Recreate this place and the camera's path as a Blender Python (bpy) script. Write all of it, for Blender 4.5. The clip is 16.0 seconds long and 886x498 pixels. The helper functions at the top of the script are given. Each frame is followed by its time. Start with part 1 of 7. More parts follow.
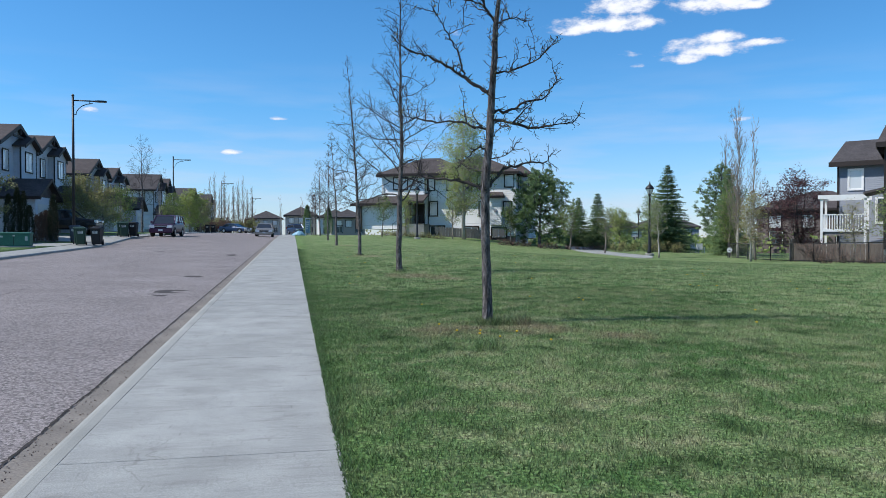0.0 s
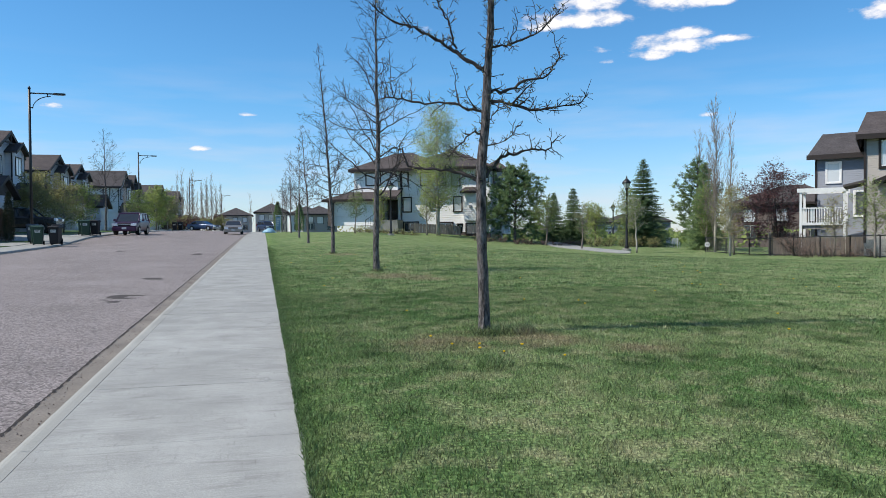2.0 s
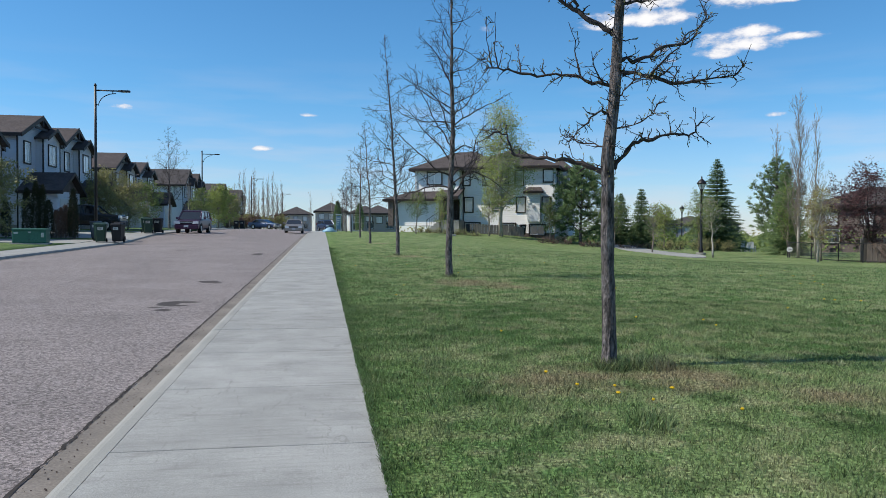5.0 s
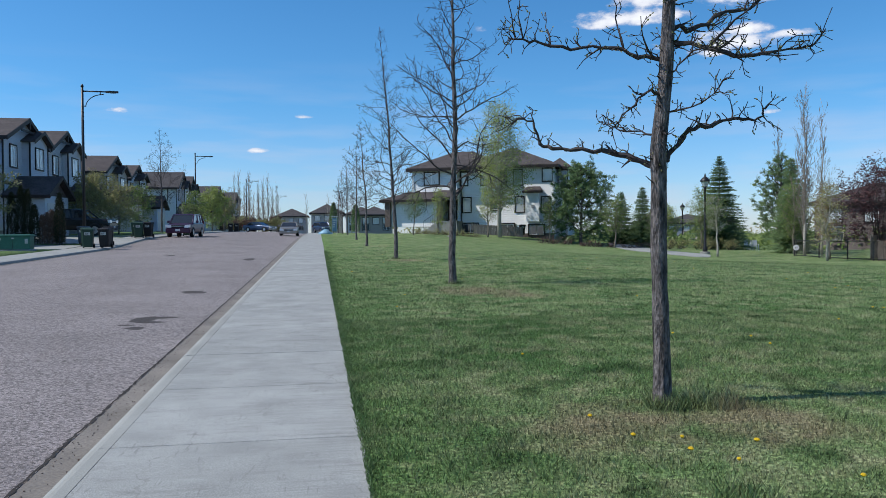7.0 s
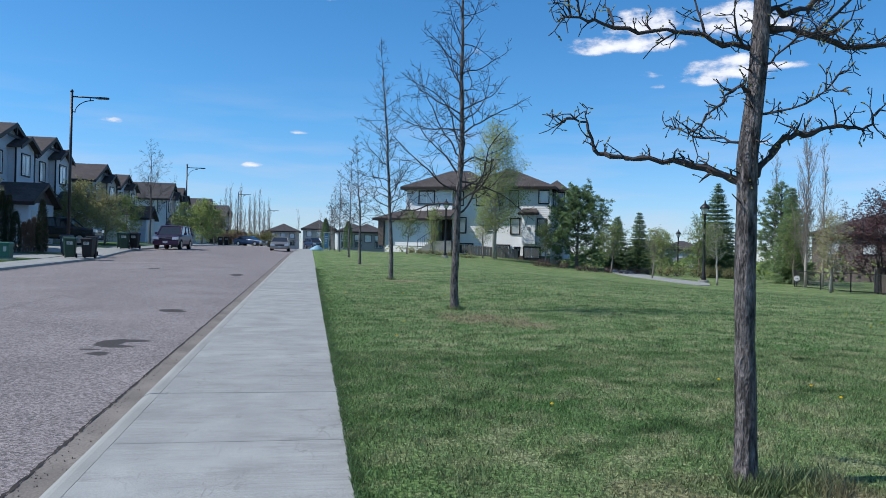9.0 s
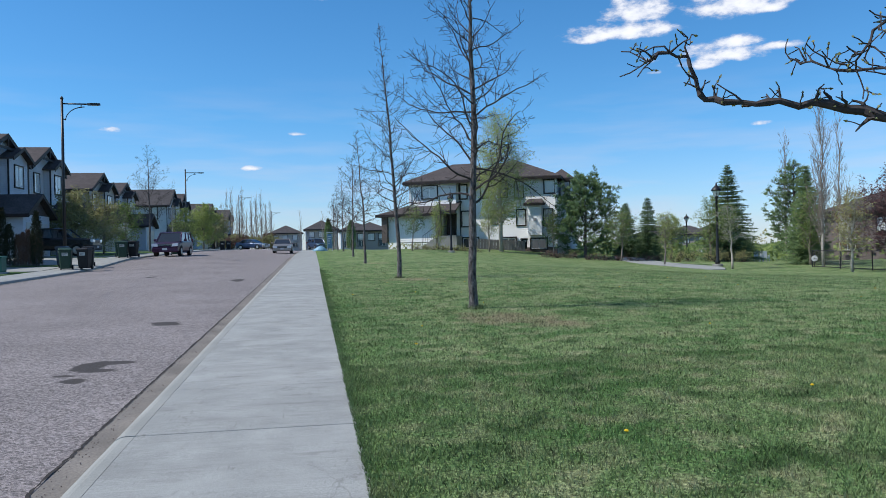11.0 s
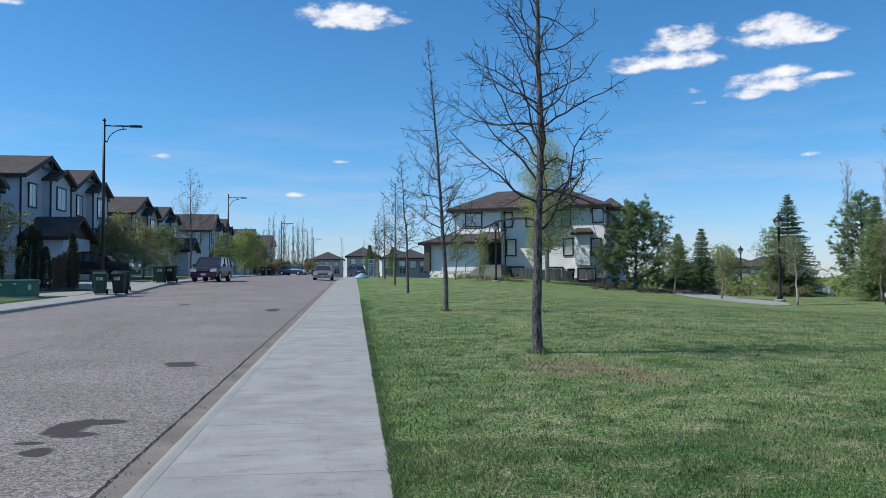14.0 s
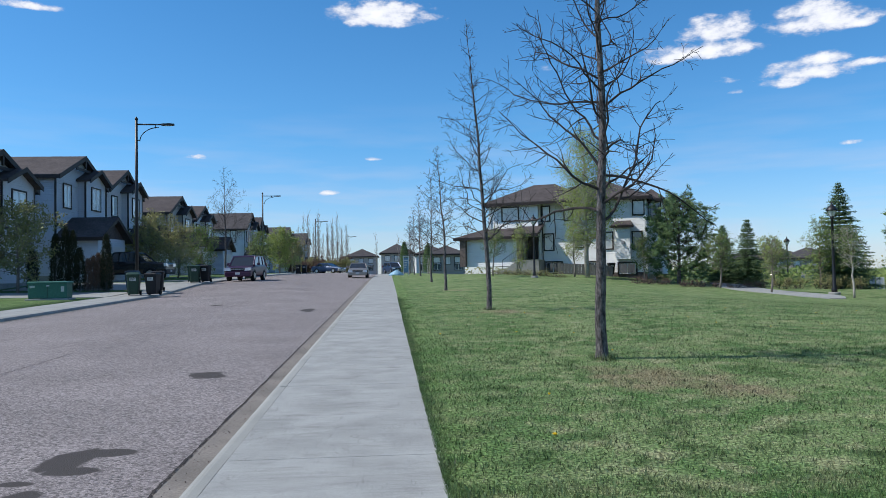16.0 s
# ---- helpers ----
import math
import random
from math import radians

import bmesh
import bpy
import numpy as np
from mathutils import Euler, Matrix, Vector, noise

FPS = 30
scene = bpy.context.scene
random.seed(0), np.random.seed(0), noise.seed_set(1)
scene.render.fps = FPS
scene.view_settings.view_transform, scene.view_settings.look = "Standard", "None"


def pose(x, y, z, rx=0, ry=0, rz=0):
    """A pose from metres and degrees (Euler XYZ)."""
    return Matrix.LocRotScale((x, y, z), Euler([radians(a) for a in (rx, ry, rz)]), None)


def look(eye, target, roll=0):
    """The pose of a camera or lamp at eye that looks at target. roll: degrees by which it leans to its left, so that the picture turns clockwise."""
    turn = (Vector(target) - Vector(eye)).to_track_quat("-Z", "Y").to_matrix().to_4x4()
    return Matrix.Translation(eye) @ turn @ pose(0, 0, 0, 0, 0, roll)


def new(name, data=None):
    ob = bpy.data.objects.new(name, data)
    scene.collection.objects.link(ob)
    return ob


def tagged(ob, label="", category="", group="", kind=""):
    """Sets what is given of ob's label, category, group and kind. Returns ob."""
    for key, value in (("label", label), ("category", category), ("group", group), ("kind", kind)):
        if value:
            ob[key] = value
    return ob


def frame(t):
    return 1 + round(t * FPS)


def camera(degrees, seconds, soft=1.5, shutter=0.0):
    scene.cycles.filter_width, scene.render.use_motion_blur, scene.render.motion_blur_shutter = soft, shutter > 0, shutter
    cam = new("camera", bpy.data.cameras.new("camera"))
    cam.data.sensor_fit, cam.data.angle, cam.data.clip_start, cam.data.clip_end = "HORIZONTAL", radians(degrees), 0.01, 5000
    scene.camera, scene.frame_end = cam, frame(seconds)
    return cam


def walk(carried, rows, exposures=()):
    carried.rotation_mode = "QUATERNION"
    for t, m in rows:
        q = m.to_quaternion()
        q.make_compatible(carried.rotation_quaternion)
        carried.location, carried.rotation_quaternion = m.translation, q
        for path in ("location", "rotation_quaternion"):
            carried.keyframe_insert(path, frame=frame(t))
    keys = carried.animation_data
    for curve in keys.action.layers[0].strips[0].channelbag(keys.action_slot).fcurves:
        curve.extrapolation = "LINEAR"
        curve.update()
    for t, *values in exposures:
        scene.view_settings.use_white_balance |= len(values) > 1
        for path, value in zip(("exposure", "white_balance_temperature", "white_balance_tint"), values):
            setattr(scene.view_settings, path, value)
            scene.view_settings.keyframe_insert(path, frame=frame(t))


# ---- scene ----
cam = camera(60.7, 16.0, soft=0.6)
PATH = [
    (0, (0.31, -0.736, 1.385), (0.701, 1.225, 1.352), -0.0),
    (0.5, (0.311, -0.435, 1.398), (0.768, 1.512, 1.352), 0.3),
    (1, (0.357, -0.12, 1.416), (0.86, 1.816, 1.377), 0.0),
    (1.5, (0.308, 0.296, 1.416), (0.781, 2.239, 1.386), -0.1),
    (2, (0.358, 0.625, 1.412), (0.821, 2.57, 1.368), -0.4),
    (2.5, (0.373, 0.911, 1.437), (0.812, 2.861, 1.39), -0.5),
    (3, (0.308, 1.286, 1.443), (0.727, 3.241, 1.401), 0.1),
    (3.5, (0.338, 1.598, 1.423), (0.748, 3.555, 1.371), 0.3),
    (4, (0.308, 1.928, 1.443), (0.657, 3.897, 1.39), -0.3),
    (4.5, (0.228, 2.24, 1.447), (0.546, 4.214, 1.405), 0.3),
    (6.8, (0.341, 3.776, 1.535), (0.654, 5.75, 1.485), -0.6),
    (7, (0.317, 3.911, 1.532), (0.642, 5.884, 1.49), -0.4),
    (7.5, (0.343, 4.212, 1.524), (0.724, 6.175, 1.502), 0.4),
    (8, (0.335, 4.512, 1.549), (0.708, 6.477, 1.56), 0.7),
    (8.5, (0.246, 4.874, 1.559), (0.594, 6.843, 1.579), 1.4),
    (9, (0.29, 5.201, 1.563), (0.638, 7.171, 1.573), 1.3),
    (9.2, (0.292, 5.312, 1.58), (0.633, 7.283, 1.583), 1.0),
    (11.3, (0.292, 6.84, 1.556), (0.635, 8.81, 1.553), -1.3),
    (11.5, (0.322, 7.003, 1.563), (0.678, 8.971, 1.554), -1.0),
    (12, (0.398, 7.285, 1.599), (0.754, 9.254, 1.586), -1.3),
    (12.5, (0.319, 7.646, 1.608), (0.63, 9.621, 1.602), -0.7),
    (13, (0.413, 7.993, 1.612), (0.714, 9.97, 1.61), -0.5),
    (13.5, (0.356, 8.326, 1.635), (0.601, 10.31, 1.685), -0.6),
    (14, (0.327, 8.653, 1.641), (0.561, 10.637, 1.714), -0.3),
    (14.5, (0.377, 8.96, 1.662), (0.617, 10.944, 1.729), -0.9),
    (15, (0.279, 9.331, 1.664), (0.466, 11.322, 1.727), -0.9),
    (15.5, (0.237, 9.628, 1.645), (0.416, 11.619, 1.706), -0.3),
    (16, (0.221, 9.964, 1.681), (0.367, 11.957, 1.744), -1.0),
]
EXPOSURE = 0.0
EXPOSURES = [(0.0, 0.04, 6350), (0.5, 0.0, 6400), (1.0, 0.09, 6550), (1.5, 0.13, 6700), (2.0, 0.12, 6850), (3.0, 0.14, 7000), (3.5, 0.13, 7050), (4.5, 0.03, 6950), (7.5, -0.12, 6300), (9.0, -0.06, 6250), (11.5, -0.04, 6400), (14.0, -0.1, 6450), (16.0, -0.05, 6400)]
walk(cam, [(t, look(eye, target, roll)) for t, eye, target, roll in PATH], exposures=[(t, e + EXPOSURE, k, 10) for t, e, k in EXPOSURES])

# ---- world, sun ----
SUN_AZ, SUN_EL = -89.0, 49.0      # degrees from +y towards +x, above the horizon


def build_world():
    world = bpy.data.worlds.new("sky")
    scene.world = world
    world.use_nodes = True
    nt = world.node_tree
    nt.nodes.clear()
    N, L = nt.nodes.new, nt.links.new

    def math_node(op, a, b=None, clamp=False):
        n = N("ShaderNodeMath")
        n.operation, n.use_clamp = op, clamp
        for i, v in enumerate((a, b)):
            if v is None:
                continue
            if isinstance(v, (int, float)):
                n.inputs[i].default_value = v
            else:
                L(v, n.inputs[i])
        return n.outputs[0]

    out, bg, sky = N("ShaderNodeOutputWorld"), N("ShaderNodeBackground"), N("ShaderNodeTexSky")
    sky.sky_type, sky.sun_disc = "NISHITA", False
    sky.sun_elevation, sky.sun_rotation = radians(SUN_EL), radians(SUN_AZ)
    sky.altitude, sky.air_density, sky.dust_density, sky.ozone_density = 700, 1.0, 0.4, 3.0
    bg.inputs["Strength"].default_value = 0.13
    co = N("ShaderNodeTexCoord")
    sep = N("ShaderNodeSeparateXYZ")
    L(co.outputs["Generated"], sep.inputs[0])
    az = math_node("MULTIPLY", math_node("ARCTAN2", sep.outputs[0], sep.outputs[1]), 57.2958)
    el = math_node("MULTIPLY", math_node("ARCSINE", sep.outputs[2]), 57.2958)
    comb = N("ShaderNodeCombineXYZ")
    L(az, comb.inputs[0])
    L(math_node("MULTIPLY", el, 2.0), comb.inputs[1])
    noise_a = N("ShaderNodeTexNoise")
    noise_a.inputs["Scale"].default_value, noise_a.inputs["Detail"].default_value, noise_a.inputs["Roughness"].default_value = 0.55, 8, 0.62
    L(comb.outputs[0], noise_a.inputs["Vector"])
    # cumulus clouds: azimuth, elevation, half width, half height, thickness
    clouds = [(23.5, 15.2, 4.0, 0.8, 1.0), (24.4, 16.5, 2.6, 1.2, 1.0), (21.2, 14.9, 2.0, 0.5, 0.8), (31.2, 16.1, 3.7, 1.0, 1.0), (30.5, 17.0, 2.4, 0.8, 1.0), (33.2, 15.8, 1.8, 0.5, 0.8),
              (30.4, 13.1, 3.3, 0.85, 1.0), (33.6, 13.2, 2.3, 0.4, 0.8), (29.0, 12.6, 1.8, 0.6, 0.9), (31.2, 13.7, 1.8, 0.6, 1.0), (25.1, 13.1, 1.3, 0.45, 0.35), (25.5, 12.3, 0.8, 0.35, 0.3),
              (-4.4, 6.1, 0.95, 0.3, 0.7), (-13.8, 8.6, 0.95, 0.28, 0.9), (-0.95, 8.65, 0.85, 0.24, 0.45), (-0.2, 18.9, 4.2, 1.2, 1.0), (-25.0, 17.8, 2.4, 0.4, 0.7),
              (32.8, 8.2, 0.9, 0.3, 0.6), (12.1, 14.9, 0.9, 0.55, 0.2), (45.0, 14.0, 3.0, 0.9, 1.0), (-50.0, 22.0, 7.0, 2.0, 1.0), (62.0, 20.0, 6.0, 1.6, 1.0)]
    best = None
    for a, e, w, h, dense in clouds:
        dx = math_node("DIVIDE", math_node("SUBTRACT", az, a), w)
        dy = math_node("DIVIDE", math_node("SUBTRACT", el, e), h)
        dy = math_node("MAXIMUM", dy, math_node("MULTIPLY", dy, -1.5))      # flatter bases
        d = math_node("SUBTRACT", dense, math_node("ADD", math_node("MULTIPLY", dx, dx), math_node("MULTIPLY", dy, dy)))
        best = d if best is None else math_node("MAXIMUM", best, d)
    shape = math_node("ADD", math_node("MULTIPLY", math_node("MAXIMUM", best, -1.5), 0.55), math_node("MULTIPLY", math_node("SUBTRACT", noise_a.outputs[0], 0.46), 1.9))
    ramp = N("ShaderNodeMapRange")
    ramp.interpolation_type = "SMOOTHSTEP"
    ramp.inputs["From Min"].default_value, ramp.inputs["From Max"].default_value = -0.02, 0.6
    L(shape, ramp.inputs["Value"])
    # thin high haze near the horizon
    noise_b = N("ShaderNodeTexNoise")
    noise_b.inputs["Scale"].default_value, noise_b.inputs["Detail"].default_value = 0.09, 5
    stretch = N("ShaderNodeCombineXYZ")
    L(az, stretch.inputs[0])
    L(math_node("MULTIPLY", el, 7.0), stretch.inputs[1])
    L(stretch.outputs[0], noise_b.inputs["Vector"])
    haze = N("ShaderNodeMapRange")
    haze.inputs["From Min"].default_value, haze.inputs["From Max"].default_value, haze.inputs["To Max"].default_value = 0.44, 0.74, 0.42
    L(noise_b.outputs[0], haze.inputs["Value"])
    low = N("ShaderNodeMapRange")
    low.inputs["From Min"].default_value, low.inputs["From Max"].default_value = 13.0, 4.0
    L(el, low.inputs["Value"])
    veil = math_node("MULTIPLY", haze.outputs[0], low.outputs[0])
    amount = math_node("MAXIMUM", math_node("MULTIPLY", ramp.outputs[0], 0.96), veil, clamp=True)
    tint = N("ShaderNodeMix")
    tint.data_type, tint.blend_type = "RGBA", "MULTIPLY"
    tint.inputs[0].default_value = 1.0
    grade = N("ShaderNodeValToRGB")
    grade.color_ramp.elements[0].position, grade.color_ramp.elements[0].color = 0.0, (0.8, 0.9, 1.18, 1)
    grade.color_ramp.elements[1].position, grade.color_ramp.elements[1].color = 1.0, (1.0, 1.0, 1.0, 1)
    for pos, col in ((0.05, (0.73, 0.92, 1.16, 1)), (0.16, (0.5, 0.94, 1.2, 1)), (0.45, (0.38, 0.91, 1.2, 1)), (0.75, (0.9, 1.0, 1.05, 1))):
        e = grade.color_ramp.elements.new(pos)
        e.color = col
    L(math_node("DIVIDE", el, 60.0, clamp=True), grade.inputs[0])
    L(grade.outputs[0], tint.inputs[7])
    L(sky.outputs[0], tint.inputs[6])
    mix = N("ShaderNodeMix")
    mix.data_type = "RGBA"
    L(amount, mix.inputs[0])
    L(tint.outputs[2], mix.inputs[6])
    shade = N("ShaderNodeMapRange")
    shade.inputs["From Min"].default_value, shade.inputs["From Max"].default_value = 0.1, 0.9
    shade.inputs["To Min"].default_value, shade.inputs["To Max"].default_value = 5.6, 9.0
    L(shape, shade.inputs["Value"])
    white = N("ShaderNodeCombineColor")
    L(math_node("MULTIPLY", shade.outputs[0], 0.96), white.inputs[0])
    L(math_node("MULTIPLY", shade.outputs[0], 0.98), white.inputs[1])
    L(math_node("ADD", math_node("MULTIPLY", shade.outputs[0], 0.8), 1.9), white.inputs[2])
    L(white.outputs[0], mix.inputs[7])
    L(mix.outputs[2], bg.inputs["Color"])
    L(bg.outputs[0], out.inputs["Surface"])


build_world()
sun = new("sun", bpy.data.lights.new("sun", "SUN"))
sun.data.energy, sun.data.angle, sun.data.color = 4.3, radians(0.53), (1.0, 0.955, 0.89)
_a, _e = radians(SUN_AZ), radians(SUN_EL)
sun.matrix_world = look((0, 0, 60), (-math.sin(_a) * math.cos(_e), -math.cos(_a) * math.cos(_e), 60 - math.sin(_e)))


# ---- materials ----
def mat(name, colour, rough=0.8, dark=0.75, light=1.2, scale=3.0, grain=60.0, bump=0.2, metal=0.0, spec=0.35, grain_mix=0.35, stretch=(1, 1, 1), world_pos=False, rand=0.0, depth=0.01):
    """A surface with variation at two scales: broad blotches and fine grain that also gives relief."""
    m = bpy.data.materials.new(name)
    m.use_nodes = True
    nt = m.node_tree
    N, L = nt.nodes.new, nt.links.new
    b = nt.nodes["Principled BSDF"]
    b.inputs["Roughness"].default_value, b.inputs["Metallic"].default_value, b.inputs["Specular IOR Level"].default_value = rough, metal, spec
    if world_pos:
        src = N("ShaderNodeNewGeometry").outputs["Position"]
    else:
        src = N("ShaderNodeTexCoord").outputs["Object"]
    mp = N("ShaderNodeMapping")
    mp.inputs["Scale"].default_value = stretch
    L(src, mp.inputs["Vector"])
    n1, n2 = N("ShaderNodeTexNoise"), N("ShaderNodeTexNoise")
    n1.inputs["Scale"].default_value, n1.inputs["Detail"].default_value = scale, 5
    n2.inputs["Scale"].default_value, n2.inputs["Detail"].default_value = grain, 4
    L(mp.outputs[0], n1.inputs["Vector"])
    L(mp.outputs[0], n2.inputs["Vector"])
    mix1 = N("ShaderNodeMix")
    mix1.data_type = "RGBA"
    rng = N("ShaderNodeMapRange")
    rng.inputs["From Min"].default_value, rng.inputs["From Max"].default_value = 0.3, 0.7
    L(n1.outputs[0], rng.inputs["Value"])
    L(rng.outputs[0], mix1.inputs[0])
    mix1.inputs[6].default_value = (*[c * dark for c in colour], 1)
    mix1.inputs[7].default_value = (*[min(1, c * light) for c in colour], 1)
    mix2 = N("ShaderNodeMix")
    mix2.data_type, mix2.blend_type = "RGBA", "MULTIPLY"
    mix2.inputs[0].default_value = grain_mix
    rng2 = N("ShaderNodeMapRange")
    rng2.inputs["From Min"].default_value, rng2.inputs["From Max"].default_value = 0.3, 0.7
    rng2.inputs["To Min"].default_value, rng2.inputs["To Max"].default_value = 0.35, 1.5
    L(n2.outputs[0], rng2.inputs["Value"])
    L(mix1.outputs[2], mix2.inputs[6])
    L(rng2.outputs[0], mix2.inputs[7])
    last = mix2.outputs[2]
    if rand:
        oi, ma = N("ShaderNodeObjectInfo"), N("ShaderNodeMapRange")
        ma.inputs["To Min"].default_value, ma.inputs["To Max"].default_value = 1 - rand, 1 + rand
        L(oi.outputs["Random"], ma.inputs["Value"])
        mr = N("ShaderNodeMix")
        mr.data_type, mr.blend_type = "RGBA", "MULTIPLY"
        mr.inputs[0].default_value = 1.0
        L(last, mr.inputs[6])
        L(ma.outputs[0], mr.inputs[7])
        last = mr.outputs[2]
    L(last, b.inputs["Base Color"])
    if bump:
        bp = N("ShaderNodeBump")
        bp.inputs["Strength"].default_value, bp.inputs["Distance"].default_value = bump, depth
        L(n2.outputs[0], bp.inputs["Height"])
        L(bp.outputs[0], b.inputs["Normal"])
    return m


def leaf_mat(name, c1, c2, rough=0.6, through_light=0.25):
    """Leaves, each a little different in colour, with some light passing through."""
    m = bpy.data.materials.new(name)
    m.use_nodes = True
    nt = m.node_tree
    N, L = nt.nodes.new, nt.links.new
    b = nt.nodes["Principled BSDF"]
    b.inputs["Roughness"].default_value, b.inputs["Specular IOR Level"].default_value = rough, 0.25
    g = N("ShaderNodeNewGeometry")
    mix = N("ShaderNodeMix")
    mix.data_type = "RGBA"
    mix.inputs[6].default_value, mix.inputs[7].default_value = (*c1, 1), (*c2, 1)
    L(g.outputs["Random Per Island"], mix.inputs[0])
    L(mix.outputs[2], b.inputs["Base Color"])
    tr, add = N("ShaderNodeBsdfTranslucent"), N("ShaderNodeMixShader")
    L(mix.outputs[2], tr.inputs["Color"])
    add.inputs[0].default_value = through_light
    L(b.outputs[0], add.inputs[1])
    L(tr.outputs[0], add.inputs[2])
    L(add.outputs[0], nt.nodes["Material Output"].inputs["Surface"])
    return m


def siding_mat(name, colour, lap=0.13):
    """Horizontal lap siding: boards with a shadow line, slight weathering."""
    m = mat(name, colour, rough=0.62, dark=0.93, light=1.04, scale=0.6, grain=9.0, bump=0.0, grain_mix=0.06)
    nt = m.node_tree
    N, L = nt.nodes.new, nt.links.new
    b = nt.nodes["Principled BSDF"]
    tc, sp = N("ShaderNodeTexCoord"), N("ShaderNodeSeparateXYZ")
    L(tc.outputs["Object"], sp.inputs[0])
    div, fr = N("ShaderNodeMath"), N("ShaderNodeMath")
    div.operation, fr.operation = "DIVIDE", "FRACT"
    div.inputs[1].default_value = lap
    L(sp.outputs[2], div.inputs[0])
    L(div.outputs[0], fr.inputs[0])
    bp = N("ShaderNodeBump")
    bp.inputs["Strength"].default_value, bp.inputs["Distance"].default_value = 1.0, 0.05
    inv = N("ShaderNodeMath")
    inv.operation = "SUBTRACT"
    inv.inputs[0].default_value = 1.0
    L(fr.outputs[0], inv.inputs[1])
    L(inv.outputs[0], bp.inputs["Height"])
    L(bp.outputs[0], b.inputs["Normal"])
    return m


def glass_mat(name, colour, rough=0.05):
    m = bpy.data.materials.new(name)
    m.use_nodes = True
    b = m.node_tree.nodes["Principled BSDF"]
    b.inputs["Base Color"].default_value, b.inputs["Roughness"].default_value = (*colour, 1), rough
    b.inputs["Specular IOR Level"].default_value, b.inputs["Coat Weight"].default_value = 0.8, 0.6
    return m


M = {}
M["concrete"] = mat("concrete", (0.35, 0.358, 0.342), 0.9, 0.83, 1.1, 2.2, 120, 0.35, grain_mix=0.36, world_pos=True, rand=0.05, depth=0.006)
M["kerb"] = mat("kerb_concrete", (0.318, 0.322, 0.3), 0.9, 0.84, 1.1, 1.0, 120, 0.3, grain_mix=0.25, world_pos=True, depth=0.006)
M["gutter"] = mat("gutter_concrete", (0.222, 0.2, 0.176), 0.92, 0.75, 1.15, 1.6, 55, 0.35, grain_mix=0.35, world_pos=True)
M["tar"] = mat("dark_joint", (0.035, 0.03, 0.027), 0.95, 0.7, 1.4, 6, 60, 0.2, world_pos=True)
M["bark"] = mat("bark", (0.135, 0.119, 0.115), 0.95, 0.18, 2.0, 13, 40, 1.0, grain_mix=0.9, stretch=(2.0, 2.0, 0.6), depth=0.04)
M["twig"] = mat("twig_bark", (0.052, 0.043, 0.042), 0.9, 0.8, 1.25, 6, 40, 0.2)
M["pale_bark"] = mat("pale_bark", (0.42, 0.38, 0.33), 0.85, 0.75, 1.15, 4, 22, 0.3, stretch=(1, 1, 2))
M["grey_twig"] = mat("grey_twig", (0.24, 0.2, 0.17), 0.9, 0.8, 1.2, 4, 30, 0.1)
M["leaf_lime"] = leaf_mat("leaf_lime", (0.22, 0.28, 0.07), (0.39, 0.45, 0.15), through_light=0.35)
M["leaf_green"] = leaf_mat("leaf_green", (0.1, 0.155, 0.04), (0.24, 0.31, 0.09))
M["leaf_olive"] = leaf_mat("leaf_olive", (0.18, 0.185, 0.07), (0.34, 0.33, 0.14))
M["leaf_purple"] = leaf_mat("leaf_purple", (0.05, 0.022, 0.028), (0.12, 0.06, 0.06))
M["leaf_orange"] = leaf_mat("leaf_bronze", (0.16, 0.085, 0.035), (0.2, 0.13, 0.05))
M["needle"] = leaf_mat("needle_green", (0.09, 0.155, 0.06), (0.22, 0.31, 0.13), through_light=0.25)
M["needle_blue"] = leaf_mat("needle_blue_green", (0.06, 0.11, 0.048), (0.16, 0.235, 0.105), through_light=0.2)
M["cedar"] = leaf_mat("cedar_green", (0.012, 0.018, 0.008), (0.035, 0.04, 0.016), through_light=0.1)
M["dry_twig"] = leaf_mat("dry_red_twig", (0.11, 0.06, 0.045), (0.2, 0.13, 0.09), through_light=0.05)
M["black_metal"] = mat("black_painted_metal", (0.012, 0.012, 0.014), 0.45, 0.9, 1.1, 5, 30, 0.03, spec=0.5)
M["lamp_glass"] = glass_mat("frosted_lamp_glass", (0.6, 0.62, 0.62), 0.25)
M["roof"] = mat("roof_shingle", (0.082, 0.069, 0.067), 0.95, 0.8, 1.2, 1.2, 9, 0.6, grain_mix=0.5, depth=0.03)
M["roof_grey"] = mat("roof_shingle_grey", (0.074, 0.067, 0.068), 0.95, 0.8, 1.2, 1.2, 9, 0.6, grain_mix=0.5, depth=0.03)
M["white_siding"] = siding_mat("white_siding", (0.82, 0.82, 0.81), 0.2)
M["grey_siding"] = siding_mat("grey_siding", (0.64, 0.64, 0.655))
M["blue_siding"] = siding_mat("blue_grey_siding", (0.59, 0.615, 0.66))
M["beige_siding"] = siding_mat("beige_siding", (0.35, 0.32, 0.29))
# dark blue-grey that puts shade into the colour of walls the sun strikes
M["shade_tone_siding"] = siding_mat("shade_tone_siding", (0.2, 0.225, 0.27))
M["brown_siding"] = siding_mat("brown_siding", (0.1, 0.078, 0.07))
M["tan_siding"] = siding_mat("tan_siding", (0.50, 0.47, 0.43))
M["trim_dark"] = mat("dark_brown_trim", (0.028, 0.02, 0.018), 0.6, 0.9, 1.1, 2, 20, 0.05)
M["trim_white"] = mat("white_trim", (0.78, 0.78, 0.77), 0.55, 0.95, 1.03, 2, 20, 0.03, grain_mix=0.05)
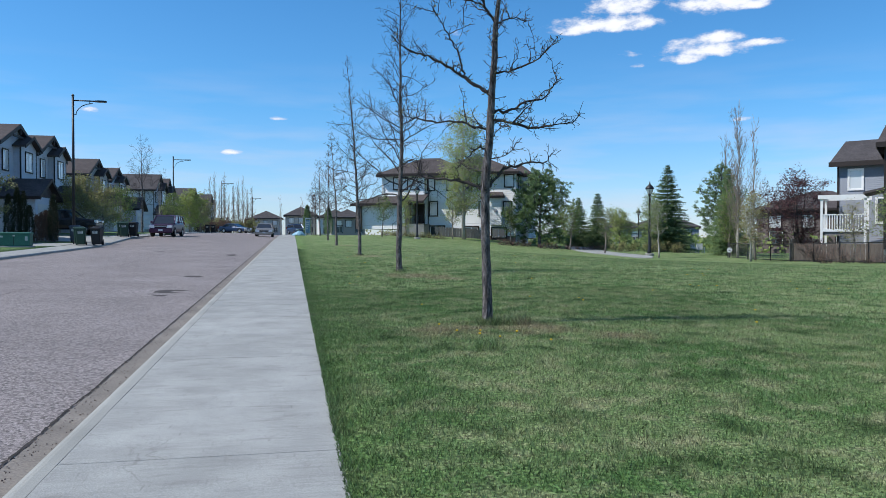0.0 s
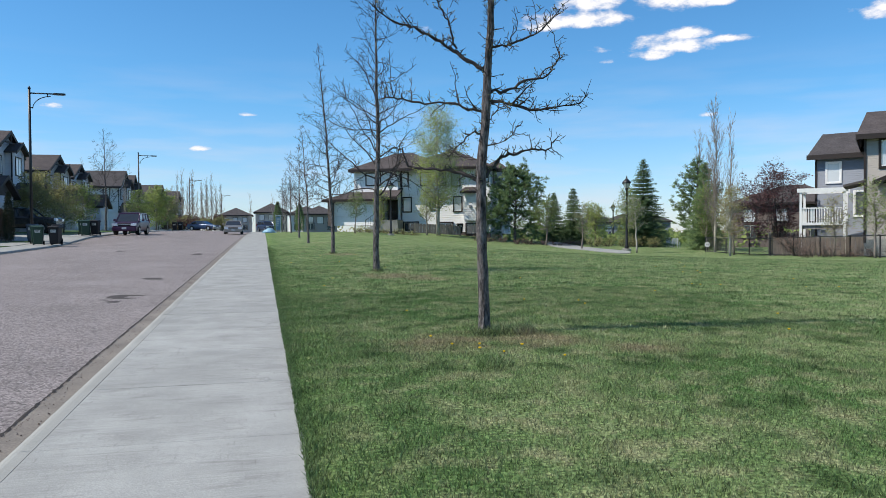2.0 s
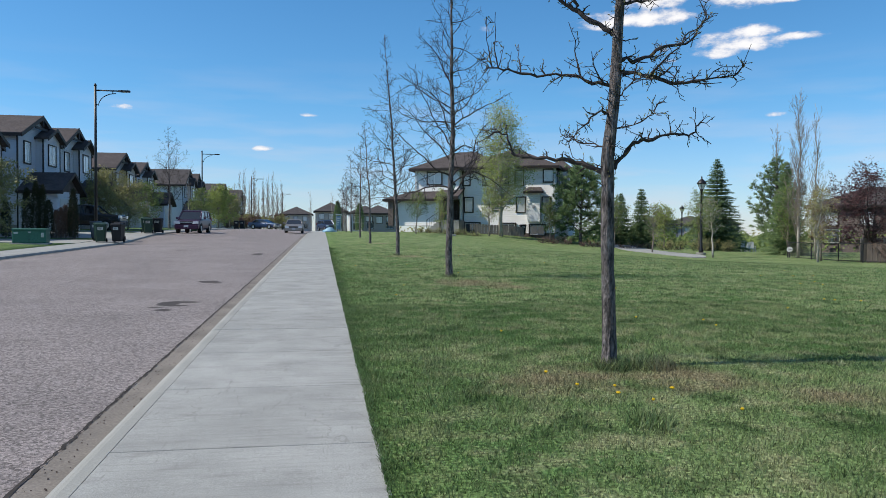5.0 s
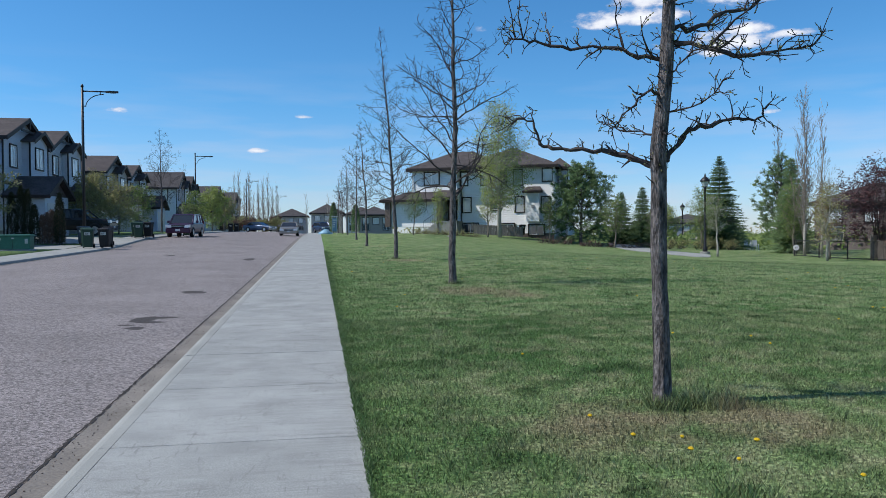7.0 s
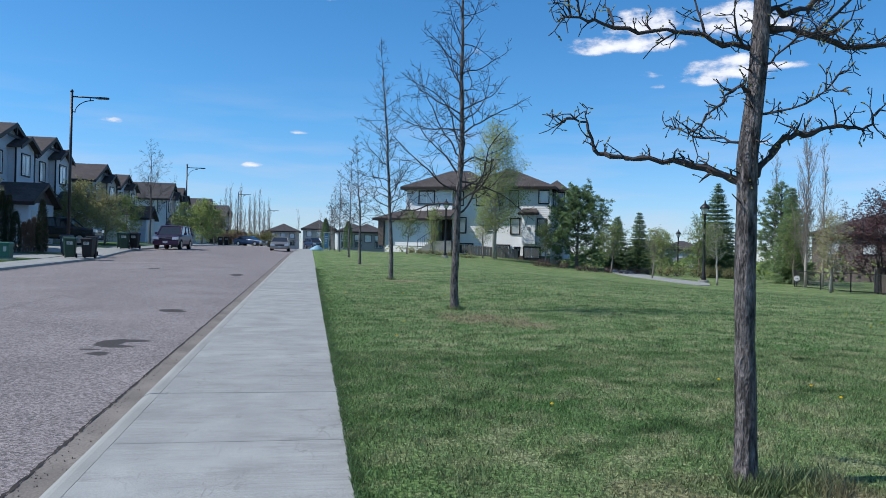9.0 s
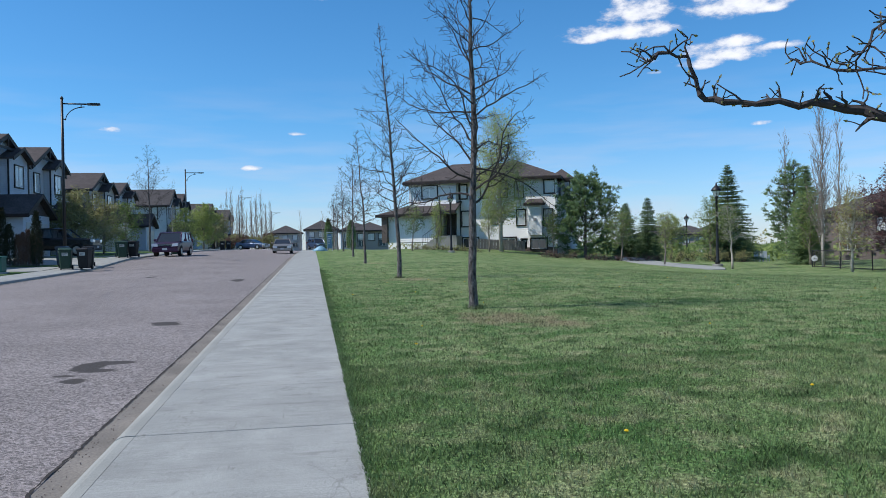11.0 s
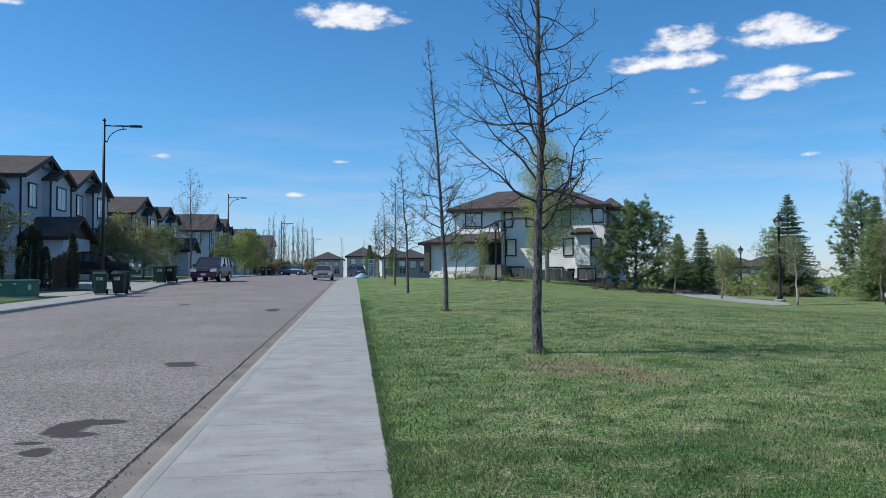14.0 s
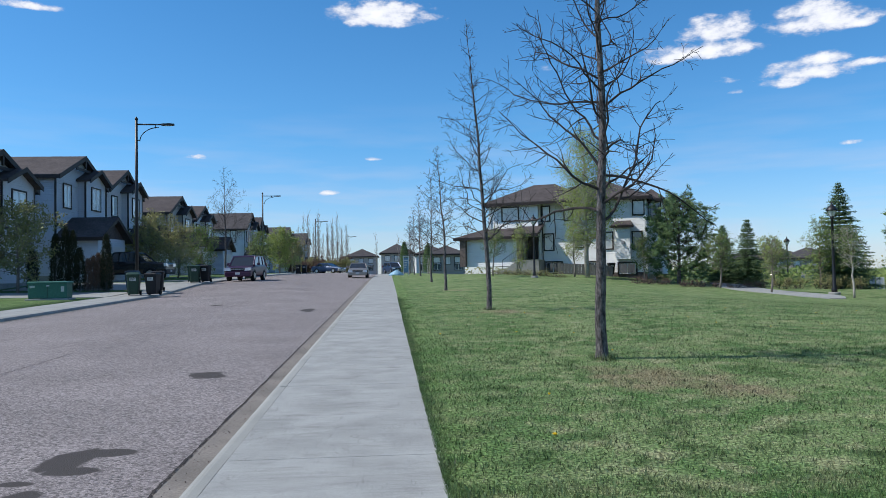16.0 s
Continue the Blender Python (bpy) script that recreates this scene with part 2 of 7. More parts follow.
M["trim_grey"] = mat("grey_trim", (0.30, 0.30, 0.31), 0.6, 0.95, 1.05, 2, 20, 0.03, grain_mix=0.05)
M["garage"] = mat("garage_door_paint", (0.62, 0.61, 0.58), 0.5, 0.95, 1.04, 1, 15, 0.03, grain_mix=0.06)
M["pane"] = glass_mat("window_pane", (0.05, 0.06, 0.07), 0.04)
# pale base colour paints the reflected bright sky into the glass
M["pane_sky"] = glass_mat("window_pane_sky_reflection", (0.55, 0.58, 0.6), 0.12)
M["foundation"] = mat("foundation_parging", (0.33, 0.32, 0.30), 0.9, 0.8, 1.1, 1.5, 30, 0.2)
M["stone"] = mat("stone_veneer", (0.14, 0.11, 0.1), 0.9, 0.6, 1.4, 4, 14, 0.6)
M["fence_wood"] = mat("weathered_fence_wood", (0.13, 0.105, 0.088), 0.9, 0.7, 1.3, 2, 26, 0.3, stretch=(3, 3, 0.4), rand=0.2)
M["grey_wood"] = mat("grey_fence_wood", (0.2, 0.18, 0.165), 0.9, 0.7, 1.25, 2, 26, 0.3, stretch=(3, 3, 0.4), rand=0.15)
M["bin_green"] = mat("green_plastic", (0.018, 0.05, 0.033), 0.5, 0.9, 1.1, 3, 40, 0.05)
M["bin_black"] = mat("black_plastic", (0.01, 0.01, 0.0115), 0.55, 0.9, 1.15, 3, 40, 0.05)
M["bin_blue"] = mat("slate_plastic", (0.03, 0.045, 0.065), 0.5, 0.9, 1.1, 3, 40, 0.05)
M["sticker"] = mat("pale_sticker", (0.5, 0.52, 0.5), 0.6, 0.9, 1.05, 8, 50, 0.0)
M["box_green"] = mat("cabinet_green_paint", (0.045, 0.15, 0.108), 0.5, 0.85, 1.1, 1.5, 30, 0.05)
M["rubber"] = mat("tyre_rubber", (0.012, 0.012, 0.012), 0.85, 0.8, 1.3, 6, 50, 0.1)
M["rim"] = mat("alloy_rim", (0.45, 0.45, 0.46), 0.35, 0.9, 1.05, 6, 50, 0.0, metal=0.9)
M["car_plum"] = mat("plum_car_paint", (0.06, 0.018, 0.052), 0.28, 0.95, 1.05, 2, 40, 0.0, metal=0.35, spec=0.6, grain_mix=0.05)
M["car_black"] = mat("black_car_paint", (0.008, 0.008, 0.009), 0.25, 0.95, 1.05, 2, 40, 0.0, metal=0.1, spec=0.6, grain_mix=0.05)
M["car_silver"] = mat("champagne_car_paint", (0.32, 0.29, 0.26), 0.35, 0.95, 1.05, 2, 40, 0.0, metal=0.6, spec=0.6, grain_mix=0.05)
M["car_blue"] = mat("blue_car_paint", (0.03, 0.06, 0.13), 0.3, 0.95, 1.05, 2, 40, 0.0, metal=0.3, spec=0.6, grain_mix=0.05)
M["car_trim"] = mat("black_car_trim", (0.018, 0.018, 0.02), 0.6, 0.9, 1.1, 4, 40, 0.03)
M["car_glass"] = glass_mat("car_glass", (0.02, 0.024, 0.028), 0.03)
M["headlight"] = glass_mat("headlight_lens", (0.8, 0.82, 0.85), 0.12)
M["tail_light"] = glass_mat("tail_light_lens", (0.25, 0.01, 0.01), 0.1)
M["plate"] = mat("number_plate", (0.6, 0.6, 0.62), 0.5, 0.95, 1.03, 9, 60, 0.0)
M["flower"] = mat("dandelion_yellow", (0.65, 0.42, 0.01), 0.8, 0.85, 1.1, 30, 90, 0.0)
M["board_white"] = mat("white_board", (0.7, 0.7, 0.7), 0.5, 0.95, 1.03, 3, 30, 0.0)
M["board_blue"] = mat("pale_blue_panel", (0.16, 0.28, 0.42), 0.5, 0.95, 1.05, 3, 30, 0.0)
M["tarp_blue"] = mat("pale_blue_tarp", (0.25, 0.45, 0.58), 0.5, 0.85, 1.1, 5, 30, 0.2)


def road_material():
    """Worn asphalt: aggregate grain, faint wheel tracks, a few dark oil stains."""
    m = mat("asphalt", (0.245, 0.217, 0.211), 0.88, 0.86, 1.12, 0.5, 90, 0.9, grain_mix=0.6, world_pos=True, depth=0.01)
    nt = m.node_tree
    N, L = nt.nodes.new, nt.links.new
    b = nt.nodes["Principled BSDF"]
    base = b.inputs["Base Color"].links[0].from_socket
    geo, nz = N("ShaderNodeNewGeometry"), N("ShaderNodeTexNoise")
    nz.inputs["Scale"].default_value, nz.inputs["Detail"].default_value = 3.2, 4
    vor, vr, vm = N("ShaderNodeTexVoronoi"), N("ShaderNodeMapRange"), N("ShaderNodeMix")
    vor.inputs["Scale"].default_value = 52.0
    L(geo.outputs["Position"], vor.inputs["Vector"])
    sepc = N("ShaderNodeSeparateColor")
    L(vor.outputs["Color"], sepc.inputs[0])
    vr.inputs["To Min"].default_value, vr.inputs["To Max"].default_value = 0.35, 1.65
    L(sepc.outputs[0], vr.inputs["Value"])
    vm.data_type, vm.blend_type = "RGBA", "MULTIPLY"
    vm.inputs[0].default_value = 0.85
    L(base, vm.inputs[6])
    L(vr.outputs[0], vm.inputs[7])
    base = vm.outputs[2]
    L(geo.outputs["Position"], nz.inputs["Vector"])
    worst = None
    for x, y, rx, ry in ((-2.38, 16.4, 0.2, 0.34), (-2.14, 16.6, 0.22, 0.15), (-2.22, 16.05, 0.2, 0.12), (-2.32, 15.42, 0.17, 0.18), (-2.5, 15.72, 0.14, 0.07), (-2.36, 20.95, 0.26, 0.34), (-2.4, 34.9, 0.22, 0.8), (-6.0, 38.0, 0.2, 0.5)):
        mp = N("ShaderNodeMapping")
        mp.vector_type = "TEXTURE"
        mp.inputs["Location"].default_value, mp.inputs["Scale"].default_value = (x, y, 0), (rx, ry, 1000)
        L(geo.outputs["Position"], mp.inputs["Vector"])
        ln = N("ShaderNodeVectorMath")
        ln.operation = "LENGTH"
        L(mp.outputs[0], ln.inputs[0])
        if worst is None:
            worst = ln.outputs["Value"]
        else:
            mn = N("ShaderNodeMath")
            mn.operation = "MINIMUM"
            L(worst, mn.inputs[0])
            L(ln.outputs["Value"], mn.inputs[1])
            worst = mn.outputs[0]
    ad = N("ShaderNodeMath")
    ad.operation = "MULTIPLY_ADD"
    ad.inputs[1].default_value = 1.5
    L(nz.outputs[0], ad.inputs[0])
    L(worst, ad.inputs[2])
    mr = N("ShaderNodeMapRange")
    mr.inputs["From Min"].default_value, mr.inputs["From Max"].default_value = 1.82, 1.62
    L(ad.outputs[0], mr.inputs["Value"])
    mx = N("ShaderNodeMix")
    mx.data_type = "RGBA"
    mx.inputs[7].default_value = (0.06, 0.052, 0.048, 1)
    L(mr.outputs[0], mx.inputs[0])
    L(base, mx.inputs[6])
    L(mx.outputs[2], b.inputs["Base Color"])
    return m


def scuffed(m):
    """Hairline cracks, small pits and dark scuffs on concrete."""
    nt = m.node_tree
    N, L = nt.nodes.new, nt.links.new
    b = nt.nodes["Principled BSDF"]
    last = b.inputs["Base Color"].links[0].from_socket
    geo = N("ShaderNodeNewGeometry")
    for scale, stretch, width, lo, hi, depth in ((1.7, (1.0, 0.55, 1.0), 0.006, 0.5, 0.62, 0.45), (6.0, (1.0, 1.0, 1.0), 0.012, 0.55, 0.68, 0.35)):
        mp, n1, n2 = N("ShaderNodeMapping"), N("ShaderNodeTexNoise"), N("ShaderNodeTexNoise")
        mp.inputs["Scale"].default_value = stretch
        L(geo.outputs["Position"], mp.inputs["Vector"])
        n1.inputs["Scale"].default_value, n1.inputs["Detail"].default_value = scale, 7
        n2.inputs["Scale"].default_value, n2.inputs["Detail"].default_value = scale * 0.8, 3
        n2.inputs["Distortion"].default_value = 0.6
        L(mp.outputs[0], n1.inputs["Vector"])
        L(mp.outputs[0], n2.inputs["Vector"])
        s, a, r, mk, mu = N("ShaderNodeMath"), N("ShaderNodeMath"), N("ShaderNodeMapRange"), N("ShaderNodeMapRange"), N("ShaderNodeMath")
        s.operation, a.operation, mu.operation = "SUBTRACT", "ABSOLUTE", "MULTIPLY"
        s.inputs[1].default_value = 0.5
        L(n1.outputs[0], s.inputs[0])
        L(s.outputs[0], a.inputs[0])
        r.inputs["From Min"].default_value, r.inputs["From Max"].default_value = width, 0.0
        L(a.outputs[0], r.inputs["Value"])
        mk.inputs["From Min"].default_value, mk.inputs["From Max"].default_value, mk.inputs["To Max"].default_value = lo, hi, depth
        L(n2.outputs[0], mk.inputs["Value"])
        L(r.outputs[0], mu.inputs[0])
        L(mk.outputs[0], mu.inputs[1])
        mx = N("ShaderNodeMix")
        mx.data_type = "RGBA"
        mx.inputs[7].default_value = (0.12, 0.115, 0.1, 1)
        L(mu.outputs[0], mx.inputs[0])
        L(last, mx.inputs[6])
        last = mx.outputs[2]
    # broom strokes across the slab, and broken scuff lines along the way walked
    for stretch, scale, detail, lo, hi, amount, spots in (((1.3, 42.0, 1.0), 1.0, 5, 0.35, 0.7, 0.26, 1.6), ((46.0, 5.0, 1.0), 1.0, 8, 0.62, 0.68, 0.45, 3.0), ((2.6, 9.0, 1.0), 1.0, 10, 0.55, 0.72, 0.55, 3.0), ((0.9, 46.0, 1.0), 1.0, 8, 0.55, 0.68, 0.3, 1.7)):
        mp, n1, n2 = N("ShaderNodeMapping"), N("ShaderNodeTexNoise"), N("ShaderNodeTexNoise")
        mp.inputs["Scale"].default_value = stretch
        L(geo.outputs["Position"], mp.inputs["Vector"])
        n1.inputs["Scale"].default_value, n1.inputs["Detail"].default_value = scale, detail
        L(mp.outputs[0], n1.inputs["Vector"])
        n2.inputs["Scale"].default_value, n2.inputs["Detail"].default_value = spots, 8
        L(geo.outputs["Position"], n2.inputs["Vector"])
        r, mk, mu, mx = N("ShaderNodeMapRange"), N("ShaderNodeMapRange"), N("ShaderNodeMath"), N("ShaderNodeMix")
        r.inputs["From Min"].default_value, r.inputs["From Max"].default_value = lo, hi
        L(n1.outputs[0], r.inputs["Value"])
        mk.inputs["From Min"].default_value, mk.inputs["From Max"].default_value, mk.inputs["To Max"].default_value = 0.38, 0.62, amount
        L(n2.outputs[0], mk.inputs["Value"])
        mu.operation = "MULTIPLY"
        L(r.outputs[0], mu.inputs[0])
        L(mk.outputs[0], mu.inputs[1])
        mx.data_type = "RGBA"
        mx.inputs[7].default_value = (0.15, 0.145, 0.135, 1)
        L(mu.outputs[0], mx.inputs[0])
        L(last, mx.inputs[6])
        last = mx.outputs[2]
    L(last, b.inputs["Base Color"])


def lawn_colour(m, bsdf, blades):
    """Spring lawn: fresh and dull green in drifts, straw-coloured worn rings about the trees."""
    nt = m.node_tree
    N, L = nt.nodes.new, nt.links.new
    geo = N("ShaderNodeNewGeometry")
    pos = geo.outputs["Position"]
    flat = N("ShaderNodeVectorMath")
    flat.operation = "MULTIPLY"
    flat.inputs[1].default_value = (1, 1, 0)
    L(pos, flat.inputs[0])
    pos = flat.outputs[0]

    def noise_at(scale, detail=4):
        n = N("ShaderNodeTexNoise")
        n.inputs["Scale"].default_value, n.inputs["Detail"].default_value = scale, detail
        L(pos, n.inputs["Vector"])
        return n.outputs[0]

    def rng(v, a, b, lo=0.0, hi=1.0):
        n = N("ShaderNodeMapRange")
        n.inputs["From Min"].default_value, n.inputs["From Max"].default_value = a, b
        n.inputs["To Min"].default_value, n.inputs["To Max"].default_value = lo, hi
        L(v, n.inputs["Value"])
        return n.outputs[0]

    def mix(f, a, b, mode="MIX"):
        n = N("ShaderNodeMix")
        n.data_type, n.blend_type = "RGBA", mode
        if isinstance(f, float):
            n.inputs[0].default_value = f
        else:
            L(f, n.inputs[0])
        for i, v in ((6, a), (7, b)):
            if isinstance(v, tuple):
                n.inputs[i].default_value = (*v, 1)
            else:
                L(v, n.inputs[i])
        return n.outputs[2]

    k = 1.12 if blades else 1.24
    fresh, dull, straw = [tuple(c * k for c in v) for v in ((0.086, 0.158, 0.05), (0.168, 0.225, 0.094), (0.33, 0.305, 0.185))]
    col = mix(rng(noise_at(0.55, 6), 0.36, 0.64), fresh, dull)
    col = mix(rng(noise_at(2.6, 6), 0.48, 0.7, 0.0, 0.6), col, straw)
    col = mix(rng(noise_at(9.0, 5), 0.55, 0.72, 0.0, 0.5), col, straw)
    col = mix(rng(noise_at(1.7, 3), 0.55, 0.68, 0.0, 0.85), col, tuple(c * 0.55 for c in fresh))
    # lush darker band beside the footway
    sx = N("ShaderNodeSeparateXYZ")
    L(pos, sx.inputs[0])
    bx = N("ShaderNodeMath")
    bx.operation = "MULTIPLY_ADD"
    bx.inputs[1].default_value = 1.6
    L(noise_at(0.8, 4), bx.inputs[0])
    L(sx.outputs[0], bx.inputs[2])
    col = mix(rng(bx.outputs[0], 2.7, 1.5, 0.0, 0.6), col, tuple(c * 0.8 for c in fresh))
    nz = noise_at(1.8, 5)
    near = None
    for x, y, r in ((2.34, 9.0, 0.85), (3.5, 8.85, 0.75), (3.46, 19.2, 1.25), (4.2, 18.2, 0.8), (3.5, 31.2, 1.1), (3.5, 46.6, 1.0), (4.3, 8.0, 0.5)):
        ds = N("ShaderNodeVectorMath")
        ds.operation = "DISTANCE"
        ds.inputs[1].default_value = (x, y, 0)
        L(pos, ds.inputs[0])
        q = N("ShaderNodeMath")
        q.operation = "DIVIDE"
        q.inputs[1].default_value = r
        L(ds.outputs["Value"], q.inputs[0])
        if near is None:
            near = q.outputs[0]
        else:
            mn = N("ShaderNodeMath")
            mn.operation = "MINIMUM"
            L(near, mn.inputs[0])
            L(q.outputs[0], mn.inputs[1])
            near = mn.outputs[0]
    ad = N("ShaderNodeMath")
    ad.operation = "MULTIPLY_ADD"
    ad.inputs[1].default_value = 2.2
    L(nz, ad.inputs[0])
    L(near, ad.inputs[2])
    col = mix(rng(ad.outputs[0], 2.05, 1.3, 0.0, 0.75), col, (0.24 * k, 0.192 * k, 0.122 * k))
    if blades:
        r = rng(geo.outputs["Random Per Island"], 0.0, 1.0, 0.35, 1.75)
        col = mix(1.0, col, r, "MULTIPLY")
    else:
        fine = rng(noise_at(30.0, 6), 0.32, 0.68, 0.25, 1.7)
        col = mix(1.0, col, fine, "MULTIPLY")
        nb = N("ShaderNodeBump")
        nb.inputs["Strength"].default_value, nb.inputs["Distance"].default_value = 0.9, 0.05
        L(noise_at(30.0, 6), nb.inputs["Height"])
        L(nb.outputs[0], bsdf.inputs["Normal"])
    L(col, bsdf.inputs["Base Color"])
    return col


def lawn_material(name, blades):
    m = bpy.data.materials.new(name)
    m.use_nodes = True
    b = m.node_tree.nodes["Principled BSDF"]
    b.inputs["Roughness"].default_value, b.inputs["Specular IOR Level"].default_value = (0.55, 0.3) if blades else (0.95, 0.1)
    col = lawn_colour(m, b, blades)
    if blades:
        N, L = m.node_tree.nodes.new, m.node_tree.links.new
        tr, mx = N("ShaderNodeBsdfTranslucent"), N("ShaderNodeMixShader")
        mx.inputs[0].default_value = 0.3
        L(col, tr.inputs["Color"])
        L(b.outputs[0], mx.inputs[1])
        L(tr.outputs[0], mx.inputs[2])
        L(mx.outputs[0], m.node_tree.nodes["Material Output"].inputs["Surface"])
    return m


M["asphalt"] = road_material()
scuffed(M["concrete"])
M["lawn"] = lawn_material("lawn", False)
M["blade"] = lawn_material("grass_blade", True)


# ---- mesh tools ----
class Mesh:
    """Collects vertices and faces for one mesh."""

    def __init__(self):
        self.v, self.f = [], []

    def quad(self, a, b, c, d):
        n = len(self.v)
        self.v += [tuple(a), tuple(b), tuple(c), tuple(d)]
        self.f.append((n, n + 1, n + 2, n + 3))

    def poly(self, pts):
        n = len(self.v)
        self.v += [tuple(p) for p in pts]
        self.f.append(tuple(range(n, n + len(pts))))

    def box(self, x0, x1, y0, y1, z0, z1, bevel=0.0):
        n = len(self.v)
        if not bevel:
            self.v += [(x, y, z) for z in (z0, z1) for x, y in ((x0, y0), (x1, y0), (x1, y1), (x0, y1))]
            self.f += [tuple(n + i for i in q) for q in ((3, 2, 1, 0), (4, 5, 6, 7), (0, 1, 5, 4), (1, 2, 6, 5), (2, 3, 7, 6), (3, 0, 4, 7))]
            return self
        e = bevel

        def ring(i, z):
            a, b, c, d = x0 + i, x1 - i, y0 + i, y1 - i
            return [(a + e, c, z), (b - e, c, z), (b, c + e, z), (b, d - e, z), (b - e, d, z), (a + e, d, z), (a, d - e, z), (a, c + e, z)]
        self.rings([ring(e, z0), ring(0, z0 + e), ring(0, z1 - e), ring(e, z1)])
        return self

    def rings(self, rings, cap=True):
        n, k = len(self.v), len(rings[0])
        for r in rings:
            self.v += [tuple(p) for p in r]
        for i in range(len(rings) - 1):
            for j in range(k):
                a, b = n + i * k + j, n + i * k + (j + 1) % k
                self.f.append((a, b, b + k, a + k))
        if cap:
            self.f.append(tuple(n + j for j in reversed(range(k))))
            self.f.append(tuple(n + (len(rings) - 1) * k + j for j in range(k)))
        return self

    def tube(self, pts, radii, sides=6, cap=True):
        rings = []
        for i, p in enumerate(pts):
            a, b = pts[max(i - 1, 0)], pts[min(i + 1, len(pts) - 1)]
            d = (Vector(b) - Vector(a))
            d = d.normalized() if d.length > 1e-9 else Vector((0, 0, 1))
            u = d.cross(Vector((0.3, 0.9, 0.2)) if abs(d.y) < 0.8 else Vector((1, 0, 0.2))).normalized()
            w = d.cross(u)
            r = radii[i] if not isinstance(radii, float) else radii
            rings.append([Vector(p) + (u * math.cos(t) + w * math.sin(t)) * r for t in (2 * math.pi * j / sides for j in range(sides))])
        self.rings(rings, cap)
        return self

    def prism(self, pts, vec):
        """A polygon swept along a vector."""
        v = Vector(vec)
        return self.rings([[Vector(p) for p in pts], [Vector(p) + v for p in pts]])

    def data(self, name, material, smooth=False):
        me = bpy.data.meshes.new(name)
        me.from_pydata(self.v, [], self.f)
        me.materials.append(material)
        if smooth:
            me.polygons.foreach_set("use_smooth", [True] * len(me.polygons))
        me.update()
        return me


def fix(me):
    """Turn all faces outwards."""
    bm = bmesh.new()
    bm.from_mesh(me)
    bmesh.ops.recalc_face_normals(bm, faces=bm.faces)
    bm.to_mesh(me)
    bm.free()
    return me


def part(name, mesh, material, parent=None, label="", smooth=False, recalc=True):
    """Link a Mesh as one object under a thing or a part."""
    me = mesh.data(name, material, smooth)
    if recalc and len(me.polygons) < 60000:
        fix(me)
    ob = new(name, me)
    if parent is not None:
        ob.parent = parent
    if label:
        ob["label"] = label
    return ob


def thing(name, at=(0, 0, 0), turn=0.0, label="", category="", group="", kind=""):
    ob = new(name)
    ob.empty_display_size = 0.3
    ob.matrix_basis = pose(*at, 0, 0, turn)
    return tagged(ob, label, category, group, kind)


def smooth01(v):
    v = np.clip(v, 0.0, 1.0)
    return v * v * (3 - 2 * v)


# ---- terrain ----
EDGE, KERB_IN, KERB_OUT, GUTTER = 0.6, -1.02, -1.21, -1.43
FAR_GUTTER, FAR_OUT, FAR_IN, FAR_WALK = -10.75, -10.97, -11.14, -12.7


def street_z(y):
    """Height of the near footway along the street: a steady rise to a crest."""
    y = np.asarray(y, float)
    return np.where(y < 70, 0.018 * y, 1.26 + 0.5 * (1 - np.exp(-(np.maximum(y, 70) - 70) * 0.036)) - 0.002 * np.maximum(y - 130, 0))


def lift(x, y):
    """The far side of the street lies a little higher farther on."""
    return 0.34 * smooth01((np.asarray(y, float) - 46) / 13) * smooth01((-np.asarray(x, float) - 1.5) / 8)


def ground_z(x, y):
    x, y = np.asarray(x, float), np.asarray(y, float)
    z = street_z(y) + lift(x, y) + 0.012 * np.clip(-x - 12.7, 0, 14)
    z = z - 1.27 * smooth01((x - 4) / 24) * smooth01((y - 10) / 46)
    z = z - 0.75 * smooth01((x - 30) / 14) * smooth01((y - 58) / 25)
    z = z + 0.72 * np.exp(-((x - 20) / 9) ** 2 - ((y - 80) / 9) ** 2) + 0.22 * np.exp(-((x - 10) / 6) ** 2 - ((y - 72) / 9) ** 2)
    z = z + 0.02 * np.sin(x * 0.7 + 1.3) * np.sin(y * 0.45) * smooth01((x - 1) / 4)
    return z


def gz(x, y):
    return float(ground_z(x, y))


def road_z(x, y):
    return float(street_z(y) + lift(x, y)) - 0.11 + 0.07 * math.sin(math.pi * min(max((x - GUTTER) / (FAR_GUTTER - GUTTER), 0), 1))


def strip_lines(*spans):
    out = []
    for a, b, step in spans:
        out += list(np.arange(a, b - 1e-6, step))
    return out + [spans[-1][1]]


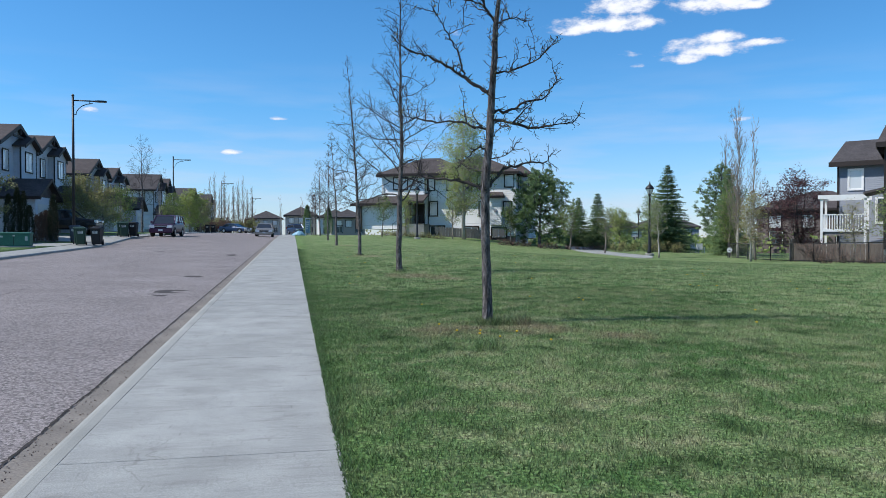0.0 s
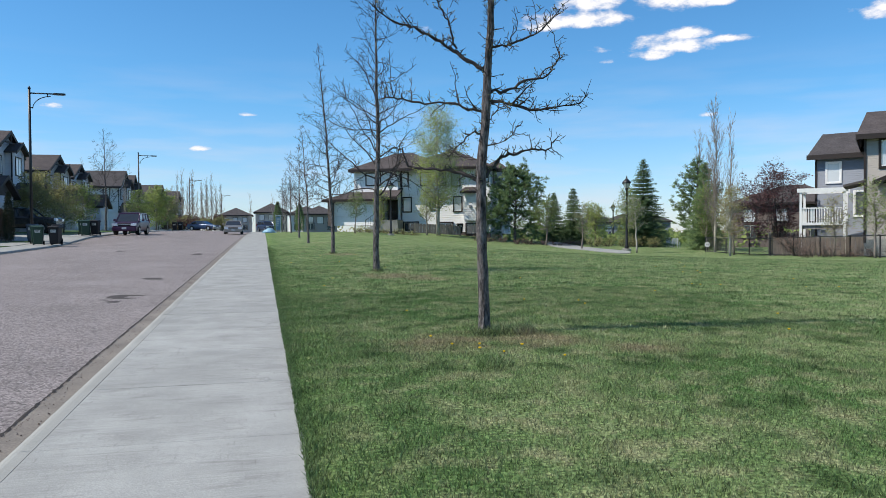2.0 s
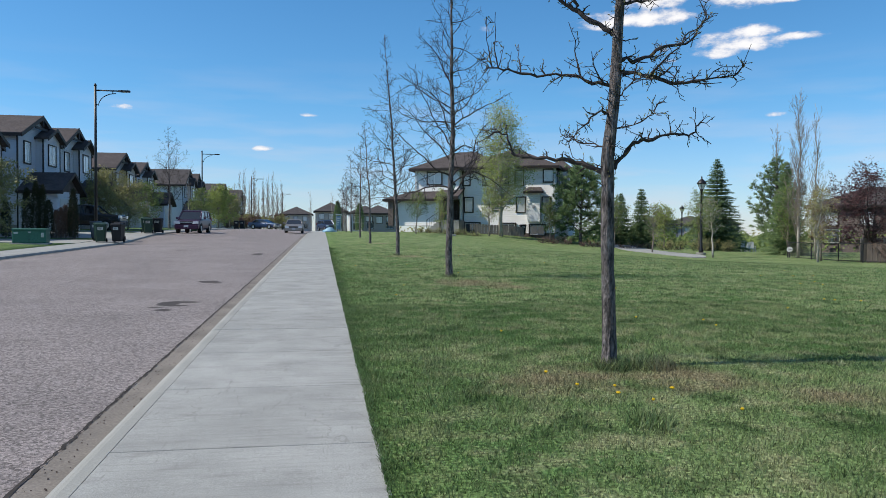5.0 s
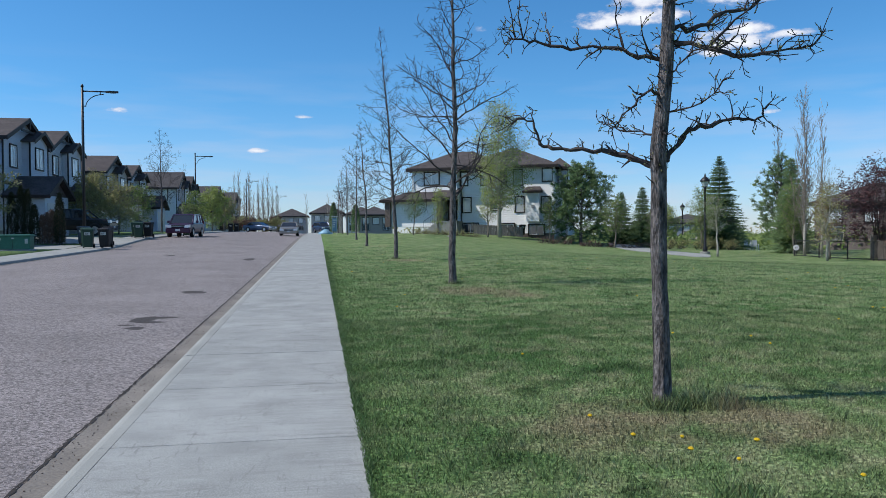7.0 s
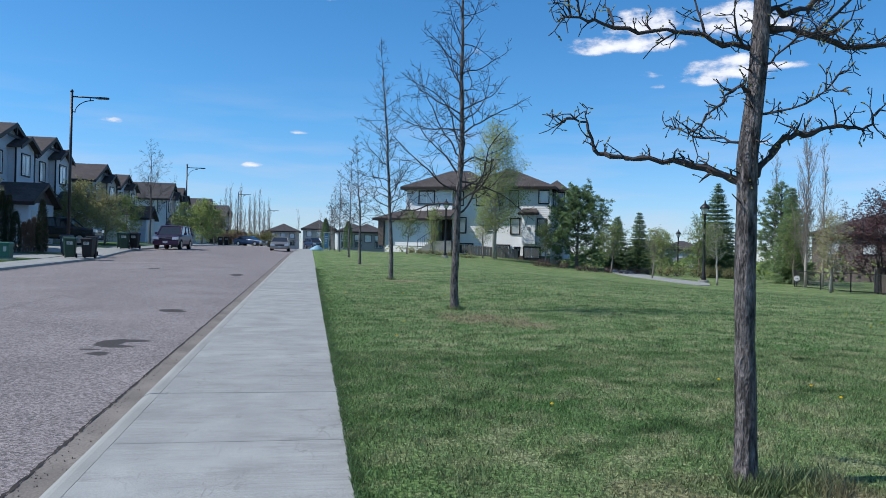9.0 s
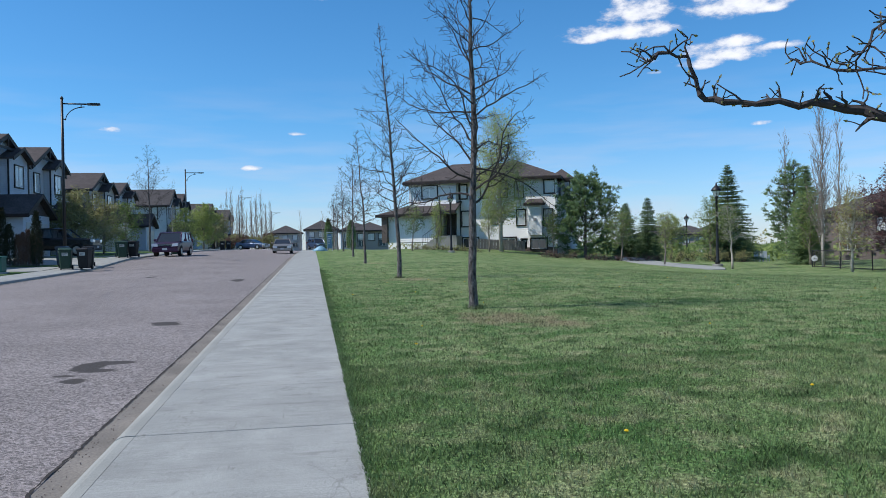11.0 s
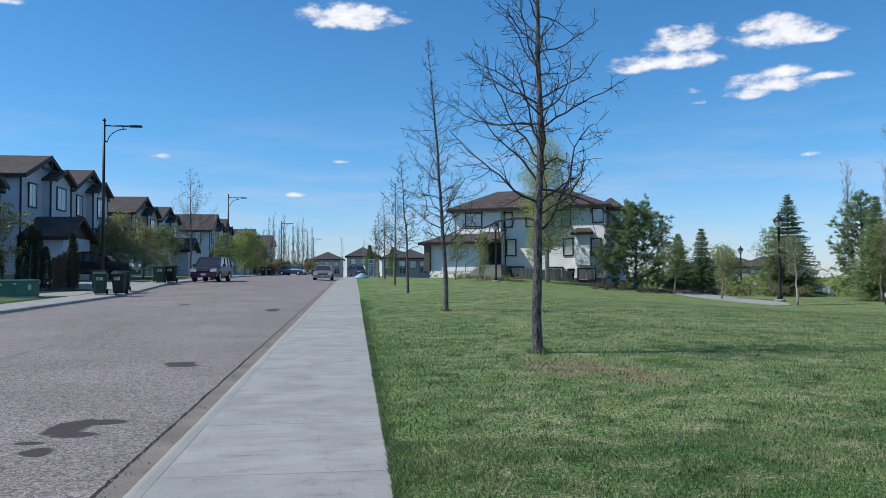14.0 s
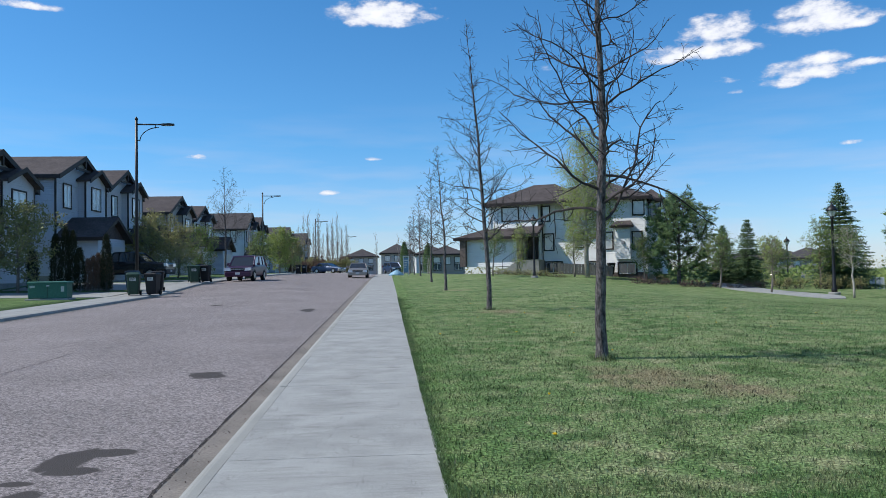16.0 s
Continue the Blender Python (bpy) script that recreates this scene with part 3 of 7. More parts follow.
def build_ground():
    xs = strip_lines((-1200, -200, 200), (-200, -40, 20), (-40, -12.72, 2.0)) + [-12.71, EDGE - 0.015] + strip_lines((EDGE, 16, 0.6), (16, 48, 1.6), (48, 200, 19), (200, 1200, 200))
    ys = strip_lines((-400, -20, 60), (-20, 44, 0.6), (44, 110, 1.5), (110, 250, 14), (250, 1600, 150))
    X, Y = np.meshgrid(xs, ys, indexing="ij")
    Z = ground_z(X, Y)
    Z = np.where((X > -12.72 + 1e-3) & (X < EDGE - 1e-3), Z - 0.45, Z)
    Z = np.where(X > 130, Z - 2.0 * smooth01((X - 130) / 200), Z)
    nx, ny = len(xs), len(ys)
    idx = np.arange(nx * ny).reshape(nx, ny)
    faces = np.stack([idx[:-1, :-1], idx[1:, :-1], idx[1:, 1:], idx[:-1, 1:]], -1).reshape(-1, 4)
    me = bpy.data.meshes.new("ground")
    me.from_pydata(np.stack([X, Y, Z], -1).reshape(-1, 3).tolist(), [], faces.tolist())
    me.materials.append(M["lawn"])
    me.polygons.foreach_set("use_smooth", [True] * len(me.polygons))
    tagged(new("ground", me), "mown spring lawn, patchy green with straw-coloured spots", "lawn", kind="structure")


def sweep(name, xs, zfun, ys, material, label, category):
    """A surface swept along the street through given x lines; zfun(x, y)."""
    m = Mesh()
    n = len(xs)
    for y in ys:
        m.v += [(x, y, zfun(i, x, y)) for i, x in enumerate(xs)]
    for j in range(len(ys) - 1):
        for i in range(n - 1):
            a = j * n + i
            m.f.append((a, a + 1, a + n + 1, a + n))
    ob = part(name, m, material, smooth=False, recalc=False)
    return tagged(ob, label, category, kind="structure")


STREET_YS = strip_lines((-60, 0, 10), (0, 60, 1.5), (60, 130, 4), (130, 420, 29))
build_ground()
sweep("road", [FAR_GUTTER + (GUTTER - FAR_GUTTER) * i / 12 for i in range(13)], lambda i, x, y: road_z(x, y), STREET_YS, M["asphalt"], "worn grey asphalt street with dark oil stains", "road")


def kerb_profile(i, x, y, table):
    return float(street_z(y) + lift(x, y)) + table[i]


sweep("gutter", [GUTTER - 0.01, GUTTER + 0.002, KERB_OUT], lambda i, x, y: kerb_profile(i, x, y, (-0.25, -0.102, -0.112)), STREET_YS, M["gutter"], "stained concrete gutter beside the asphalt", "gutter")
sweep("far_gutter", [FAR_OUT, FAR_GUTTER - 0.002, FAR_GUTTER + 0.01], lambda i, x, y: kerb_profile(i, x, y, (-0.112, -0.102, -0.25)), STREET_YS, M["gutter"], "stained concrete gutter on the house side", "gutter")
sweep("far_pavement", [FAR_WALK - 0.02, FAR_WALK, FAR_IN, FAR_IN + 0.03, FAR_OUT - 0.03, FAR_OUT, FAR_OUT + 0.001], lambda i, x, y: kerb_profile(i, x, y, (-0.3, 0.012, 0.005, 0.0, -0.02, -0.09, -0.3)), STREET_YS, M["concrete"], "pale concrete footway and rolled kerb before the houses", "pavement")



# ---- trees ----
def bend(rnd, d, amount):
    v = Vector((rnd.gauss(0, 1), rnd.gauss(0, 1), rnd.gauss(0, 1))) * amount + d
    return v.normalized()


def limb(mesh, rnd, p, d, length, r0, level, cfg, tips):
    """A branch with its side branches; level 0 is the finest twig."""
    steps = max(3, int(length / cfg["seg"][min(level, 2)]))
    pts, rad, dirs = [Vector(p)], [r0], [Vector(d)]
    d = Vector(d).normalized()
    for i in range(steps):
        d = bend(rnd, d, cfg["gnarl"])
        d = (d + Vector((0, 0, cfg["rise"]))).normalized()
        pts.append(pts[-1] + d * (length / steps))
        rad.append(max(r0 * (1 - 0.82 * (i + 1) / steps), cfg["thin"]))
        dirs.append(d.copy())
    mesh.tube(pts, rad, 6 if level >= 2 else (4 if level == 1 else 3), cap=False)
    if level == 0:
        tips.append((pts[-1], dirs[-1]))
        tips.append((pts[len(pts) // 2], dirs[len(pts) // 2]))
        return pts
    n = max(2, int(length * cfg["dens"][min(level, 2)]))
    for k in range(n):
        t = cfg["bare"] + (1 - cfg["bare"]) * (k + rnd.random()) / n
        i = min(int(t * steps), steps - 1)
        a = rnd.uniform(0, 6.283)
        ax = dirs[i].orthogonal().normalized()
        ax.rotate(Matrix.Rotation(a, 3, dirs[i]))
        ang = radians(rnd.uniform(*cfg["angle"]))
        nd = dirs[i] * math.cos(ang) + ax * math.sin(ang)
        ln = length * (1 - 0.6 * t) * rnd.uniform(*cfg["ratio"])
        limb(mesh, rnd, pts[i], nd, max(ln, cfg["minlen"]), max(rad[i] * 0.6, cfg["thin"]), level - 1, cfg, tips)
    return pts


OPEN = dict(seg=(0.1, 0.12, 0.16), gnarl=0.13, rise=0.035, thin=0.0035, dens=(0, 8.5, 6), bare=0.18, angle=(28, 62), ratio=(0.35, 0.6), minlen=0.16)
GNARLY = dict(seg=(0.035, 0.045, 0.09), gnarl=0.38, rise=0.06, thin=0.003, dens=(0, 16, 12), bare=0.16, angle=(35, 85), ratio=(0.2, 0.4), minlen=0.07)

SPUR = dict(GNARLY, gnarl=0.24, dens=(0, 12, 9), ratio=(0.25, 0.45))


def trunk_mesh(pts, radii, seed, sides=22, rough=0.1):
    """A tapered trunk with furrowed bark relief."""
    m = Mesh()
    dense, rr = [], []
    for i in range(len(pts) - 1):
        k = max(2, int((Vector(pts[i + 1]) - Vector(pts[i])).length / 0.05))
        for j in range(k):
            f = j / k
            dense.append(Vector(pts[i]).lerp(Vector(pts[i + 1]), f))
            rr.append(radii[i] * (1 - f) + radii[i + 1] * f)
    dense.append(Vector(pts[-1]))
    rr.append(radii[-1])
    rings = []
    for i, p in enumerate(dense):
        ring = []
        for j in range(sides):
            a = 2 * math.pi * j / sides
            q = Vector((math.cos(a) * 2.3, math.sin(a) * 2.3, p.z * 1.1 + seed))
            k = 1 + rough * noise.noise(q * 2.2) + rough * 1.1 * noise.noise(Vector((q.x * 4, q.y * 4, q.z * 3)))
            flare = 1 + 0.35 * math.exp(-max(p.z, 0) / 0.09)
            ring.append(p + Vector((math.cos(a), math.sin(a), 0)) * rr[i] * k * flare)
        rings.append(ring)
    m.rings(rings)
    return m


def bud_mesh(tips, rnd, size, share=1.0):
    m = Mesh()
    for p, d in tips:
        if rnd.random() > share:
            continue
        s = size * rnd.uniform(0.6, 1.3)
        u = d.orthogonal().normalized()
        w = d.cross(u)
        n = len(m.v)
        m.v += [tuple(p - d * s * 0.5), tuple(p + u * s * 0.5), tuple(p - (u * 0.5 - w * 0.87) * s * 0.5), tuple(p - (u * 0.5 + w * 0.87) * s * 0.5), tuple(p + d * s)]
        m.f += [(n, n + 2, n + 1), (n, n + 3, n + 2), (n, n + 1, n + 3), (n + 4, n + 1, n + 2), (n + 4, n + 2, n + 3), (n + 4, n + 3, n + 1)]
    return m


def leaf_mesh(tips, rnd, count, spread, size):
    """Small leaves scattered about the twig ends."""
    m = Mesh()
    v, f = m.v, m.f
    for p, d in tips:
        for _ in range(count):
            c = p + Vector((rnd.gauss(0, spread), rnd.gauss(0, spread), rnd.gauss(0, spread)))
            a = Vector((rnd.gauss(0, 1), rnd.gauss(0, 1), rnd.gauss(0, 1))).normalized()
            b = a.orthogonal().normalized()
            s = size * rnd.uniform(0.6, 1.3)
            n = len(v)
            v += [tuple(c - a * s), tuple(c + b * s * 0.55), tuple(c + a * s), tuple(c - b * s * 0.55)]
            f.append((n, n + 1, n + 2, n + 3))
    return m


def park_oak():
    """The knotty young tree nearest the start, with level, crooked limbs."""
    x, y = 2.98, 9.49
    t = thing("tree", (x, y, gz(x, y) - 0.02), label="young gnarled tree with furrowed grey bark and bare budding limbs", category="tree", group="street trees in the lawn")
    pts = [(0, 0, 0), (0.0, 0, 0.45), (-0.03, 0, 1.2), (-0.03, 0, 2.0), (0.03, 0, 2.6), (0.06, 0, 3.2), (0.1, 0.01, 3.7), (0.12, 0.02, 4.15), (0.19, 0.03, 4.7), (0.2, 0.03, 5.4), (0.26, 0.02, 6.1), (0.24, 0, 6.9)]
    rad = [0.07, 0.062, 0.058, 0.06, 0.053, 0.048, 0.041, 0.034, 0.025, 0.018, 0.011, 0.004]
    part("trunk", trunk_mesh(pts, rad, 3.0, 30, 0.13), M["bark"], t, "furrowed grey-brown bark", smooth=True)
    rnd = random.Random(21)
    m, tips = Mesh(), []

    def main(path, r, fine=1.0):
        """A main limb along a crooked path, with side shoots."""
        path = [Vector(p) for p in path]
        for _ in range(2):      # round the bends
            cut = [path[0]]
            for p, q in zip(path, path[1:]):
                cut += [p.lerp(q, 0.25), p.lerp(q, 0.75)]
            path = cut + [path[-1]]
        fine_pts = []
        for i in range(len(path) - 1):
            k = max(1, int((path[i + 1] - path[i]).length / 0.045))
            for j in range(k):
                fine_pts.append(path[i].lerp(path[i + 1], j / k) + Vector((rnd.gauss(0, 0.008), rnd.gauss(0, 0.008), rnd.gauss(0, 0.009))))
        fine_pts.append(path[-1])
        n = len(fine_pts)
        rad = [max(0.7 * r * (1 - 0.75 * i / n), 0.005) * rnd.uniform(0.75, 1.3) for i in range(n)]
        m.tube(fine_pts, rad, 7, cap=False)
        for i in range(2, n, 1):
            for _ in range(2 if rnd.random() < 0.45 else 1):
                if rnd.random() > 0.8 * fine:
                    continue
                d = (fine_pts[i] - fine_pts[i - 1]).normalized()
                ax = d.orthogonal().normalized()
                ax.rotate(Matrix.Rotation(rnd.uniform(0, 6.283), 3, d))
                ax = (ax + Vector((0, 0, 0.55))).normalized()
                limb(m, rnd, fine_pts[i], (d * rnd.uniform(0.2, 0.9) + ax).normalized(), rnd.uniform(0.05, 0.24) * (0.6 + 0.5 * i / n), max(rad[i] * 0.5, 0.0055), 1, GNARLY, tips)
                if path[0].z > 2.6 and rnd.random() < 0.16:
                    limb(m, rnd, fine_pts[i], (d * 0.7 + ax).normalized(), rnd.uniform(0.25, 0.6), max(rad[i] * 0.6, 0.006), 2, SPUR, tips)

    main([(-0.03, 0, 1.88), (-0.22, 0.11, 1.97), (-0.44, 0.2, 2.03), (-0.76, 0.38, 2.06), (-0.88, 0.42, 2.11), (-0.89, 0.44, 2.31), (-1.07, 0.5, 2.3)], 0.034)
    main([(0.0, 0, 1.92), (0.18, 0.05, 2.08), (0.25, 0.05, 2.2), (0.5, 0.08, 2.24), (0.68, 0.1, 2.3), (0.86, 0.1, 2.26), (0.98, 0.1, 2.42)], 0.034)
    main([(0.03, 0, 2.72), (-0.2, 0.1, 2.78), (-0.4, 0.15, 2.86), (-0.72, 0.2, 2.82), (-1.02, 0.2, 2.88), (-1.18, 0.2, 2.9)], 0.028)
    main([(0.05, 0, 2.86), (0.3, -0.08, 2.82), (0.6, -0.1, 2.72), (0.9, -0.1, 2.8), (1.22, -0.1, 2.84)], 0.032)
    main([(0.05, 0, 2.98), (0.35, 0.1, 3.0), (0.6, 0.15, 3.16), (0.9, 0.2, 3.2), (1.1, 0.25, 3.5)], 0.03)
    main([(0.0, 0, 2.45), (-0.2, -0.1, 2.46), (-0.32, -0.12, 2.3), (-0.48, -0.15, 2.16)], 0.018)
    main([(0.06, 0, 3.2), (-0.1, 0.1, 3.32), (-0.4, 0.2, 3.55), (-0.75, 0.25, 3.75), (-1.1, 0.3, 3.85), (-1.3, 0.3, 4.0)], 0.036)
    main([(-0.3, 0.15, 3.5), (-0.42, 0.0, 3.8), (-0.65, -0.1, 4.1), (-0.78, -0.1, 4.3)], 0.02)
    main([(0.07, 0, 3.3), (0.02, -0.2, 3.7), (0.05, -0.25, 4.1)], 0.022)
    main([(0.1, 0, 3.5), (0.45, -0.1, 3.55), (0.75, -0.15, 3.75), (0.95, -0.1, 3.95)], 0.022)
    main([(0.14, 0.02, 4.2), (-0.05, 0.05, 4.45), (-0.22, 0.05, 4.9), (-0.35, 0.1, 5.5), (-0.42, 0.1, 6.1)], 0.03)
    main([(0.14, 0.02, 4.2), (0.4, 0.15, 4.35), (0.62, 0.2, 4.3)], 0.018)
    main([(-0.05, 0.05, 4.45), (-0.35, -0.05, 4.5), (-0.55, -0.1, 4.45)], 0.016)
    main([(0.19, 0.02, 4.8), (0.55, 0.1, 5.2), (0.8, 0.15, 5.7)], 0.022)
    main([(0.2, 0.02, 5.3), (-0.1, -0.15, 5.8), (-0.15, -0.2, 6.3)], 0.018)
    main([(0.02, 0, 2.3), (0.25, -0.25, 2.35), (0.3, -0.4, 2.5)], 0.012)
    main([(0.05, 0, 2.6), (0.15, -0.3, 2.75), (0.2, -0.5, 2.7)], 0.012)
    main([(0.0, 0, 2.15), (-0.2, 0.3, 2.2), (-0.3, 0.5, 2.3)], 0.014)
    for k in range(60):
        i = rnd.uniform(1.7, 6.2)
        a = rnd.uniform(0, 6.283)
        limb(m, rnd, (float(np.interp(i, [p[2] for p in pts], [p[0] for p in pts])), 0, i), Vector((math.cos(a), math.sin(a), 0.3)), rnd.uniform(0.08, 0.24), 0.009, 1, GNARLY, tips)
    part("crown", m, M["twig"], t, "bare crooked branches with knotty spurs", recalc=False)
    tagged(part("bud", bud_mesh(tips, rnd, 0.014, 0.75), M["leaf_olive"], t, "swelling spring buds", recalc=False), kind="stuff")


def upright_tree(x, y, h, r, seed, first=2.0, spread=1.0, fine=True, lean=0.0):
    """A young bare street tree with rising branches."""
    rnd = random.Random(seed)
    t = thing("tree", (x, y, gz(x, y) - 0.02), label="slim bare street tree with rising branches on the lawn", category="tree", group="street trees in the lawn")
    pts = [Vector((0, 0, 0))]
    n = 14
    for i in range(n):
        pts.append(Vector((pts[-1].x + lean * (i / n) * 2 / n + rnd.gauss(0, 0.022), pts[-1].y + rnd.gauss(0, 0.022), h * (i + 1) / n)))
    rad = [max(r * (1 - (i / n)) ** 1.05 + 0.004, 0.005) for i in range(n + 1)]
    part("trunk", trunk_mesh(pts, rad, seed, 12, 0.06), M["bark"], t, "rough grey-brown bark", smooth=True)
    m, tips = Mesh(), []
    cfg = dict(OPEN)
    if not fine:
        cfg.update(seg=(0.2, 0.22, 0.25), dens=(0, 5, 4.5), thin=0.006)
    cfg.update(gnarl=0.18, angle=(35, 70), ratio=(0.25, 0.48), rise=0.04)
    count = int(54 if fine else 40)
    for k in range(count):
        f = (k + rnd.random()) / count
        z = first + (h - first) * f * 0.97
        i = min(int(z / h * n), n - 1)
        p = pts[i].lerp(pts[i + 1], z / h * n - i)
        a = k * 2.4 + rnd.uniform(-0.5, 0.5)
        up = rnd.uniform(0.15, 0.75) + 0.5 * f
        ln = spread * (1.85 * (1 - f) ** 0.95 + 0.22) * rnd.uniform(0.5, 1.15)
        limb(m, rnd, p, Vector((math.cos(a), math.sin(a), up)).normalized(), ln, max(rad[i] * 0.32, 0.008), 2, cfg, tips)
    part("crown", m, M["twig"], t, "bare rising branches and fine twigs", recalc=False)
    return t


def leafy_tree(name, x, y, h, width, seed, material, label, bark="grey_twig", leaves=7, size=0.07, first=0.3, group="", stems=1, cat="tree", spread_up=0.9, leaf_spread=0.13):
    rnd = random.Random(seed)
    t = thing(name, (x, y, gz(x, y) - 0.03), label=label, category=cat, group=group)
    tm, m, tips = Mesh(), Mesh(), []
    cfg = dict(OPEN)
    cfg.update(seg=(0.3, 0.3, 0.35), dens=(0, 4, 3.0), thin=0.007, gnarl=0.16, minlen=0.3)
    for s in range(stems):
        hh = h * rnd.uniform(0.85, 1.0) if s else h
        dx, dy = (rnd.uniform(-0.25, 0.25), rnd.uniform(-0.25, 0.25)) if stems > 1 else (0, 0)
        n = 9
        pts = [Vector((dx * 0.4, dy * 0.4, 0))]
        for i in range(n):
            pts.append(Vector((pts[-1].x + dx * 0.4 + rnd.gauss(0, 0.04), pts[-1].y + dy * 0.4 + rnd.gauss(0, 0.04), hh * 0.97 * (i + 1) / n)))
        r = 0.016 * h / (stems ** 0.5) + 0.012
        rad = [max(r * (1 - i / n) ** 0.9, 0.007) for i in range(n + 1)]
        tm.tube(pts, rad, 9)
        count = int(22 + h * 3) // stems + 4
        for k in range(count):
            f = (k + rnd.random()) / count
            z = hh * (first + (0.97 - first) * f)
            i = min(int(z / (hh * 0.97) * n), n - 1)
            p = pts[i].lerp(pts[i + 1], min(z / (hh * 0.97) * n - i, 1))
            a = k * 2.4 + rnd.uniform(-0.6, 0.6)
            prof = math.sin(math.pi * min(0.18 + 0.82 * f, 1.0)) ** 0.7 + 0.12
            ln = width * 0.5 * prof * rnd.uniform(0.6, 1.15)
            limb(m, rnd, p, Vector((math.cos(a), math.sin(a), rnd.uniform(0.2, spread_up))).normalized(), max(ln, 0.3), max(rad[i] * 0.4, 0.009), 2, cfg, tips)
    part("trunk", tm, M[bark], t, smooth=True)
    part("crown", m, M[bark], t, recalc=False)
    if leaves:
        cap = 16000
        use = tips if len(tips) * leaves <= cap else rnd.sample(tips, max(1, cap // leaves))
        part("foliage", leaf_mesh(use, rnd, leaves, leaf_spread, size), M[material], t, recalc=False)
    return t


def column_tree(x, y, h, w, seed, stems=12, label="tall narrow bare poplar with upright twigs", group="bare columnar poplars", detail=1.0):
    rnd = random.Random(seed)
    t = thing("poplar", (x, y, gz(x, y) - 0.03), label=label, category="tree", group=group)
    tm, m, tips = Mesh(), Mesh(), []
    n = 10
    pts = [Vector((rnd.gauss(0, 0.03) * i / 3, rnd.gauss(0, 0.03) * i / 3, h * i / n)) for i in range(n + 1)]
    rad = [max(0.0085 * h * (1 - i / n), 0.01) for i in range(n + 1)]
    tm.tube(pts, rad, 8)
    cfg = dict(OPEN)
    cfg.update(seg=(0.4, 0.4, 0.5), dens=(0, 3.0 * detail, 2.2 * detail), rise=0.1, angle=(15, 40), thin=0.007 if detail >= 1 else 0.014, gnarl=0.07, minlen=0.35, bare=0.1)
    for k in range(int(stems * 3)):
        f = (k + rnd.random()) / (stems * 3)
        z = h * (0.08 + 0.8 * f)
        i = min(int(z / h * n), n - 1)
        a = k * 2.4
        ln = min(h * 0.3 * (1 - 0.65 * f), h - z + 0.2) * rnd.uniform(0.7, 1.15)
        limb(m, rnd, pts[i].lerp(pts[i + 1], z / h * n - i), Vector((math.cos(a) * w, math.sin(a) * w, 1.0)), ln, 0.018 * (1 - 0.5 * f), 2 if detail >= 1 else 1, cfg, tips)
    part("trunk", tm, M["pale_bark"], t, "pale smooth bark", smooth=True)
    part("crown", m, M["grey_twig"], t, recalc=False)
    return t


def needles(m, rnd, p, d, s, count):
    v, f = m.v, m.f
    for _ in range(count):
        a = (Vector((rnd.gauss(0, 1), rnd.gauss(0, 1), rnd.gauss(0, 0.7))) * 0.75 + d).normalized()
        b = a.orthogonal().normalized() * s * 0.13
        n = len(v)
        q = p + Vector((rnd.gauss(0, s * 0.3), rnd.gauss(0, s * 0.3), rnd.gauss(0, s * 0.2)))
        v += [tuple(q - b), tuple(q + b), tuple(q + a * s * rnd.uniform(0.7, 1.2))]
        f.append((n, n + 1, n + 2))


def spruce(x, y, h, width, seed, material="needle_blue", label="dense pyramidal green spruce with drooping boughs", low=0.06):
    rnd = random.Random(seed)
    t = thing("spruce", (x, y, gz(x, y) - 0.03), label=label, category="tree", group="spruces")
    tm, bm_, m = Mesh(), Mesh(), Mesh()
    tm.tube([(0, 0, 0), (0, 0, h * 0.5), (0.02, 0, h * 0.97)], [0.018 * h + 0.02, 0.011 * h, 0.01], 8)
    levels = int(h * 7)
    for k in range(levels):
        f = k / levels
        z = h * (low + (0.98 - low) * f) + rnd.uniform(-0.06, 0.06)
        reach = width * 0.5 * (1 - f) ** 0.85 + 0.08
        count = int(6 + 6 * (1 - f))
        for j in range(count):
            a = j * 6.283 / count + k * 0.7 + rnd.uniform(-0.25, 0.25)
            ln = reach * rnd.uniform(0.62, 1.22)
            droop = 0.42 * (1 - f) - 0.35 * f
            pts = [Vector((0, 0, z))]
            for i in range(1, 5):
                u = i / 4
                pts.append(Vector((math.cos(a) * ln * u, math.sin(a) * ln * u, z + (ln - reach) * 0.15 * u - droop * ln * (u - 0.45 * u * u) + rnd.gauss(0, 0.02))))
            bm_.tube(pts, [0.018, 0.014, 0.01, 0.007, 0.004], 3, cap=False)
            d = (pts[-1] - pts[0]).normalized()
            nn = max(3, int(ln / 0.085))
            for i in range(nn):
                u = 0.12 + 0.88 * (i + rnd.random()) / nn
                q = Vector((math.cos(a) * ln * u, math.sin(a) * ln * u, z - droop * ln * (u - 0.45 * u * u)))
                side = Vector((-math.sin(a), math.cos(a), 0)) * rnd.uniform(-1, 1) * 0.4 * ln * (1.05 - u)
                needles(m, rnd, q + side, (d + side).normalized(), 0.19, 5)
    part("trunk", tm, M["bark"], t)
    part("crown", bm_, M["twig"], t, recalc=False)
    part("foliage", m, M[material], t, recalc=False)
    return t


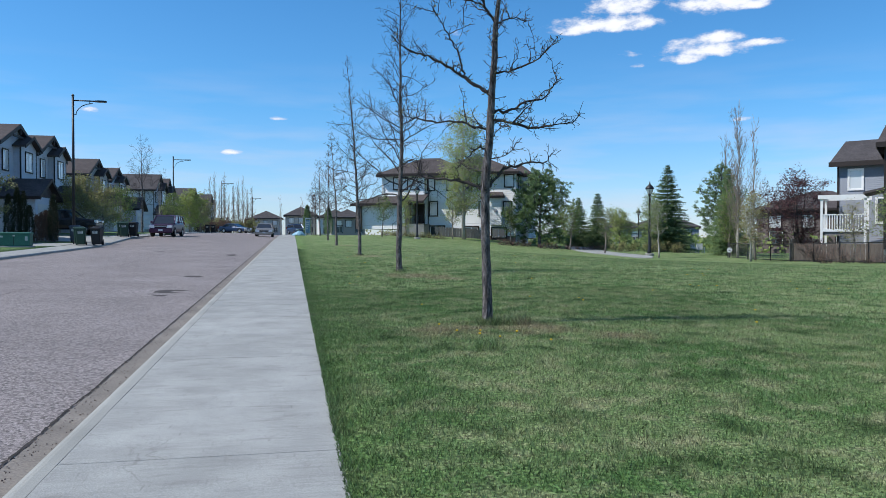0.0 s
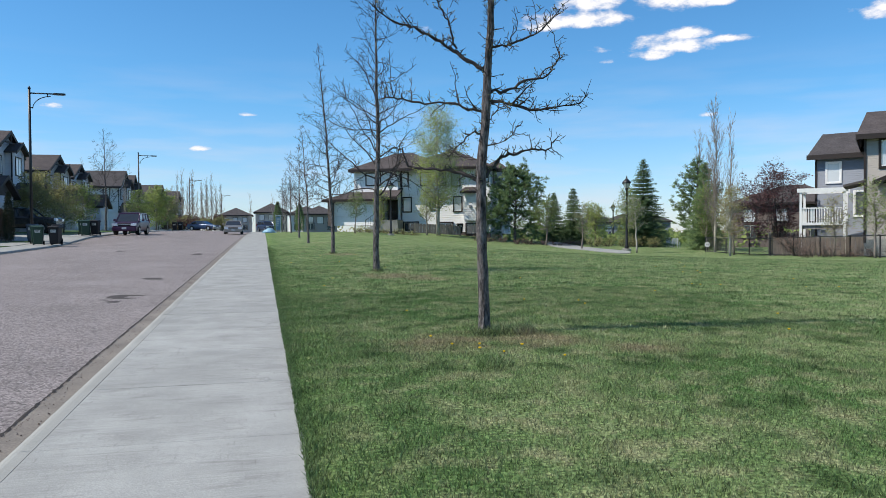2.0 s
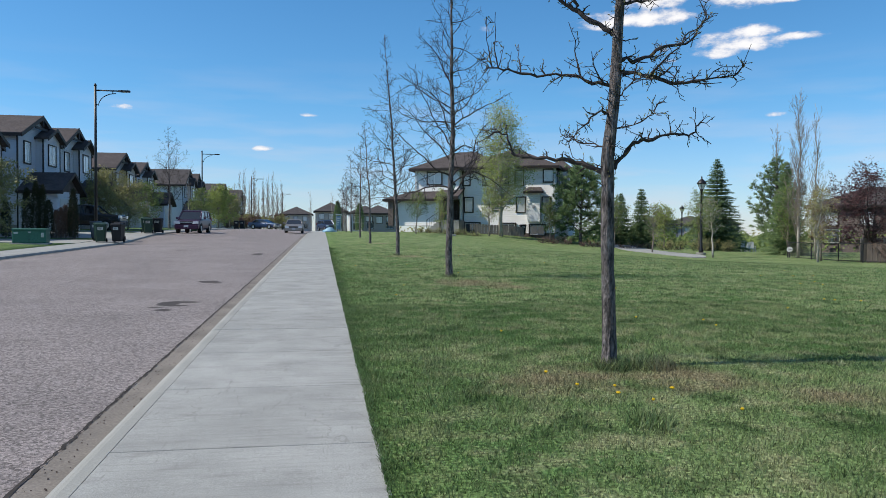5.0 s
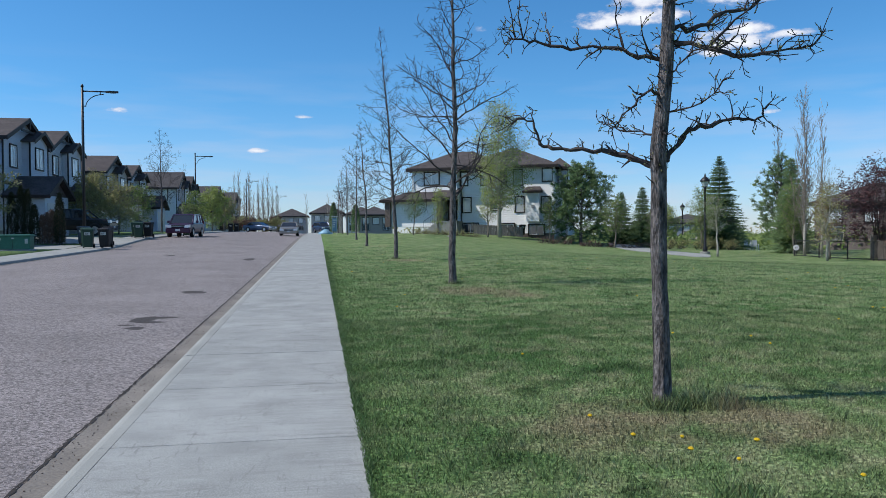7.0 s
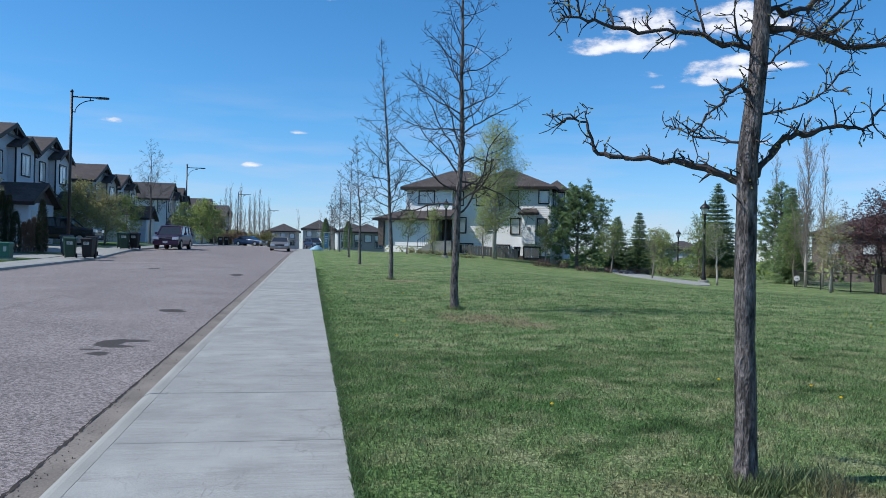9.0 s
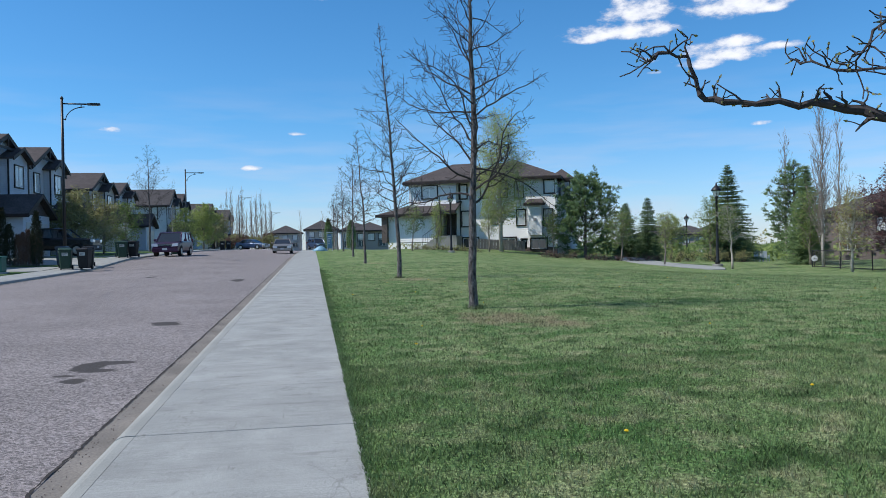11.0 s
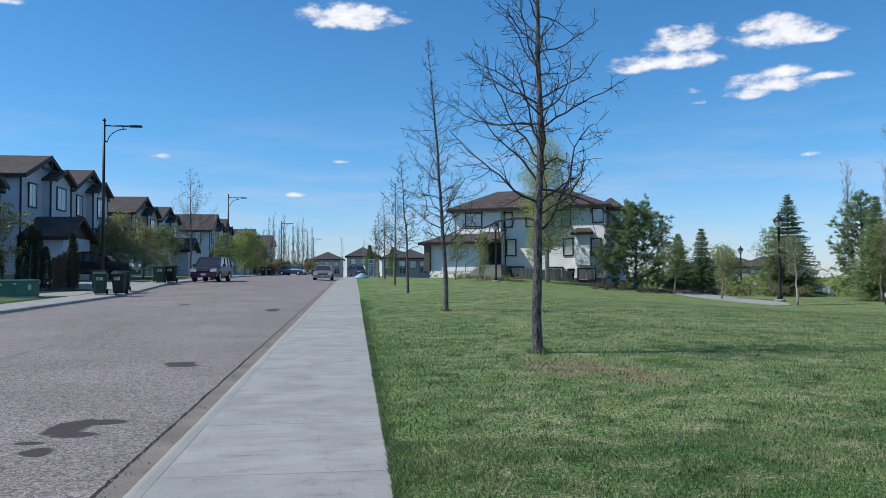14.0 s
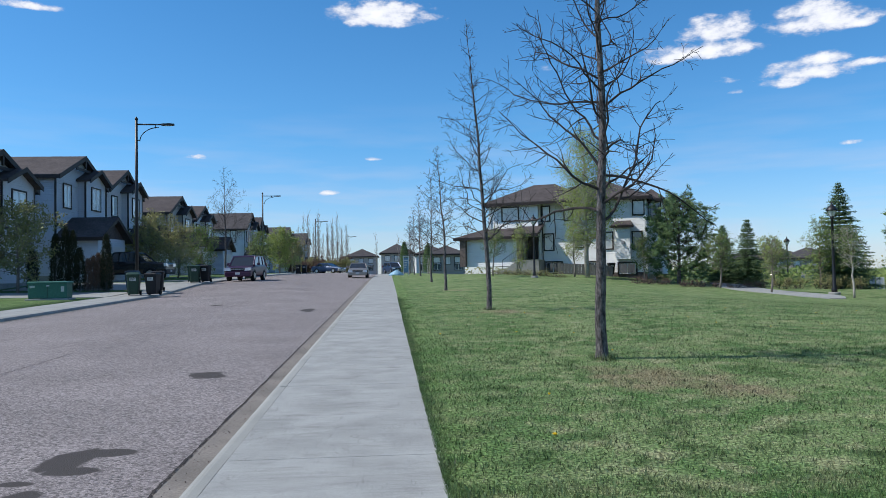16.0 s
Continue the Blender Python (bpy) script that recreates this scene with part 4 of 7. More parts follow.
def pine(x, y, h, width, seed, label="broad dark green pine with tufted open crown"):
    rnd = random.Random(seed)
    t = thing("pine", (x, y, gz(x, y) - 0.03), label=label, category="tree", group="pines")
    tm, bm_, m, tips = Mesh(), Mesh(), Mesh(), []
    tm.tube([(0, 0, 0), (0.1, 0, h * 0.5), (0.05, 0, h * 0.93)], [0.02 * h + 0.02, 0.012 * h, 0.02], 9)
    cfg = dict(OPEN)
    cfg.update(seg=(0.2, 0.25, 0.3), dens=(0, 3.6, 2.6), thin=0.008, gnarl=0.14, minlen=0.25, rise=0.08, bare=0.3, angle=(25, 60), ratio=(0.35, 0.6))
    count = int(h * 9)
    for k in range(count):
        f = (k + rnd.random()) / count
        a = k * 2.4
        ln = width * 0.5 * (math.sin(math.pi * (0.3 + 0.68 * f)) ** 0.8 + 0.12) * rnd.uniform(0.6, 1.15)
        limb(bm_, rnd, (0.05, 0, h * (0.07 + 0.86 * f)), Vector((math.cos(a), math.sin(a), rnd.uniform(-0.1, 0.5) + 0.5 * f)), ln, 0.03, 2, cfg, tips)
    for p, d in tips:
        needles(m, rnd, p, d, 0.23, 12)
    part("trunk", tm, M["bark"], t)
    part("crown", bm_, M["twig"], t, recalc=False)
    part("foliage", m, M["needle"], t, recalc=False)
    return t


def cedar(x, y, h, w, seed, material="cedar", label="narrow dark columnar cedar beside the house", name="cedar"):
    rnd = random.Random(seed)
    t = thing(name, (x, y, gz(x, y) - 0.02), label=label, category="shrub", group="columnar cedars")
    tm, m = Mesh(), Mesh()
    tm.tube([(0, 0, 0), (0, 0, h * 0.9)], [0.05, 0.01], 6)
    n = int(h * w * 1500)
    for _ in range(n):
        f = rnd.random() ** 0.8
        rr = w * 0.5 * (math.sin(math.pi * min(0.25 + 0.75 * f, 1)) ** 0.6) * math.sqrt(rnd.uniform(0.25, 1.0))
        a = rnd.uniform(0, 6.283)
        needles(m, rnd, Vector((math.cos(a) * rr, math.sin(a) * rr, h * (0.04 + 0.94 * f))), Vector((math.cos(a) * 0.4, math.sin(a) * 0.4, 0.9)), 0.13, 1)
    part("trunk", tm, M["bark"], t)
    part("foliage", m, M[material], t, recalc=False)
    return t


def shrub(name, x, y, h, w, seed, material, label, leaves=6, size=0.05, stems=16, bark="twig"):
    rnd = random.Random(seed)
    t = thing(name, (x, y, gz(x, y) - 0.03), label=label, category="shrub", group="shrubs along the lawn")
    m, tips = Mesh(), []
    cfg = dict(OPEN)
    cfg.update(seg=(0.2, 0.2, 0.25), dens=(0, 5, 4), thin=0.006, gnarl=0.16, minlen=0.2)
    for k in range(stems):
        a = rnd.uniform(0, 6.283)
        limb(m, rnd, (rnd.gauss(0, w * 0.16), rnd.gauss(0, w * 0.16), 0), Vector((math.cos(a) * w * 0.55, math.sin(a) * w * 0.55, h)), h * rnd.uniform(0.6, 1.05), 0.018, 2, cfg, tips)
    part("crown", m, M[bark], t, recalc=False)
    if leaves:
        use = tips if len(tips) * leaves < 8000 else rnd.sample(tips, 8000 // leaves)
        part("foliage", leaf_mesh(use, rnd, leaves, 0.1, size), M[material], t, recalc=False)
    return t


park_oak()
upright_tree(3.35, 20.95, 8.8, 0.085, 5, first=2.0, spread=1.2)
upright_tree(3.16, 32.0, 8.6, 0.075, 18, first=2.0, spread=1.08, lean=-0.65)
upright_tree(3.0, 46.5, 7.0, 0.07, 31, first=2.0, spread=1.15, fine=False, lean=-0.3)
upright_tree(3.1, 60.0, 7.0, 0.07, 44, first=2.0, spread=1.15, fine=False)
upright_tree(3.1, 77.0, 7.4, 0.07, 47, first=1.9, spread=1.15, fine=False)
upright_tree(3.1, 92.0, 7.4, 0.07, 53, first=1.9, spread=1.15, fine=False)
upright_tree(3.0, 106.0, 7.4, 0.07, 59, first=1.9, spread=1.15, fine=False)

# trees by the white house
leafy_tree("birch", 17.6, 75.0, 13.2, 6.2, 61, "leaf_lime", "tall airy tree with fresh lime-green spring leaves", bark="pale_bark", leaves=4, size=0.09, first=0.18, leaf_spread=0.34)
leafy_tree("young_tree", 16.2, 74.0, 4.5, 2.4, 62, "leaf_lime", "small young tree with fresh green leaves beside the fence", leaves=4, size=0.06)
leafy_tree("young_tree", 8.6, 70.0, 3.6, 2.2, 63, "leaf_green", "small staked tree with round leafy crown", leaves=4, size=0.055, first=0.4)
leafy_tree("young_tree", 11.6, 74.5, 4.2, 1.6, 64, "leaf_lime", "small lime-green tree by the porch", leaves=5, size=0.06, first=0.2)
leafy_tree("young_tree", 22.0, 73.0, 3.8, 2.0, 65, "leaf_green", "small green tree before the white house", leaves=5, size=0.06)
pine(25.2, 73.5, 7.6, 7.4, 66)
leafy_tree("young_tree", 26.8, 69.0, 4.3, 3.2, 67, "leaf_green", "low spreading young tree beside the park path", leaves=6, size=0.06, first=0.3)
leafy_tree("young_tree", 27.4, 62.0, 3.8, 2.2, 68, "leaf_green", "thin sapling beside the park path", leaves=3, size=0.05, first=0.35)
leafy_tree("young_tree", 28.6, 54.3, 4.3, 2.3, 69, "leaf_green", "pale-stemmed sapling next to the lamp", bark="pale_bark", leaves=4, size=0.05, first=0.4)
spruce(32.6, 76.0, 6.1, 3.2, 70)
spruce(31.0, 77.5, 5.5, 2.8, 71)
leafy_tree("tree", 36.0, 78.0, 4.3, 4.0, 72, "leaf_lime", "rounded tree with bright new leaves", leaves=6, size=0.08)
# the row along the back fence of the park
spruce(37.7, 70.2, 9.0, 5.4, 73)
leafy_tree("young_tree", 35.2, 69.0, 5.6, 3.0, 74, "leaf_green", "slender feathery tree beside the tall spruce", leaves=7, size=0.07, first=0.2)
pine(38.6, 62.0, 8.3, 4.6, 75, "dark green pine with irregular tufted crown")
spruce(36.9, 58.0, 7.6, 3.4, 76, "needle", "dark green spruce behind the poplars")
column_tree(35.0, 53.6, 12.6, 0.3, 77, 24)
column_tree(50.5, 80.5, 14.4, 0.3, 78, 18)
column_tree(36.8, 54.2, 11.6, 0.25, 79, 8)
leafy_tree("tree", 30.5, 45.0, 4.5, 2.6, 80, "leaf_olive", "young tree with bronze and green leaves", bark="pale_bark", leaves=5, size=0.06, first=0.25)
leafy_tree("tree", 32.5, 47.5, 4.6, 2.4, 81, "leaf_orange", "young tree with bronze new leaves", leaves=4, size=0.06, first=0.25)
leafy_tree("tree", 36.2, 56.6, 5.4, 2.8, 82, "leaf_green", "young tree with fresh green leaves by the fence", leaves=6, size=0.065, first=0.2)
leafy_tree("purple_leaf_tree", 35.4, 46.6, 6.5, 5.4, 83, "leaf_purple", "multi-stemmed tree with dark purple leaves", bark="twig", leaves=4, size=0.075, first=0.12, stems=5)
leafy_tree("young_tree", 32.5, 38.0, 3.3, 2.2, 84, "leaf_olive", "small tree with sparse new leaves before the deck", leaves=4, size=0.05)
leafy_tree("young_tree", 30.7, 33.0, 3.7, 2.6, 85, "leaf_green", "small leafy tree beside the house corner", leaves=5, size=0.055)
leafy_tree("young_tree", 32.6, 32.4, 3.0, 2.4, 86, "leaf_green", "small leaning leafy tree by the house", leaves=6, size=0.055)
# left side of the street
leafy_tree("tree", -18.6, 50.0, 4.6, 4.0, 87, "leaf_olive", "low broad tree with olive spring leaves on a front lawn", leaves=7, size=0.07, first=0.15)
leafy_tree("tree", -17.2, 66.0, 4.4, 4.8, 88, "leaf_olive", "broad front-garden tree with brownish new leaves", leaves=7, size=0.075, first=0.12)
leafy_tree("tree", -15.6, 68.5, 3.9, 3.2, 89, "leaf_olive", "front-garden tree with sparse green leaves", leaves=6, size=0.07, first=0.15)
leafy_tree("tree", -15.8, 77.0, 4.2, 3.2, 90, "leaf_green", "front-garden tree with thin green leaves", leaves=5, size=0.07, first=0.15)
upright_tree(-14.5, 80.0, 10.0, 0.1, 91, first=2.4, spread=2.1, fine=False)
leafy_tree("tree", -13.0, 90.0, 4.2, 3.2, 92, "leaf_green", "rounded front-garden tree with new leaves", leaves=5, size=0.08, first=0.15)
leafy_tree("tree", -12.6, 101.0, 5.2, 4.2, 93, "leaf_lime", "broad tree with bright yellow-green leaves", leaves=7, size=0.09, first=0.12)
leafy_tree("tree", -13.2, 118.0, 4.8, 4.4, 94, "leaf_olive", "front-garden tree in bud", leaves=5, size=0.09, first=0.15)
for i, (cx, ch) in enumerate(((-18.0, 2.2), (-16.85, 3.0), (-16.35, 3.4), (-16.0, 3.2), (-15.65, 2.3), (-14.3, 3.0))):
    cedar(cx, 50.3, ch, 0.55, 100 + i)
for i in range(5):
    cedar(-15.3 + 0.26 * i, 50.5, 1.7 + 0.15 * (i % 3), 0.4, 110 + i, "dry_twig", "winter-browned narrow cedar beside the house")
for i in range(16):
    column_tree(-15.6 + i * 0.55, 146 + (i * 37 % 11), 8.6 + (i * 53 % 7) * 0.7 - 0.12 * i, 0.26, 120 + i, 9, "bare columnar poplar in a far row", "far row of bare poplars", 0.7)
for i, (cx, cy, ch) in enumerate(((-22.5, 108, 9.5), (-18.0, 112, 8.0), (-2.5, 190, 10), (2.5, 175, 9), (5.2, 178, 10), (7.6, 172, 9))):
    column_tree(cx, cy, ch, 0.3, 140 + i, 6, "bare columnar poplar in the distance", "far row of bare poplars", 0.7)
cedar(4.9, 98.0, 3.6, 1.2, 150, "needle", "dark clipped cedar at a front garden", "cedar")
cedar(2.6, 118.0, 4.6, 1.3, 151, "needle", "dark columnar cedar before a far house", "cedar")
# low growth
for i in range(12):
    shrub("shrub", -15.5 + i * 0.9, 139 + (i * 5 % 7), 2.2 + (i * 3 % 4) * 0.35, 2.6, 230 + i, "leaf_olive" if i % 3 else "dry_twig", "twiggy spring shrub below the far poplars", leaves=4, size=0.1, stems=10)
for i in range(9):
    shrub("shrub", 20.5 + i * 1.25, 70.5 + (i % 3) * 0.6 - 0.3 * i, 0.75, 1.4, 160 + i, "dry_twig", "low reddish twiggy shrub along the lawn edge", leaves=2, size=0.05, stems=12)
for i in range(5):
    shrub("shrub", 31.0 + i * 1.5, 67 + (i % 2), 1.3, 1.8, 175 + i, "leaf_olive", "low twiggy shrub beside the park path", leaves=3, size=0.06, stems=12)
for i in range(7):
    shrub("shrub", 9.3 + i * 0.85, 72.6 + (i % 2) * 0.4, 0.5, 1.0, 190 + i, "leaf_olive", "low garden shrub beside the lamp", leaves=4, size=0.05, stems=9)
for i in range(6):
    shrub("shrub", 29.6 + i * 0.75, 36.8 - i * 0.75, 0.7 + 0.5 * (i == 1), 1.3, 200 + i, "dry_twig", "dry reddish twiggy shrub below the house", leaves=2, size=0.04, stems=12)
shrub("shrub", 32.4, 41.0, 1.7, 1.5, 210, "dry_twig", "tall dry reddish shrub by the fence", leaves=2, size=0.04, stems=18)


# ---- houses ----
def window(parent, origin, u, w, h, frame_mat="trim_dark", pane="pane_sky", bars=1, sill=True, border=0.1, name="window"):
    """A framed window on a wall. origin: lower corner; u: unit vector along the wall; the outside lies to the right of u."""
    u = Vector((u[0], u[1], 0)).normalized()
    n = Vector((u.y, -u.x, 0))
    o = Vector(origin)
    up = Vector((0, 0, 1))

    def slab(m, a0, a1, z0, z1, d0, d1):
        base = [o + u * a + up * z + n * d0 for a, z in ((a0, z0), (a1, z0), (a1, z1), (a0, z1))]
        m.prism(base, n * (d1 - d0))
    f = Mesh()
    b = border
    slab(f, -b, w + b, -b, 0, 0.0, 0.07)
    slab(f, -b, w + b, h, h + b, 0.0, 0.07)
    slab(f, -b, 0, 0, h, 0.0, 0.07)
    slab(f, w, w + b, 0, h, 0.0, 0.07)
    win = part(name, f, M[frame_mat], parent)
    s = Mesh()
    k = 0.045
    slab(s, 0, w, 0, k, 0.005, 0.045)
    slab(s, 0, w, h - k, h, 0.005, 0.045)
    slab(s, 0, k, k, h - k, 0.005, 0.045)
    slab(s, w - k, w, k, h - k, 0.005, 0.045)
    for i in range(bars):
        c = w * (i + 1) / (bars + 1)
        slab(s, c - k / 2, c + k / 2, k, h - k, 0.005, 0.045)
    part("sash", s, M["trim_white"], win)
    for i in range(bars + 1):
        p = Mesh()
        slab(p, w * i / (bars + 1) + k * 0.5, w * (i + 1) / (bars + 1) - k * 0.5, k, h - k, 0.004, 0.02)
        part("pane", p, M[pane], win)
    return win


def gable_roof(m, x0, x1, y0, y1, z, rise, over=0.45, thick=0.16):
    """Roof with its ridge along x."""
    ym = (y0 + y1) / 2
    k = rise / ((y1 - y0) / 2)
    for s, ye in ((-1, y0 - over), (1, y1 + over)):
        ze = z - k * over
        pts = [(x0 - over, ye, ze), (x1 + over, ye, ze), (x1 + over, ym, z + rise), (x0 - over, ym, z + rise)]
        m.prism(pts, (0, 0, thick))


def hip_roof(m, x0, x1, y0, y1, z, rise, over=0.5, thick=0.14):
    a, b, c, d = x0 - over, x1 + over, y0 - over, y1 + over
    lx, ly = b - a, d - c
    if lx >= ly:
        p, q = (a + ly / 2, (c + d) / 2, z + rise), (b - ly / 2, (c + d) / 2, z + rise)
        faces = [[(a, c, z), (b, c, z), q, p], [(b, c, z), (b, d, z), q], [(b, d, z), (a, d, z), p, q], [(a, d, z), (a, c, z), p]]
    else:
        p, q = ((a + b) / 2, c + lx / 2, z + rise), ((a + b) / 2, d - lx / 2, z + rise)
        faces = [[(a, c, z), (b, c, z), p], [(b, c, z), (b, d, z), q, p], [(b, d, z), (a, d, z), q], [(a, d, z), (a, c, z), p, q]]
    for f in faces:
        m.poly([(x, y, zz + thick) for x, y, zz in f])
    m.box(a, b, c, d, z - 0.02, z + thick)


def fascia(m, x0, x1, y0, y1, z, over=0.5, h=0.18):
    e = over + 0.03
    m.box(x0 - e, x1 + e, y0 - e, y0 - e + 0.05, z - h + 0.06, z + 0.06)
    m.box(x0 - e, x1 + e, y1 + e - 0.05, y1 + e, z - h + 0.06, z + 0.06)
    m.box(x0 - e, x0 - e + 0.05, y0 - e + 0.05, y1 + e - 0.05, z - h + 0.06, z + 0.06)
    m.box(x1 + e - 0.05, x1 + e, y0 - e + 0.05, y1 + e - 0.05, z - h + 0.06, z + 0.06)


def street_house(y, width, eave, apex, siding, seed, front=-20.6, depth=10.5, garage_side=-1, roof="roof", label="", has_garage=True):
    """A two-storey house whose gable faces the street, with a front garage. All places relative to the middle of its front wall."""
    rnd = random.Random(seed)
    z0 = gz(front, y)
    h = thing("house", (front, y, z0), label=label, category="house", group="houses along the street")
    w2, rise = width / 2, apex - eave
    wall = Mesh()
    wall.box(-depth, 0, -w2, w2, -0.3, eave)
    wall.prism([(-depth, -w2, eave), (-depth, w2, eave), (-depth, 0, apex - 0.05)], (depth, 0, 0))
    part("wall", wall, M[siding], h, "horizontal lap siding")
    boards = Mesh()
    lap = 0.19
    for i in range(int((eave - 0.4) / lap)):
        z = 0.36 + i * lap
        for a, b2, n in (((0.0, -w2), (0.0, w2), (1, 0)), ((-depth, -w2), (0.0, -w2), (0, -1))):
            o = (n[0] * 0.045, n[1] * 0.045)
            i0 = (n[0] * 0.004, n[1] * 0.004)
            boards.quad((a[0] + o[0], a[1] + o[1], z), (b2[0] + o[0], b2[1] + o[1], z), (b2[0] + i0[0], b2[1] + i0[1], z + lap), (a[0] + i0[0], a[1] + i0[1], z + lap))
            boards.quad((a[0], a[1], z), (b2[0], b2[1], z), (b2[0] + o[0], b2[1] + o[1], z), (a[0] + o[0], a[1] + o[1], z))
    tagged(part("siding", boards, M[siding], h, "overlapping horizontal boards", recalc=False), kind="stuff")
    base = Mesh()
    base.box(-depth - 0.02, 0.02, -w2 - 0.02, w2 + 0.02, -0.3, 0.35)
    part("foundation", base, M["foundation"], h)
    r = Mesh()
    gable_roof(r, -depth, 0, -w2, w2, eave, rise)
    roof_ob = part("roof", r, M[roof], h, "brown asphalt shingles")
    # dark barge boards and eave boards
    b = Mesh()
    k = rise / w2
    for s in (-1, 1):
        o = 0.45
        b.prism([(0.45, s * (w2 + o), eave - k * o - 0.14), (0.45, 0, apex - 0.14), (0.45, 0, apex + 0.18), (0.45, s * (w2 + o), eave - k * o + 0.18)], (0.05, 0, 0))
        b.box(-depth - 0.45, 0.45, s * (w2 + o) - 0.03, s * (w2 + o) + 0.03, eave - k * o - 0.1, eave - k * o + 0.1)
    part("fascia", b, M["trim_dark"], roof_ob)
    br = Mesh()
    br.prism([(0.42, -w2 * 0.42, apex - rise * 0.42 - 0.3), (0.42, w2 * 0.42, apex - rise * 0.42 - 0.3), (0.42, w2 * 0.42, apex - rise * 0.42 - 0.12), (0.42, -w2 * 0.42, apex - rise * 0.42 - 0.12)], (0.06, 0, 0))
    br.box(0.4, 0.5, -0.07, 0.07, apex - rise * 0.45, apex - 0.1)
    part("gable_bracket", br, M["trim_dark"], roof_ob)
    v = Mesh()
    v.box(-depth * 0.45, -depth * 0.45 + 0.35, -w2 * 0.55, -w2 * 0.55 + 0.3, eave + rise * 0.45, eave + rise * 0.45 + 0.32, 0.02)
    part("roof_vent", v, M["trim_grey"], roof_ob)
    # front bay strip and windows
    cs = Mesh()
    for s in (-1, 1):
        cs.box(-0.02, 0.06, s * w2 - 0.07, s * w2 + 0.07, 0.0, eave)
    cs.box(0.0, 0.058, -w2 + 0.07, w2 - 0.07, eave * 0.52, eave * 0.52 + 0.18)
    part("corner_board", cs, M["trim_dark"], h)
    window(h, (0.04, -w2 * 0.7, eave - 1.95), (0, 1), 1.1, 1.45, bars=1)
    b0, b1, bx = -0.08 * w2, 0.88 * w2, 0.55
    bm_, b_rise = (b0 + b1) / 2, rise * 0.5
    bay = Mesh()
    bay.box(0.0, bx, b0, b1, eave * 0.5, eave)
    bay.prism([(0.0, b0, eave), (0.0, b1, eave), (0.0, bm_, eave + b_rise)], (bx, 0, 0))
    bay_ob = part("bay", bay, M[siding], h, "projecting upper bay with its own gable")
    bro, bfa = Mesh(), Mesh()
    kb = b_rise / ((b1 - b0) / 2)
    for e, s in ((b0 - 0.25, -1), (b1 + 0.25, 1)):
        ze = eave - kb * 0.25 + 0.03
        bro.prism([(0.0, e, ze), (bx + 0.4, e, ze), (bx + 0.4, bm_, eave + b_rise + 0.03), (0.0, bm_, eave + b_rise + 0.03)], (0, 0, 0.13))
        bfa.prism([(bx + 0.4, e, ze - 0.1), (bx + 0.4, bm_, eave + b_rise - 0.07), (bx + 0.4, bm_, eave + b_rise + 0.2), (bx + 0.4, e, ze + 0.17)], (0.05, 0, 0))
    part("bay_roof", bro, M[roof], bay_ob)
    part("bay_fascia", bfa, M["trim_dark"], bay_ob)
    bt = Mesh()
    for yy in (b0, b1):
        bt.box(bx - 0.06, bx + 0.03, yy - 0.06, yy + 0.06, eave * 0.5, eave)
    bt.box(bx, bx + 0.03, b0 + 0.06, b1 - 0.06, eave * 0.56, eave * 0.56 + 0.14)
    part("bay_trim", bt, M["trim_dark"], bay_ob)
    window(h, (bx, bm_ - 0.75, eave - 1.85), (0, 1), 1.5, 1.45, bars=1)
    window(h, (-2.0, -w2 - 0.04, eave - 2.0), (1, 0), 0.7, 1.6, bars=0)
    if rnd.random() < 0.5:
        window(h, (-6.5, -w2 - 0.04, eave - 1.6), (1, 0), 0.9, 0.9, bars=0)
    # garage
    if not has_garage:
        return h
    gy0, gy1 = (-w2, 1.2) if garage_side < 0 else (-1.2, w2)
    g = Mesh()
    g.box(0.0, 2.6, gy0, gy1, -0.3, 2.75)
    ga = part("garage", g, M[siding], h)
    gr = Mesh()
    gm = (gy0 + gy1) / 2
    gr.prism([(-0.05, gy0 - 0.35, 2.6), (3.0, gy0 - 0.35, 2.6), (3.0, gm, 4.05), (-0.05, gm, 4.05)], (0, 0, 0.15))
    gr.prism([(-0.05, gy1 + 0.35, 2.6), (3.0, gy1 + 0.35, 2.6), (3.0, gm, 4.05), (-0.05, gm, 4.05)], (0, 0, 0.15))
    gr.prism([(2.58, gy0, 2.7), (2.58, gy1, 2.7), (2.58, gm, 4.0)], (-2.5, 0, 0))
    part("garage_roof", gr, M[roof], h)
    gf = Mesh()
    for s, e in ((1, gy0 - 0.35), (1, gy1 + 0.35)):
        gf.prism([(3.0, e, 2.5), (3.0, gm, 3.95), (3.0, gm, 4.22), (3.0, e, 2.77)], (0.05, 0, 0))
        gf.box(0.0, 3.0, e - 0.03, e + 0.03, 2.52, 2.74)
    part("garage_fascia", gf, M["trim_dark"], h)
    door = None
    for i in range(4):
        d = Mesh()
        d.box(2.6, 2.64, gy0 + 0.5, gy1 - 0.5, 0.05 + i * 0.55, 0.05 + i * 0.55 + 0.53, 0.01)
        if door is None:
            door = part("garage_door", d, M["garage"], h)
        else:
            part("door_panel", d, M["garage"], door)
    # front entry
    ey = w2 - 1.3 if garage_side < 0 else -w2 + 0.35
    e = Mesh()
    e.box(0.0, 0.05, ey, ey + 0.95, 0.4, 2.45, 0.01)
    part("front_door", e, M["trim_dark"], h)
    st = Mesh()
    st.box(0.0, 1.5, ey - 0.3, ey + 1.2, -0.2, 0.2)
    st.box(0.0, 1.2, ey - 0.3, ey + 1.2, 0.2, 0.4)
    part("front_step", st, M["foundation"], h)
    # driveway
    dm = Mesh()
    x1 = FAR_WALK - front - 0.01
    ys = [gy0 + 0.1, gy1 - 0.1]
    rings = []
    n = 6
